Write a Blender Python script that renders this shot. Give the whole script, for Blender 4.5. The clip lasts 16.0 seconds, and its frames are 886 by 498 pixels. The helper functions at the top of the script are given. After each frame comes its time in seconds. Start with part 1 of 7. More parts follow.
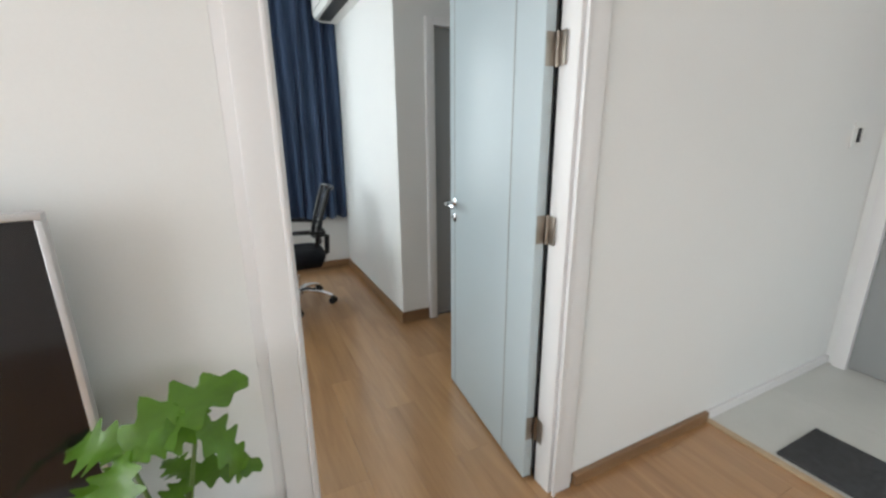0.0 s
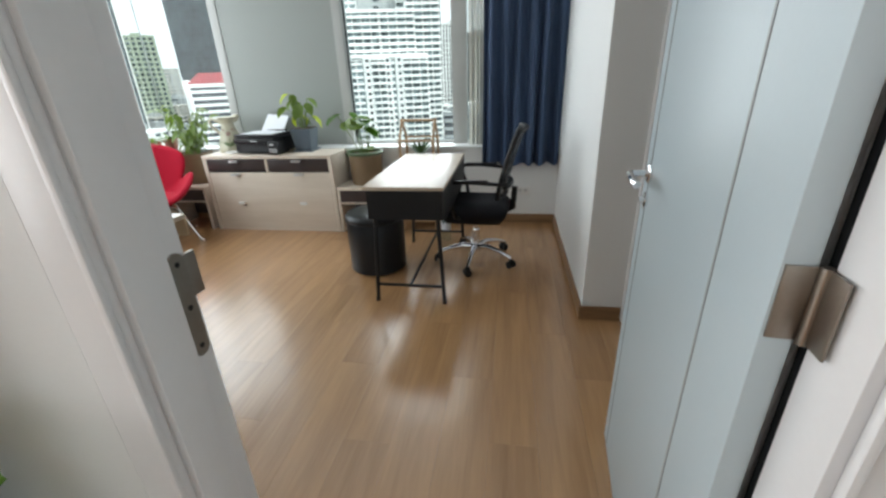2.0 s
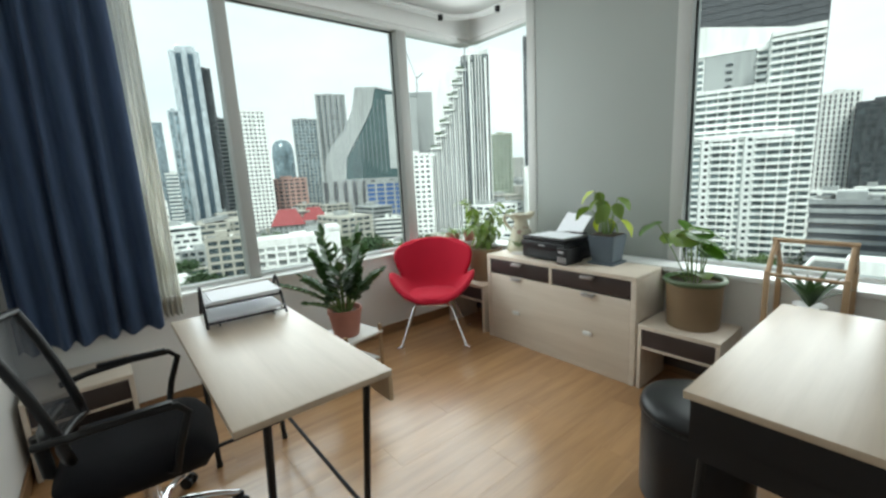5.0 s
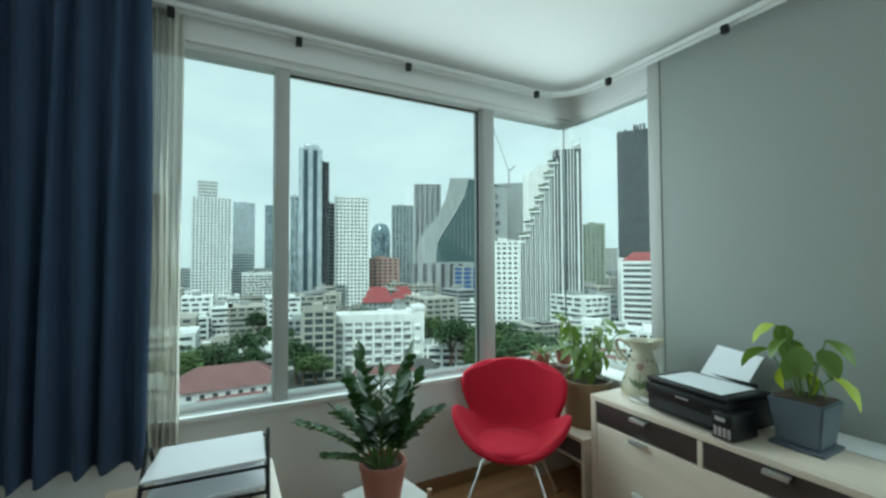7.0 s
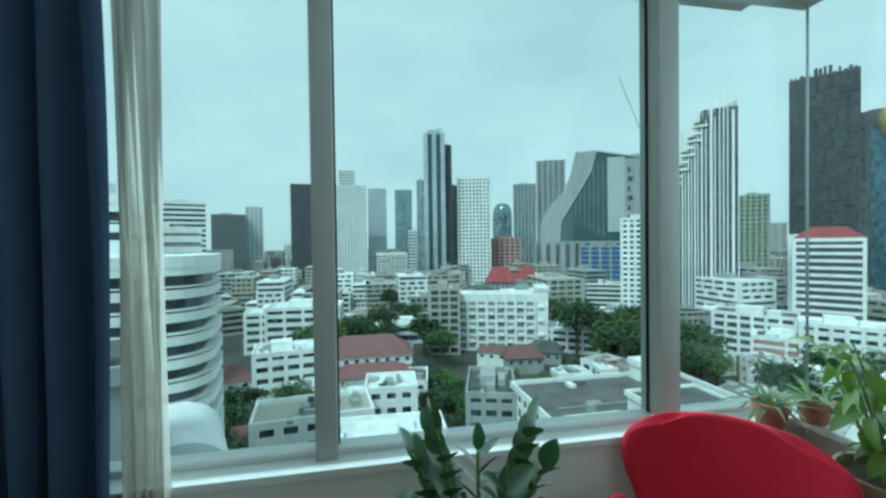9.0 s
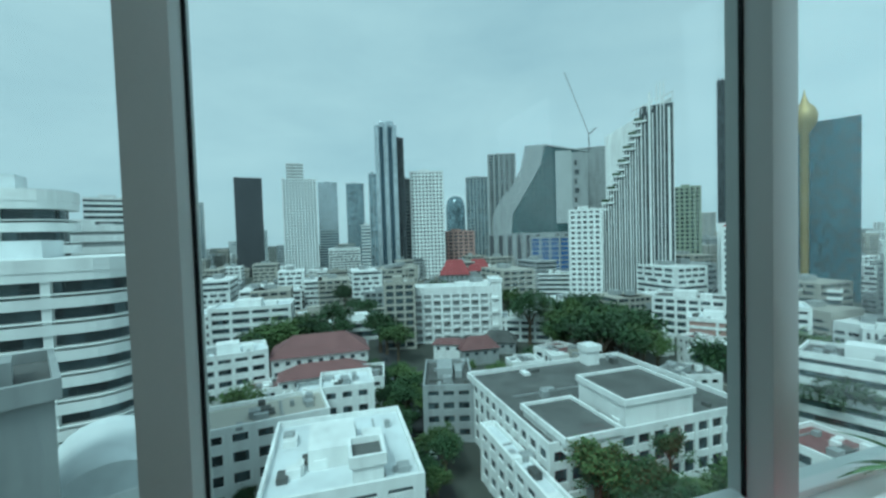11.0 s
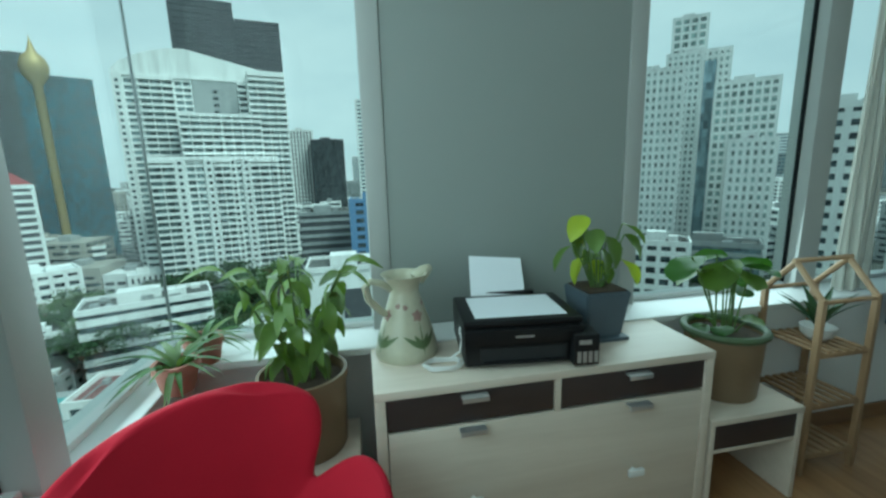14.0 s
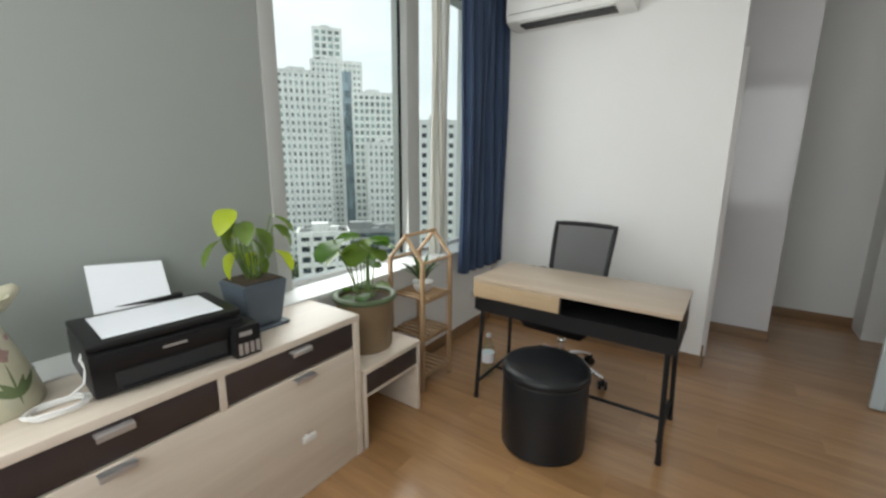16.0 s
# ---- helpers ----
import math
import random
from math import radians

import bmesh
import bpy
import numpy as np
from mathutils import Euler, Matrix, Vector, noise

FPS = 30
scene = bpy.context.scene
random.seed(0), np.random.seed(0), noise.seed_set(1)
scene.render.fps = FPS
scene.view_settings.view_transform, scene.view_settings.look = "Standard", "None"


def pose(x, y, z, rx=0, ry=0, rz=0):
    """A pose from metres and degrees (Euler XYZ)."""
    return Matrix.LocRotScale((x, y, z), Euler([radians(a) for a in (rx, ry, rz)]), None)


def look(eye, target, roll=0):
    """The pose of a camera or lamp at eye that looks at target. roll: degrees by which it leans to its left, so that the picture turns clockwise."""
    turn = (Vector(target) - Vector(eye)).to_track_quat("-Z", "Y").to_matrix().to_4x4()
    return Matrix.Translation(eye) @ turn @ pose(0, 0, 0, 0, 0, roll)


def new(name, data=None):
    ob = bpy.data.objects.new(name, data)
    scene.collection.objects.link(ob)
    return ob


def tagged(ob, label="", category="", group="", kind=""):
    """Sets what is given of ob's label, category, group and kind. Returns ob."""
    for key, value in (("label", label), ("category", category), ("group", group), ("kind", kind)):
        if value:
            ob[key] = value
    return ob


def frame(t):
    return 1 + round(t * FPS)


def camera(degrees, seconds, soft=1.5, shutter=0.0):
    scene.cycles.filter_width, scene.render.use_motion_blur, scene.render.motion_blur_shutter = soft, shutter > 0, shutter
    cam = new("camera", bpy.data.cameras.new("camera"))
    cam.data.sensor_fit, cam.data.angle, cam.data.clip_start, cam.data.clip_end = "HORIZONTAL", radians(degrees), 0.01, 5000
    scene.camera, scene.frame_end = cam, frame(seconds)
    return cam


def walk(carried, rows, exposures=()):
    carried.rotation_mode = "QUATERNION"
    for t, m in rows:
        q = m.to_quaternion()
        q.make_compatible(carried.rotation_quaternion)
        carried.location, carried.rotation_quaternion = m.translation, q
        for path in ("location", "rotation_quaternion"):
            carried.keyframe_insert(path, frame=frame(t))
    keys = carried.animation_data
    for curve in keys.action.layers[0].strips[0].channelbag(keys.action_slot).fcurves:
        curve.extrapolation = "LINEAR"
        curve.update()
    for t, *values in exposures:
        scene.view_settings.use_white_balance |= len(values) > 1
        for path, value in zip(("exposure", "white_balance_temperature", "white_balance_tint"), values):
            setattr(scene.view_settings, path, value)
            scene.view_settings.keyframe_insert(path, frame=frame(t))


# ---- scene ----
cam = camera(94.2, 16.0, 2.6)
PATH = [
    (0, (0.061, 0.024, 1.368), (0.915, 1.755, 0.844), -0.5),
    (0.5, (0.262, 0.203, 1.373), (0.777, 2.04, 0.773), -1.0),
    (1, (0.471, 0.328, 1.371), (0.616, 2.201, 0.684), -1.6),
    (1.5, (0.597, 0.44, 1.341), (0.462, 2.286, 0.582), -2.0),
    (2, (0.643, 0.635, 1.324), (0.335, 2.45, 0.543), -2.2),
    (2.5, (0.633, 0.784, 1.329), (0.161, 2.563, 0.546), -2.5),
    (3, (0.597, 0.99, 1.35), (-0.054, 2.713, 0.571), -2.8),
    (3.5, (0.521, 1.184, 1.343), (-0.35, 2.823, 0.6), -2.8),
    (4, (0.405, 1.342, 1.347), (-0.725, 2.846, 0.667), -3.4),
    (4.5, (0.296, 1.479, 1.365), (-1.063, 2.84, 0.816), -3.5),
    (5, (0.225, 1.648, 1.388), (-1.3, 2.892, 1.028), -3.1),
    (5.2, (0.196, 1.722, 1.397), (-1.376, 2.927, 1.122), -2.7),
    (7.3, (-0.544, 2.224, 1.497), (-2.34, 3.099, 1.573), 0.1),
    (7.5, (-0.651, 2.276, 1.485), (-2.473, 3.097, 1.554), 0.1),
    (8, (-0.9, 2.396, 1.497), (-2.793, 3.039, 1.529), 0.2),
    (8.5, (-1.129, 2.499, 1.481), (-3.077, 2.953, 1.48), -0.5),
    (8.7, (-1.217, 2.539, 1.498), (-3.181, 2.918, 1.468), -0.7),
    (10.8, (-2.072, 2.646, 1.501), (-4.02, 3.094, 1.429), -2.1),
    (11, (-2.119, 2.674, 1.496), (-4.028, 3.266, 1.427), -1.8),
    (11.5, (-2.269, 2.759, 1.464), (-3.955, 3.831, 1.403), -1.5),
    (12, (-2.397, 2.896, 1.413), (-3.698, 4.414, 1.349), -1.3),
    (12.5, (-2.339, 2.847, 1.445), (-3.192, 4.653, 1.344), -1.2),
    (13, (-2.253, 2.88, 1.434), (-2.681, 4.826, 1.264), -1.3),
    (13.5, (-2.187, 2.861, 1.413), (-2.206, 4.844, 1.149), -1.3),
    (14, (-2.154, 2.847, 1.389), (-1.777, 4.776, 1.023), -1.6),
    (14.5, (-2.191, 2.83, 1.375), (-1.434, 4.624, 0.92), -1.5),
    (15, (-2.206, 2.803, 1.357), (-1.106, 4.399, 0.866), -1.3),
    (15.5, (-2.183, 2.769, 1.373), (-0.798, 4.128, 0.89), -0.3),
    (16, (-2.147, 2.736, 1.385), (-0.532, 3.843, 0.979), 0.4),
]
EXPOSURES = [
    (0, 0.86, 6300, 8), (0.8, 0.7, 6300, 8), (2.5, 0.58, 6350, 9), (4.0, 0.56, 6450, 8), (4.6, 0.46, 6480, 6), (5.2, 0.24, 6450, 3), (7.3, -0.16, 5700, -14), (8.7, -0.31, 5250, -20),
    (10.8, -0.62, 5080, -18), (12.5, -0.64, 5130, -19), (13.5, -0.55, 5250, -21), (14.5, -0.27, 5600, -18),
    (15.3, 0.08, 6250, -2), (16, 0.28, 6750, 11)]
walk(cam, [(t, look(eye, target, roll)) for t, eye, target, roll in PATH], EXPOSURES)

# ---- overcast daylight ----
world = bpy.data.worlds.new("overcast_sky")
scene.world = world
world.use_nodes = True
wn, wl = world.node_tree.nodes, world.node_tree.links
wn.clear()
w_out = wn.new("ShaderNodeOutputWorld")
w_bg = wn.new("ShaderNodeBackground")
w_sky = wn.new("ShaderNodeTexSky")
w_sky.sky_type = "NISHITA"
w_sky.sun_disc = False
w_sky.sun_elevation, w_sky.sun_rotation = radians(52), radians(130)
w_scale = wn.new("ShaderNodeVectorMath")
w_scale.operation = "SCALE"
w_scale.inputs[3].default_value = 0.08
w_co = wn.new("ShaderNodeTexCoord")
w_map = wn.new("ShaderNodeMapping")
w_map.inputs["Scale"].default_value = (1.4, 1.4, 4.0)
w_noise = wn.new("ShaderNodeTexNoise")
w_noise.inputs["Scale"].default_value = 1.3
w_noise.inputs["Detail"].default_value = 7
w_noise.inputs["Roughness"].default_value = 0.55
w_ramp = wn.new("ShaderNodeValToRGB")
w_ramp.color_ramp.elements[0].position, w_ramp.color_ramp.elements[0].color = 0.3, (0.74, 0.81, 0.86, 1)
w_ramp.color_ramp.elements[1].position, w_ramp.color_ramp.elements[1].color = 0.72, (1.0, 1.03, 1.04, 1)
w_mix = wn.new("ShaderNodeMix")
w_mix.data_type = "RGBA"
w_mix.inputs[0].default_value = 0.9
wl.new(w_sky.outputs[0], w_scale.inputs[0])
wl.new(w_co.outputs["Generated"], w_map.inputs[0])
wl.new(w_map.outputs[0], w_noise.inputs["Vector"])
wl.new(w_noise.outputs[0], w_ramp.inputs[0])
wl.new(w_scale.outputs[0], w_mix.inputs[6])
wl.new(w_ramp.outputs[0], w_mix.inputs[7])
wl.new(w_mix.outputs[2], w_bg.inputs[0])
w_bg.inputs[1].default_value = 1.12
wl.new(w_bg.outputs[0], w_out.inputs[0])

sun = new("sun", bpy.data.lights.new("sun", "SUN"))
sun.data.energy, sun.data.angle, sun.data.color = 2.9, radians(18), (1.0, 0.97, 0.93)
sun.matrix_world = look((70, -60, 120), (0, 0, 0))


def window_light(name, eye, target, w, h, watts, colour=(0.93, 0.98, 1.0)):
    lamp = new(name, bpy.data.lights.new(name, "AREA"))
    lamp.data.shape, lamp.data.size, lamp.data.size_y = "RECTANGLE", w, h
    lamp.data.energy, lamp.data.color = watts, colour
    lamp.matrix_world = look(eye, target)
    return lamp


window_light("window_light_west", (-2.80, 3.2, 1.66), (0, 3.2, 1.5), 2.7, 1.85, 34)
window_light("window_light_corner", (-2.50, 4.56, 1.66), (-2.4, 0, 1.4), 0.8, 1.85, 7)
window_light("window_light_north", (-0.35, 4.56, 1.66), (-0.35, 0, 1.4), 1.0, 1.85, 14)
window_light("window_light_living", (-3.2, -0.6, 1.5), (3, -0.2, 1.2), 2.6, 2.0, 52, (1.0, 0.97, 0.96))
# Fill lamp added out of view to brighten the hall.
window_light("added_hall_fill", (2.2, -2.7, 1.6), (1.9, 1.0, 1.2), 2.0, 1.8, 5.5, (0.97, 0.97, 1.0))


# ---- materials ----
def mat(name, rgb, rough=0.5, metal=0.0, var=0.08, scale=3.0, fine=60.0, bump=0.05, spec=0.5, sheen=0.0, stretch=(1, 1, 1), rnd=0.0):
    """A surface with slow stains, fine grain and a little relief. rnd: how far pieces differ."""
    m = bpy.data.materials.new(name)
    m.use_nodes = True
    n, l = m.node_tree.nodes, m.node_tree.links
    b = n["Principled BSDF"]
    co = n.new("ShaderNodeTexCoord")
    mp = n.new("ShaderNodeMapping")
    mp.inputs["Scale"].default_value = stretch
    l.new(co.outputs["Object"], mp.inputs[0])
    n1 = n.new("ShaderNodeTexNoise")
    n1.inputs["Scale"].default_value, n1.inputs["Detail"].default_value = scale, 4
    n2 = n.new("ShaderNodeTexNoise")
    n2.inputs["Scale"].default_value, n2.inputs["Detail"].default_value = fine, 3
    l.new(mp.outputs[0], n1.inputs["Vector"])
    l.new(mp.outputs[0], n2.inputs["Vector"])
    add = n.new("ShaderNodeMath")
    add.operation = "MULTIPLY_ADD"
    add.inputs[1].default_value = 0.4
    l.new(n2.outputs[0], add.inputs[0])
    l.new(n1.outputs[0], add.inputs[2])
    last = add.outputs[0]
    if rnd:
        oi = n.new("ShaderNodeObjectInfo")
        sh = n.new("ShaderNodeMath")
        sh.operation = "MULTIPLY_ADD"
        sh.inputs[1].default_value = rnd
        l.new(oi.outputs["Random"], sh.inputs[0])
        l.new(last, sh.inputs[2])
        last = sh.outputs[0]
    rp = n.new("ShaderNodeValToRGB")
    mid = 0.7 + rnd * 0.5
    rp.color_ramp.elements[0].position, rp.color_ramp.elements[1].position = mid - 0.35 - rnd * 0.5, min(1.0, mid + 0.3 + rnd * 0.5)
    rp.color_ramp.elements[0].color = (*[c * (1 - var) for c in rgb], 1)
    rp.color_ramp.elements[1].color = (*[min(1, c * (1 + var)) for c in rgb], 1)
    l.new(last, rp.inputs[0])
    l.new(rp.outputs[0], b.inputs["Base Color"])
    b.inputs["Roughness"].default_value, b.inputs["Metallic"].default_value = rough, metal
    b.inputs["Specular IOR Level"].default_value = spec
    b.inputs["Sheen Weight"].default_value = sheen
    if bump:
        bp = n.new("ShaderNodeBump")
        bp.inputs["Strength"].default_value, bp.inputs["Distance"].default_value = bump, 0.004
        l.new(n2.outputs[0], bp.inputs["Height"])
        l.new(bp.outputs[0], b.inputs["Normal"])
    return m


def clear_pane(name, tint, gloss=0.05, veil=0.0):
    m = bpy.data.materials.new(name)
    m.use_nodes = True
    n, l = m.node_tree.nodes, m.node_tree.links
    n.remove(n["Principled BSDF"])
    tr = n.new("ShaderNodeBsdfTransparent")
    tr.inputs[0].default_value = (*tint, 1)
    gl = n.new("ShaderNodeBsdfGlossy")
    gl.inputs["Roughness"].default_value = gloss
    lw = n.new("ShaderNodeLayerWeight")
    lw.inputs[0].default_value = 0.5
    pw = n.new("ShaderNodeMath")
    pw.operation = "POWER"
    pw.inputs[1].default_value = 4.0
    fr = n.new("ShaderNodeMath")
    fr.operation = "MULTIPLY_ADD"
    fr.inputs[1].default_value, fr.inputs[2].default_value = 0.4, 0.012
    l.new(lw.outputs["Facing"], pw.inputs[0])
    l.new(pw.outputs[0], fr.inputs[0])
    mx = n.new("ShaderNodeMixShader")
    l.new(fr.outputs[0], mx.inputs[0])
    l.new(tr.outputs[0], mx.inputs[1])
    l.new(gl.outputs[0], mx.inputs[2])
    last = mx
    if veil:
        df = n.new("ShaderNodeBsdfDiffuse")
        df.inputs[0].default_value = (0.8, 0.8, 0.8, 1)
        m2 = n.new("ShaderNodeMixShader")
        m2.inputs[0].default_value = veil
        l.new(mx.outputs[0], m2.inputs[1])
        l.new(df.outputs[0], m2.inputs[2])
        last = m2
    l.new(last.outputs[0], n["Material Output"].inputs[0])
    return m


def cloth_net(name, rgb, opacity):
    """Woven net: part cloth, part holes."""
    m = bpy.data.materials.new(name)
    m.use_nodes = True
    n, l = m.node_tree.nodes, m.node_tree.links
    b = n["Principled BSDF"]
    b.inputs["Base Color"].default_value = (*rgb, 1)
    b.inputs["Roughness"].default_value = 0.8
    co = n.new("ShaderNodeTexCoord")
    nz = n.new("ShaderNodeTexNoise")
    nz.inputs["Scale"].default_value = 320
    l.new(co.outputs["Object"], nz.inputs["Vector"])
    ma = n.new("ShaderNodeMath")
    ma.operation = "MULTIPLY_ADD"
    ma.inputs[1].default_value, ma.inputs[2].default_value = 0.2, opacity - 0.1
    l.new(nz.outputs[0], ma.inputs[0])
    l.new(ma.outputs[0], b.inputs["Alpha"])
    return m


def wood(name, dark, light, rough, stretch, rnd=0.35, gloss_var=0.06):
    m = bpy.data.materials.new(name)
    m.use_nodes = True
    n, l = m.node_tree.nodes, m.node_tree.links
    b = n["Principled BSDF"]
    co = n.new("ShaderNodeTexCoord")
    oi = n.new("ShaderNodeObjectInfo")
    off = n.new("ShaderNodeVectorMath")
    off.operation = "SCALE"
    cb = n.new("ShaderNodeCombineXYZ")
    for k in range(3):
        l.new(oi.outputs["Random"], cb.inputs[k])
    off.inputs[3].default_value = 17.0
    l.new(cb.outputs[0], off.inputs[0])
    ad = n.new("ShaderNodeVectorMath")
    l.new(co.outputs["Object"], ad.inputs[0])
    l.new(off.outputs[0], ad.inputs[1])
    mp = n.new("ShaderNodeMapping")
    mp.inputs["Scale"].default_value = stretch
    l.new(ad.outputs[0], mp.inputs[0])
    n1 = n.new("ShaderNodeTexNoise")
    n1.inputs["Scale"].default_value, n1.inputs["Detail"].default_value, n1.inputs["Distortion"].default_value = 1.0, 6, 0.6
    n2 = n.new("ShaderNodeTexNoise")
    n2.inputs["Scale"].default_value, n2.inputs["Detail"].default_value = 6.0, 4
    l.new(mp.outputs[0], n1.inputs["Vector"])
    l.new(mp.outputs[0], n2.inputs["Vector"])
    s = n.new("ShaderNodeMath")
    s.operation = "MULTIPLY_ADD"
    s.inputs[1].default_value = 0.35
    l.new(n2.outputs[0], s.inputs[0])
    l.new(n1.outputs[0], s.inputs[2])
    s2 = n.new("ShaderNodeMath")
    s2.operation = "MULTIPLY_ADD"
    s2.inputs[1].default_value = rnd
    l.new(oi.outputs["Random"], s2.inputs[0])
    l.new(s.outputs[0], s2.inputs[2])
    rp = n.new("ShaderNodeValToRGB")
    rp.color_ramp.elements[0].position, rp.color_ramp.elements[1].position = 0.35 + rnd * 0.2, min(1, 0.95 + rnd * 0.6)
    rp.color_ramp.elements[0].color, rp.color_ramp.elements[1].color = (*dark, 1), (*light, 1)
    l.new(s2.outputs[0], rp.inputs[0])
    l.new(rp.outputs[0], b.inputs["Base Color"])
    rr = n.new("ShaderNodeMath")
    rr.operation = "MULTIPLY_ADD"
    rr.inputs[1].default_value, rr.inputs[2].default_value = gloss_var, rough
    l.new(n2.outputs[0], rr.inputs[0])
    l.new(rr.outputs[0], b.inputs["Roughness"])
    b.inputs["Specular IOR Level"].default_value = 0.75
    bp = n.new("ShaderNodeBump")
    bp.inputs["Strength"].default_value, bp.inputs["Distance"].default_value = 0.05, 0.002
    l.new(n2.outputs[0], bp.inputs["Height"])
    l.new(bp.outputs[0], b.inputs["Normal"])
    return m


M_WALL = mat("white_wall_paint", (0.76, 0.76, 0.75), 0.62, var=0.03, scale=1.2, fine=180, bump=0.06)
M_GREY = mat("pale_grey_panel", (0.295, 0.315, 0.298), 0.6, var=0.03, scale=1.0, fine=160, bump=0.04)
M_CEIL = mat("ceiling_paint", (0.78, 0.78, 0.77), 0.7, var=0.02, scale=1, fine=120, bump=0.05)
M_TRIM = mat("white_gloss_trim", (0.74, 0.73, 0.73), 0.35, var=0.03, scale=4, fine=90, bump=0.02)
M_FRAME = mat("white_powder_coated_frame", (0.72, 0.73, 0.72), 0.4, var=0.04, scale=3, fine=200, bump=0.03)
# Grey mullion coating; on two white jambs it paints their shade.
M_MULL = mat("grey_frame_and_jamb_shade", (0.42, 0.425, 0.41), 0.45, var=0.05, scale=3, fine=200, bump=0.03)
M_GASKET = mat("black_rubber_gasket", (0.008, 0.009, 0.010), 0.8, var=0.2, bump=0.02, spec=0.2)
M_DOOR = mat("pale_blue_grey_door_paint", (0.45, 0.52, 0.55), 0.36, var=0.03, scale=2, fine=120, bump=0.03)
# Grey of the inner doors; also the painted groove shade on door_1.
M_DOOR_DARK = mat("grey_door_paint_and_groove_shade", (0.30, 0.31, 0.31), 0.4, var=0.05, scale=2, fine=120, bump=0.03)
M_GLOSS = mat("white_gloss_panel", (0.66, 0.65, 0.67), 0.1, var=0.02, scale=2, fine=60, bump=0.01)
M_NICKEL = mat("dark_satin_nickel", (0.30, 0.265, 0.23), 0.36, 1.0, var=0.12, scale=9, fine=160, bump=0.05)
M_CHROME = mat("polished_chrome", (0.78, 0.78, 0.79), 0.08, 1.0, var=0.04, scale=6, fine=60, bump=0.0)
M_BLACKSTEEL = mat("black_powder_coated_steel", (0.012, 0.012, 0.013), 0.45, var=0.2, scale=6, fine=300, bump=0.06, spec=0.25)
M_BLACKPLASTIC = mat("black_plastic", (0.009, 0.009, 0.010), 0.38, var=0.2, scale=6, fine=250, bump=0.05, spec=0.3)
M_BLACKFABRIC = mat("black_seat_fabric", (0.008, 0.008, 0.010), 0.85, var=0.25, scale=10, fine=500, bump=0.2, spec=0.2)
M_LEATHER = mat("black_faux_leather", (0.012, 0.013, 0.015), 0.33, var=0.2, scale=6, fine=140, bump=0.2, spec=0.3)
M_NET = cloth_net("black_mesh_back", (0.012, 0.014, 0.018), 0.72)
M_SHEER = cloth_net("cream_sheer_cloth", (0.72, 0.71, 0.64), 0.62)
M_RED = mat("red_wool_upholstery", (0.43, 0.006, 0.028), 0.8, var=0.1, scale=5, fine=320, bump=0.2, spec=0.25, sheen=0.05)
M_CURTAIN = mat("navy_curtain_cloth", (0.042, 0.066, 0.122), 0.75, var=0.14, scale=4, fine=260, bump=0.15, spec=0.2, sheen=0.06)
M_FLOOR = wood("oak_laminate", (0.25, 0.125, 0.05), (0.44, 0.245, 0.108), 0.17, (16, 1.1, 1), rnd=0.16)
M_SKIRT = wood("oak_skirting", (0.15, 0.08, 0.035), (0.30, 0.17, 0.08), 0.35, (1.5, 1.5, 14), rnd=0.1)
M_WASH = wood("white_washed_oak", (0.60, 0.51, 0.42), (0.72, 0.635, 0.54), 0.38, (1.3, 14, 14), rnd=0.08)
M_DESK = wood("pale_oak_desk_top", (0.38, 0.295, 0.21), (0.49, 0.395, 0.295), 0.30, (1.2, 14, 4), rnd=0.05)
M_DESKSIDE = wood("pale_oak_drawer_front", (0.36, 0.25, 0.145), (0.50, 0.37, 0.23), 0.35, (1.2, 4, 14), rnd=0.05)
M_ESPRESSO = mat("dark_brown_drawer_front", (0.045, 0.033, 0.032), 0.35, var=0.15, scale=5, fine=120, bump=0.04)
M_PINE = wood("pine_sticks", (0.27, 0.16, 0.08), (0.44, 0.29, 0.16), 0.5, (8, 8, 1.5), rnd=0.2)
M_PAPER = mat("white_paper", (0.80, 0.82, 0.86), 0.7, var=0.02, scale=3, fine=200, bump=0.02)
M_TERRA = mat("terracotta", (0.36, 0.155, 0.115), 0.75, var=0.15, scale=6, fine=90, bump=0.12)
M_BROWNPOT = mat("brown_plastic_planter", (0.21, 0.145, 0.083), 0.5, var=0.1, scale=5, fine=90, bump=0.05)
M_GREENRIM = mat("olive_green_rim", (0.08, 0.115, 0.055), 0.5, var=0.12, scale=8, fine=90, bump=0.05)
M_SLATEPOT = mat("slate_blue_pot", (0.085, 0.11, 0.135), 0.45, var=0.12, scale=6, fine=90, bump=0.06)
M_SOIL = mat("potting_soil", (0.055, 0.037, 0.024), 0.95, var=0.5, scale=30, fine=160, bump=0.9)
M_CREAM = mat("cream_glazed_ceramic", (0.50, 0.48, 0.36), 0.3, var=0.12, scale=7, fine=50, bump=0.04)
M_OLIVEPAINT = mat("olive_leaf_glaze", (0.12, 0.16, 0.07), 0.35, var=0.2, scale=20, fine=90, bump=0.03)
M_ROSEPAINT = mat("rose_brown_glaze", (0.30, 0.19, 0.165), 0.35, var=0.25, scale=25, fine=90, bump=0.03)
M_WHITEPLASTIC = mat("white_plastic", (0.74, 0.74, 0.72), 0.35, var=0.04, scale=5, fine=90, bump=0.02)
# Near black: painted shade of slots and gaps, also the dark switch rocker.
M_GAPSHADE_BLACK = mat("slot_shade_and_dark_rocker", (0.015, 0.016, 0.018), 0.6, var=0.2, bump=0.0)
M_LEAF_DARK = mat("dark_glossy_leaf", (0.021, 0.052, 0.015), 0.4, var=0.3, scale=14, fine=60, bump=0.1, rnd=0.5)
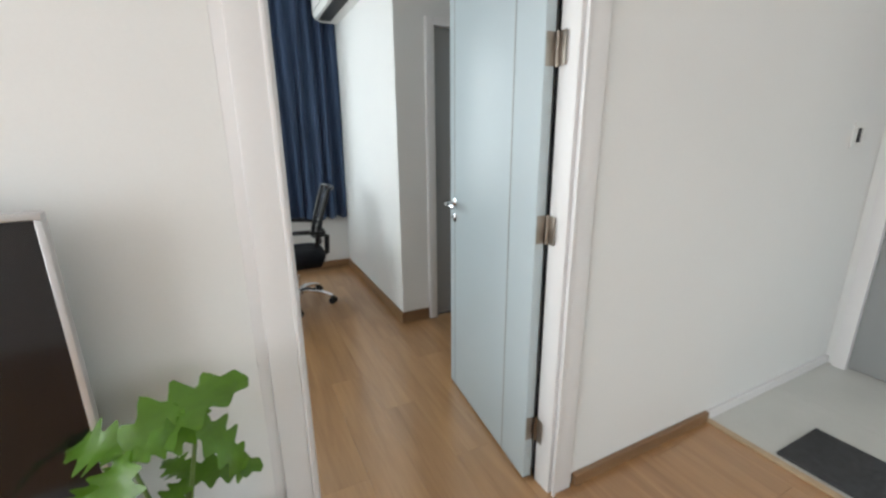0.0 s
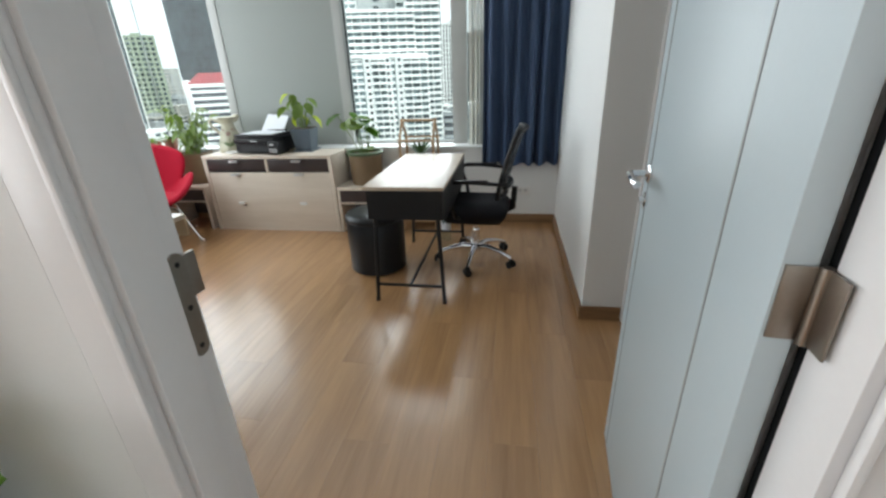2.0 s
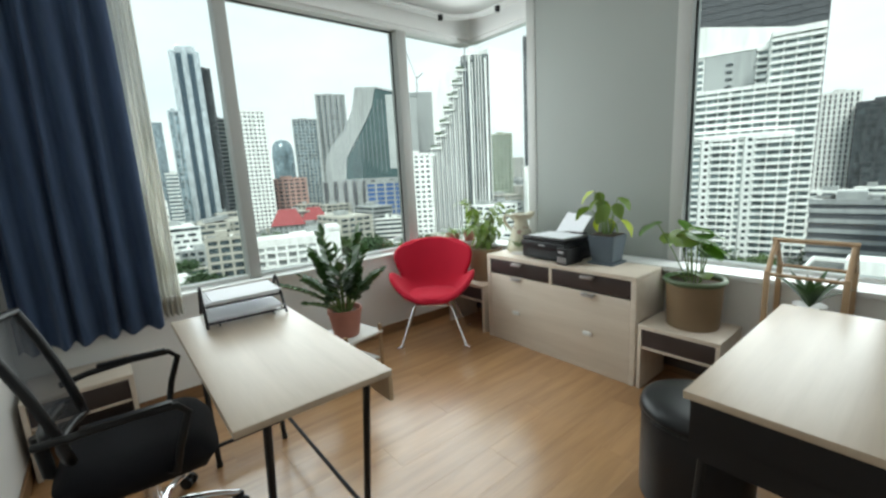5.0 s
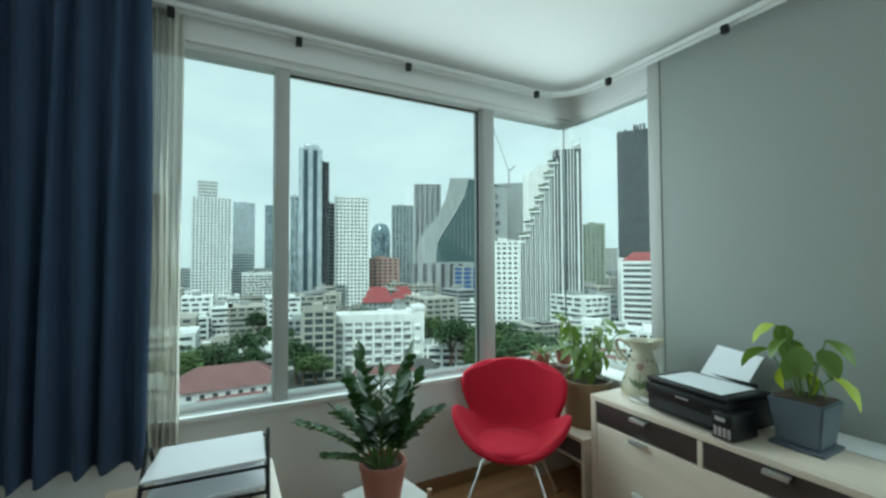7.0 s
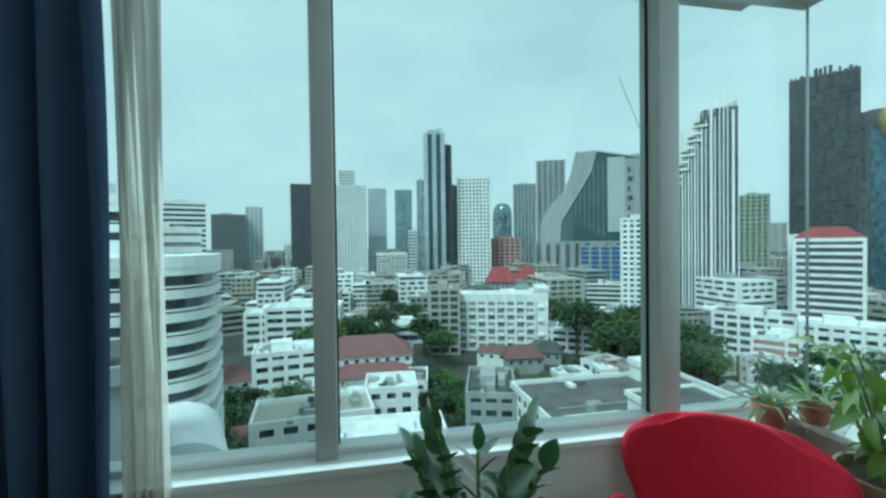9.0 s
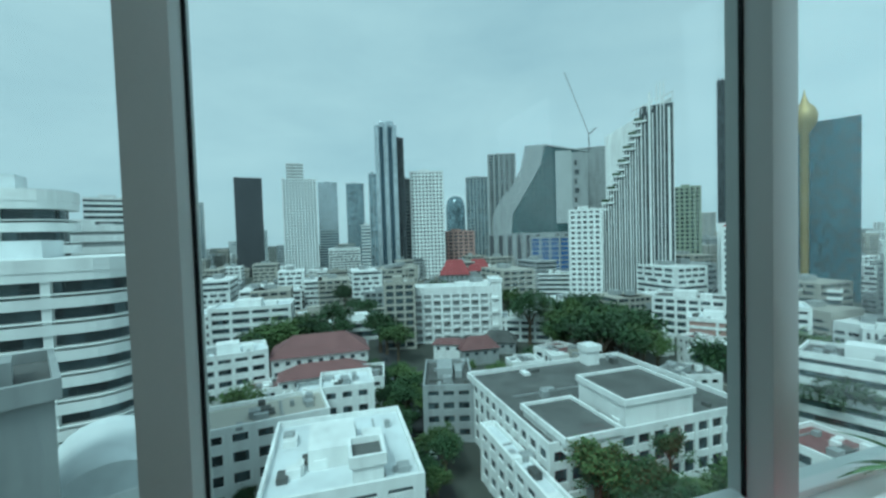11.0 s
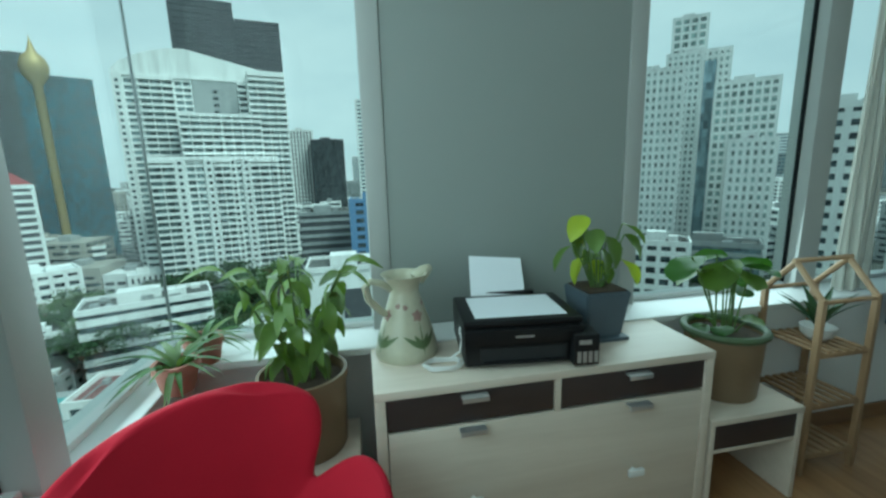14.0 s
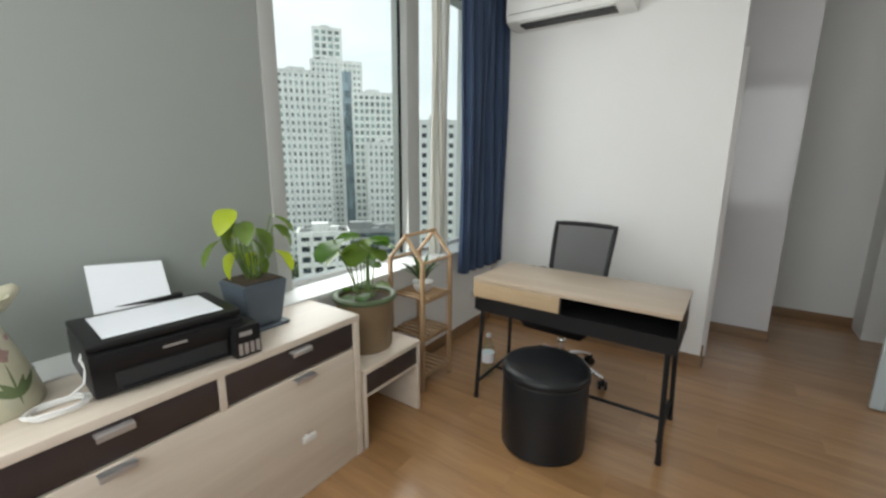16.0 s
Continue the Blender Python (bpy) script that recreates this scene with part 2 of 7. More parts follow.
M_LEAF = mat("mid_green_leaf", (0.095, 0.15, 0.03), 0.4, var=0.3, scale=14, fine=60, bump=0.12, rnd=0.6)
M_LEAF_DEEP = mat("deep_green_leaf", (0.045, 0.105, 0.018), 0.38, var=0.3, scale=14, fine=60, bump=0.12, rnd=0.5)
M_LEAF_LIME = mat("lime_green_leaf", (0.27, 0.33, 0.022), 0.42, var=0.3, scale=12, fine=60, bump=0.12, rnd=0.7)
M_LEAF_BRIGHT = mat("bright_green_leaf", (0.085, 0.185, 0.02), 0.35, var=0.25, scale=14, fine=60, bump=0.12, rnd=0.5)
M_LEAF_PALE = mat("variegated_leaf", (0.08, 0.12, 0.035), 0.42, var=0.4, scale=30, fine=80, bump=0.1, rnd=0.6)
M_STEM = mat("green_stem", (0.12, 0.19, 0.05), 0.5, var=0.25, scale=20, fine=80, bump=0.1)
M_TILE = mat("pale_floor_tile", (0.56, 0.56, 0.53), 0.3, var=0.06, scale=4, fine=60, bump=0.02, rnd=0.2)
M_MAT = mat("charcoal_door_mat", (0.045, 0.047, 0.05), 0.95, var=0.3, scale=40, fine=400, bump=0.8)
M_SCREEN = mat("television_screen", (0.006, 0.005, 0.006), 0.12, var=0.1, scale=2, fine=40, bump=0.0)
M_SILVER = mat("silver_plastic", (0.55, 0.55, 0.56), 0.3, 0.7, var=0.06, scale=5, fine=90, bump=0.02)


def lacquer(m, weight, rough):
    """A clear coat over a material."""
    b = m.node_tree.nodes["Principled BSDF"]
    b.inputs["Coat Weight"].default_value, b.inputs["Coat Roughness"].default_value = weight, rough


def let_light_through(m, share, tint):
    """Leaves pass part of the daylight that falls on their far side."""
    n, l = m.node_tree.nodes, m.node_tree.links
    b = n["Principled BSDF"]
    tl = n.new("ShaderNodeBsdfTranslucent")
    tn = n.new("ShaderNodeMix")
    tn.data_type, tn.blend_type = "RGBA", "MULTIPLY"
    tn.inputs[0].default_value = 1.0
    l.new(b.inputs["Base Color"].links[0].from_socket, tn.inputs[6])
    tn.inputs[7].default_value = (*tint, 1)
    l.new(tn.outputs[2], tl.inputs[0])
    mx = n.new("ShaderNodeMixShader")
    mx.inputs[0].default_value = share
    l.new(b.outputs[0], mx.inputs[1])
    l.new(tl.outputs[0], mx.inputs[2])
    l.new(mx.outputs[0], n["Material Output"].inputs[0])


for m_ in (M_LEAF, M_LEAF_DEEP, M_LEAF_LIME, M_LEAF_BRIGHT, M_LEAF_PALE):
    let_light_through(m_, 0.24, (1.7, 1.65, 0.85))
let_light_through(M_LEAF_DARK, 0.12, (1.5, 1.6, 0.8))
lacquer(M_FLOOR, 0.7, 0.36)
lacquer(M_DESK, 0.3, 0.45)
M_GLASS = clear_pane("window_glass", (0.93, 0.975, 0.965), 0.02)
M_PET = clear_pane("clear_bottle_plastic", (0.86, 0.93, 0.92), 0.1)


# ---- building blocks ----
def box(bm, x0, y0, z0, x1, y1, z1, bevel=0.0):
    r = bmesh.ops.create_cube(bm, size=1, matrix=Matrix.Translation(((x0 + x1) / 2, (y0 + y1) / 2, (z0 + z1) / 2)) @ Matrix.Diagonal((x1 - x0, y1 - y0, z1 - z0, 1)))
    if bevel:
        es = list({e for v in r["verts"] for e in v.link_edges})
        bmesh.ops.bevel(bm, geom=es, offset=bevel, segments=2, affect="EDGES", profile=0.6)
    return bm


def boxm(*a, **k):
    return box(bmesh.new(), *a, **k)


def tube(bm, pts, r, seg=8, closed=False):
    """A round bar along points; r one radius or one for each point."""
    pts = [Vector(p) for p in pts]
    k = len(pts)
    rs = r if isinstance(r, (list, tuple)) else [r] * k
    rings = []
    side = None
    for i, p in enumerate(pts):
        a = pts[i - 1] if (i or closed) else p
        b = pts[(i + 1) % k] if (i < k - 1 or closed) else p
        d = (b - a).normalized()
        if side is None:
            side = d.orthogonal().normalized()
        side = (side - d * side.dot(d)).normalized()
        up = d.cross(side)
        rings.append([bm.verts.new(p + (side * math.cos(2 * math.pi * j / seg) + up * math.sin(2 * math.pi * j / seg)) * rs[i]) for j in range(seg)])
    for i in range(k if closed else k - 1):
        A, B = rings[i], rings[(i + 1) % k]
        for j in range(seg):
            bm.faces.new((A[j], A[(j + 1) % seg], B[(j + 1) % seg], B[j]))
    if not closed:
        bm.faces.new(rings[0][::-1])
        bm.faces.new(rings[-1])
    return bm


def tubem(*a, **k):
    return tube(bmesh.new(), *a, **k)


def lathe(bm, prof, seg=32, centre=(0, 0)):
    """A turned shape from rows (radius, height)."""
    rings = []
    for r, z in prof:
        rings.append([bm.verts.new((centre[0] + max(r, 1e-4) * math.cos(2 * math.pi * j / seg), centre[1] + max(r, 1e-4) * math.sin(2 * math.pi * j / seg), z)) for j in range(seg)])
    for A, B in zip(rings, rings[1:]):
        for j in range(seg):
            bm.faces.new((A[j], A[(j + 1) % seg], B[(j + 1) % seg], B[j]))
    bm.faces.new(rings[0][::-1])
    bm.faces.new(rings[-1])
    return bm


def lathem(*a, **k):
    return lathe(bmesh.new(), *a, **k)


def mesh_of(name, bm, material, smooth=True, angle=40):
    bmesh.ops.recalc_face_normals(bm, faces=bm.faces)
    if smooth:
        lim = radians(angle)
        for f in bm.faces:
            f.smooth = True
        for e in bm.edges:
            e.smooth = len(e.link_faces) == 2 and e.calc_face_angle(0) < lim
    me = bpy.data.meshes.new(name)
    bm.to_mesh(me)
    bm.free()
    me.materials.append(material)
    return me


def thing(name, label, category, m=None, group="", kind=""):
    ob = new(name)
    ob.empty_display_size = 0.05
    if m is not None:
        ob.matrix_basis = m
    return tagged(ob, label, category, group, kind)


def part(name, bm, material, parent, label="", smooth=True, at=None, angle=40):
    ob = new(name, mesh_of(name, bm, material, smooth, angle))
    ob.parent = parent
    if at is not None:
        ob.matrix_basis = at
    return tagged(ob, label)


def piece(name, me, parent, at):
    ob = new(name, me)
    ob.parent = parent
    ob.matrix_basis = at
    return ob


def solid(name, bm, material, label, category, kind="", group="", smooth=True, m=None):
    """A thing of one mesh."""
    ob = new(name, mesh_of(name, bm, material, smooth))
    if m is not None:
        ob.matrix_basis = m
    return tagged(ob, label, category, group, kind)


def structure(name, bm, material, label, category="wall", smooth=False):
    return solid(name, bm, material, label, category, "structure", smooth=smooth)


# ---- setting: the room ----
X_W, X_E, Y_S, Y_N, Z_C = -2.83, 1.07, 1.17, 4.42, 2.82
SILL, HEAD = 0.72, 2.632

# west wall under and over the corner window, with the stretch behind the curtain
bm = bmesh.new()
box(bm, -3.05, Y_S - 0.14, 0, X_W, 4.75, SILL - 0.03)
box(bm, -3.05, Y_S - 0.14, HEAD, X_W, 4.75, Z_C)
box(bm, -3.05, Y_S - 0.14, SILL - 0.03, X_W, 1.45, HEAD)
structure("wall_west", bm, M_WALL, "white painted wall with a wide corner window")
bm = bmesh.new()
box(bm, X_W, Y_N + 0.06, 0, -0.84, 4.75, SILL - 0.03)
box(bm, -0.84, Y_N, 0, X_E + 0.12, 4.75, SILL - 0.03)
box(bm, X_W, 4.60, HEAD, X_E + 0.12, 4.75, Z_C)
box(bm, 1.0, 4.60, SILL - 0.03, X_E + 0.12, 4.75, HEAD)
structure("wall_north", bm, M_WALL, "white painted window wall behind the dresser")
structure("wall_panel", boxm(-2.045, 4.592, SILL, -0.945, 4.75, Z_C, bevel=0.003), M_GREY, "pale grey wall panel between two windows")
bm = bmesh.new()
box(bm, X_E, 2.76, 0, X_E + 0.12, Y_N, Z_C)
structure("wall_east", bm, M_WALL, "white painted wall under the air conditioner")
bm = bmesh.new()
box(bm, X_E + 0.12, 2.76, 0, 1.285, 2.885, Z_C)
box(bm, 1.285, 2.76, 2.13, 2.0, 2.885, Z_C)
structure("wall_recess", bm, M_WALL, "short white wall beside the grey inner door")
structure("wall_gloss_panel", boxm(1.88, 2.34, 0.085, 1.94, 2.76, Z_C, bevel=0.003), M_GLOSS, "glossy white panel that mirrors the windows")
structure("wall_closet_end", boxm(2.70, 1.55, 0, 2.82, 2.9, Z_C), M_WALL, "plain white end wall of the passage")
structure("wall_closet_north", boxm(1.94, 2.62, 0, 2.70, 2.76, Z_C), M_WALL, "plain white side wall of the passage")
structure("wall_closet_south", boxm(2.38, 1.55, 0, 2.70, 1.70, Z_C), M_WALL, "plain white side wall of the passage")
structure("wall_closet_return", boxm(2.38, Y_S, 0, 2.50, 1.55, Z_C), M_WALL, "plain white wall beside the passage")
bm = bmesh.new()
box(bm, -3.4, 1.03, 0, 0.05, Y_S, Z_C)
box(bm, 1.055, 1.03, 0, 3.2, Y_S, Z_C)
box(bm, 0.05, 1.03, 2.10, 1.055, Y_S, Z_C)
structure("wall_south", bm, M_WALL, "white painted wall with the room's doorway")
# living side, closed round the camera
bm = bmesh.new()
box(bm, -3.4, -3.0, 0, -3.28, 1.03, 0.3)
box(bm, -3.4, -3.0, 2.6, -3.28, 1.03, Z_C)
box(bm, -3.4, -3.0, 0.3, -3.28, -2.0, 2.6)
box(bm, -3.4, 0.8, 0.3, -3.28, 1.03, 2.6)
structure("wall_living_west", bm, M_WALL, "white living room wall with a large window")
# unseen south wall; its window opening is invented for the hall fill
bm = bmesh.new()
box(bm, -3.28, -3.0, 0, 1.0, -2.88, Z_C)
box(bm, 3.2, -3.0, 0, 3.4, -2.88, Z_C)
box(bm, 1.0, -3.0, 2.6, 3.2, -2.88, Z_C)
box(bm, 1.0, -3.0, 0, 3.2, -2.88, 0.6)
structure("wall_living_south", bm, M_WALL, "unseen white living room wall with an added window")
structure("wall_living_east", boxm(3.2, -3.0, 0, 3.32, 0.20, Z_C), M_WALL, "white wall of the entrance hall")
structure("wall_hall_north", boxm(3.2, 0.98, 0, 3.32, Y_S, Z_C), M_WALL, "white wall end beside the hall door")
structure("wall_hall_head", boxm(3.2, 0.20, 2.1, 3.32, 0.98, Z_C), M_WALL, "white wall over the hall door")
structure("ceiling", boxm(-3.4, -3.0, Z_C, 3.4, 4.75, Z_C + 0.12), M_CEIL, "plain white painted ceiling", "ceiling")

# skirting
bm = bmesh.new()
box(bm, X_W, Y_N - 0.014, 0, X_E, Y_N - 0.001, 0.085, 0.003)
structure("baseboard_north", bm, M_SKIRT, "brown oak skirting board along the window wall", "baseboard")
structure("baseboard_west", boxm(X_W + 0.001, Y_S, 0, X_W + 0.014, Y_N - 0.014, 0.085, bevel=0.003), M_SKIRT, "brown oak skirting board under the window", "baseboard")
structure("baseboard_east", boxm(X_E - 0.014, 2.747, 0, X_E - 0.001, Y_N - 0.014, 0.085, bevel=0.003), M_SKIRT, "brown oak skirting board under the air conditioner", "baseboard")
structure("baseboard_recess", boxm(X_E - 0.001, 2.746, 0, 1.28, 2.759, 0.085, bevel=0.003), M_SKIRT, "brown oak skirting board round the wall corner", "baseboard")
structure("baseboard_panel", boxm(1.868, 2.33, 0, 1.94, 2.76, 0.082, bevel=0.003), M_SKIRT, "brown oak plinth under the gloss panel", "baseboard")
structure("baseboard_passage", boxm(2.686, 1.70, 0, 2.699, 2.62, 0.085, bevel=0.003), M_SKIRT, "brown oak skirting board at the passage end", "baseboard")
structure("baseboard_south", boxm(-2.8, Y_S + 0.001, 0, -0.026, Y_S + 0.014, 0.085, bevel=0.003), M_SKIRT, "brown oak skirting board on the door wall", "baseboard")
structure("baseboard_living", boxm(1.13, 1.006, 0, 2.00, 1.029, 0.05, bevel=0.003), M_SKIRT, "brown oak skirting board beside the doorway", "baseboard")
structure("baseboard_hall", boxm(2.00, 1.012, 0.0, 3.2, 1.029, 0.05, bevel=0.003), M_TRIM, "white skirting board over the tiles", "baseboard")
structure("floor_strip", boxm(1.985, -2.88, 0.0, 2.02, 1.016, 0.010, bevel=0.003), M_DESKSIDE, "brown threshold strip between boards and tiles", "trim")

# window sills and frames
bm = bmesh.new()
box(bm, -3.0, 1.45, SILL - 0.03, X_W + 0.02, 4.75, SILL, 0.004)
structure("window_sill_west", bm, M_FRAME, "white painted window ledge", "window sill")
bm = bmesh.new()
box(bm, X_W + 0.021, Y_N - 0.02, SILL - 0.03, 1.0, 4.72, SILL, 0.004)
structure("window_sill_north", bm, M_FRAME, "white painted window ledge behind the dresser", "window sill")


def window(name, label, pieces_, panes):
    w = thing(name, label, "window", kind="structure")
    for nm, b, mt in pieces_:
        part(nm, boxm(*b, bevel=0.004), mt, w)
    for b in panes:
        p = part("pane", boxm(*b), M_GLASS, w, smooth=False)
        p.visible_shadow = False
    return w


G = -2.95
window("window_1", "wide corner window with white frames and clear glass", [
    ("mullion", (-3.0, 2.392, SILL, -2.872, 2.468, HEAD), M_MULL),
    ("mullion", (-3.0, 3.79, SILL, -2.872, 3.885, HEAD), M_MULL),
    ("frame_head", (-3.0, 1.45, HEAD - 0.03, -2.86, 4.64, HEAD + 0.02), M_FRAME),
    ("frame_head", (-2.86, 4.62, HEAD - 0.03, -2.13, 4.70, HEAD + 0.02), M_FRAME),
    # white jamb in grey: its shade is put into the colour
    ("frame_jamb", (-2.13, 4.585, SILL, -2.046, 4.72, Z_C), M_MULL),
    ("frame_jamb", (-3.0, 1.45, SILL, -2.86, 1.51, HEAD), M_FRAME),
    ("frame_foot", (-2.99, 1.51, SILL, -2.91, 4.64, SILL + 0.022), M_FRAME),
    ("frame_foot", (-2.91, 4.63, SILL, -2.13, 4.70, SILL + 0.022), M_FRAME),
    ("gasket", (-2.957, 2.468, SILL + 0.02, -2.943, 2.474, HEAD - 0.03), M_GASKET),
    ("gasket", (-2.957, 3.783, SILL + 0.02, -2.943, 3.79, HEAD - 0.03), M_GASKET),
    ("gasket", (-2.957, 2.474, HEAD - 0.038, -2.943, 3.783, HEAD - 0.03), M_GASKET),
    ("glass_joint", (-2.956, 4.642, SILL + 0.02, -2.946, 4.652, HEAD - 0.03), M_SILVER),
], [(G - 0.004, 1.51, SILL + 0.02, G + 0.004, 2.392, HEAD - 0.03), (G - 0.004, 2.474, SILL + 0.02, G + 0.004, 3.783, HEAD - 0.038),
    (G - 0.004, 3.885, SILL + 0.02, G + 0.004, 4.642, HEAD - 0.03), (-2.946, 4.645, SILL + 0.02, -2.13, 4.653, HEAD - 0.03)])
window("window_2", "tall window with white frames beside the navy curtain", [
    # grey on this jamb too, as painted shade over white
    ("frame_jamb", (-0.944, 4.585, SILL, -0.862, 4.72, Z_C), M_MULL),
    ("mullion", (0.115, 4.585, SILL, 0.245, 4.72, HEAD), M_MULL),
    ("frame_jamb", (0.94, 4.585, SILL, 1.0, 4.72, HEAD), M_FRAME),
    ("frame_head", (-0.862, 4.60, HEAD - 0.03, 0.94, 4.70, HEAD + 0.02), M_FRAME),
    ("frame_foot", (-0.862, 4.63, SILL, 0.115, 4.70, SILL + 0.022), M_FRAME),
    ("frame_foot", (0.245, 4.63, SILL, 0.94, 4.70, SILL + 0.022), M_FRAME),
    ("gasket", (-0.862, 4.642, SILL + 0.02, -0.854, 4.664, HEAD - 0.03), M_GASKET),
    ("gasket", (0.107, 4.642, SILL + 0.02, 0.115, 4.664, HEAD - 0.03), M_GASKET),
], [(-0.854, 4.648, SILL + 0.02, 0.107, 4.656, HEAD - 0.03), (0.245, 4.648, SILL + 0.02, 0.94, 4.656, HEAD - 0.03)])
window("window_3", "large living room window with a white frame", [
    ("frame_jamb", (-3.4, -2.0, 0.3, -3.28, -1.94, 2.6), M_FRAME), ("frame_jamb", (-3.4, 0.74, 0.3, -3.28, 0.8, 2.6), M_FRAME)],
    [(-3.35, -1.94, 0.3, -3.342, 0.74, 2.6)])
# invented window behind the hall fill lamp, never in view
window("window_4", "unseen window added to go with the hall fill lamp", [
    ("frame_jamb", (1.0, -3.0, 0.6, 1.06, -2.88, 2.6), M_FRAME), ("frame_jamb", (3.14, -3.0, 0.6, 3.2, -2.88, 2.6), M_FRAME)],
    [(1.06, -2.95, 0.6, 3.14, -2.942, 2.6)])

# curtain rail, bent round the window corner
rail = thing("curtain_rail", "white double curtain rail bent round the corner", "curtain rail")
for off in (0.0, 0.055):
    pts = [(-2.80 + off, 1.2, 2.755)] + [(-2.80 + off, y, 2.755) for y in (2.5, 3.6)]
    r = 0.34 - off
    cx, cy = -2.80 + off + r, 4.53 - off - r
    pts += [(cx - r * math.cos(a), cy + r * math.sin(a), 2.755) for a in [math.pi / 2 * k / 10 for k in range(11)]]
    pts += [(-1.0, 4.53 - off, 2.755), (1.04, 4.53 - off, 2.755)]
    part("rail_track", tubem(pts, 0.014, 8), M_FRAME, rail)
me_b = mesh_of("bracket", boxm(-0.016, -0.016, -0.045, 0.016, 0.016, 0.0, bevel=0.003), M_BLACKSTEEL)
for x, y in ((-2.77, 1.9), (-2.77, 2.5), (-2.765, 3.16), (-2.73, 4.17), (-2.33, 4.46), (-1.6, 4.49), (-0.6, 4.49), (0.3, 4.49)):
    piece("bracket", me_b, rail, pose(x, y, 2.745))

# ---- doors ----
door = thing("door_1", "pale blue-grey door standing open on steel hinges", "door", pose(0.962, 1.130, 0, 0, 0, -5.5) @ pose(-1.03, -1.152, 0), kind="structure")
part("leaf", boxm(1.030, 1.150, 0.012, 1.068, 1.935, 2.06, bevel=0.003), M_DOOR, door)
# no groove is cut: raised darker strips paint its shade
for y in (1.33, 1.875):
    part("groove_shade", boxm(1.0285, y - 0.003, 0.012, 1.0315, y + 0.003, 2.06), M_DOOR_DARK, door, "fine dark strip painted as groove shade")
for z in (0.245, 1.055, 1.63):
    h = part("hinge", boxm(1.034, 1.1465, z - 0.05, 1.070, 1.1505, z + 0.05, bevel=0.001), M_NICKEL, door, "brushed steel butt hinge")
    part("hinge_plate", boxm(1.073, 1.103, z - 0.05, 1.076, 1.139, z + 0.05, bevel=0.001), M_NICKEL, h)
    part("hinge_pin", tubem([(1.072, 1.142, z - 0.052), (1.072, 1.142, z + 0.052)], 0.0065, 10), M_NICKEL, h)
hd = part("door_handle", tubem([(1.03, 1.868, 1.05), (0.985, 1.868, 1.05), (0.975, 1.858, 1.05), (0.972, 1.773, 1.048), (0.976, 1.745, 1.046)], 0.010, 10), M_CHROME, door, "chrome lever handle")
part("rose", lathem([(0.026, 0), (0.026, 0.006), (0.022, 0.009), (0.0, 0.009)], 20), M_CHROME, hd, at=pose(1.03, 1.868, 1.05, 0, -90, 0))
part("key_rose", lathem([(0.022, 0), (0.022, 0.006), (0.008, 0.008), (0.008, 0.02), (0.0, 0.02)], 20), M_CHROME, hd, at=pose(1.03, 1.868, 0.975, 0, -90, 0))
bm = tubem([(1.068, 1.868, 1.05), (1.11, 1.868, 1.05), (1.12, 1.858, 1.05), (1.12, 1.753, 1.048)], 0.010, 10)
part("door_handle", bm, M_CHROME, door, "chrome lever handle")

dframe = thing("door_frame_1", "white stepped door frame with architrave", "door frame", kind="structure")
part("jamb", boxm(0.05, 1.03, 0, 0.150, 1.149, 2.10, bevel=0.002), M_TRIM, dframe)
part("jamb", boxm(1.038, 1.03, 0, 1.055, Y_S, 2.10, bevel=0.002), M_TRIM, dframe)
part("head", boxm(0.150, 1.03, 2.068, 1.038, Y_S, 2.10, bevel=0.002), M_TRIM, dframe)
part("stop", boxm(0.150, 1.03, 0, 0.162, 1.105, 2.068, bevel=0.002), M_TRIM, dframe)
part("stop", boxm(1.010, 1.03, 0, 1.0375, 1.114, 2.068, bevel=0.002), M_TRIM, dframe)
for x0, x1 in ((0.075, 0.15), (1.025, 1.11)):
    part("architrave", boxm(x0, 1.012, 0, x1, 1.030, 2.17, bevel=0.005), M_TRIM, dframe)
    part("architrave", boxm(x0 - (0.1 if x0 < 0.5 else 0), Y_S, 0, x1 - (0.1 if x0 < 0.5 else 0), Y_S + 0.016, 2.17, bevel=0.005), M_TRIM, dframe)
part("architrave", boxm(0.075, 1.010, 2.085, 1.11, 1.028, 2.172, bevel=0.005), M_TRIM, dframe)
part("bead", boxm(0.142, 1.004, 0, 0.153, 1.014, 2.09, bevel=0.003), M_TRIM, dframe)
part("bead", boxm(1.015, 1.004, 0, 1.027, 1.014, 2.09, bevel=0.003), M_TRIM, dframe)
# black strip added to draw the dark line of the hinge gap
part("hinge_gap_strip", boxm(1.018, 1.1145, 0, 1.0375, 1.138, 2.068), M_GASKET, dframe, "black strip added along the hinge gap")
bm = bmesh.new()
ring = [(1.126 + 0.016 * math.cos(q), (1.076 if math.sin(q) > 0 else 0.928) + 0.016 * math.sin(q)) for q in [math.pi * (k + 0.5) / 12 for k in range(24)]]
fa = [[bm.verts.new((px, py, pz)) for py, pz in ring] for px in (0.148, 0.1535)]
bm.faces.new(fa[1])
bm.faces.new(fa[0][::-1])
for k in range(24):
    bm.faces.new((fa[0][k], fa[0][(k + 1) % 24], fa[1][(k + 1) % 24], fa[1][k]))
st = part("strike_plate", bm, M_NICKEL, dframe, "dark nickel strike plate", smooth=False)
part("strike_lip", boxm(0.1485, 1.140, 1.012, 0.1532, 1.166, 1.084, bevel=0.001), M_NICKEL, st)
for z in (0.930, 1.000, 1.074):
    part("screw", tubem([(0.1525, 1.126, z), (0.1546, 1.126, z)], 0.0045, 10), M_BLACKPLASTIC, st)

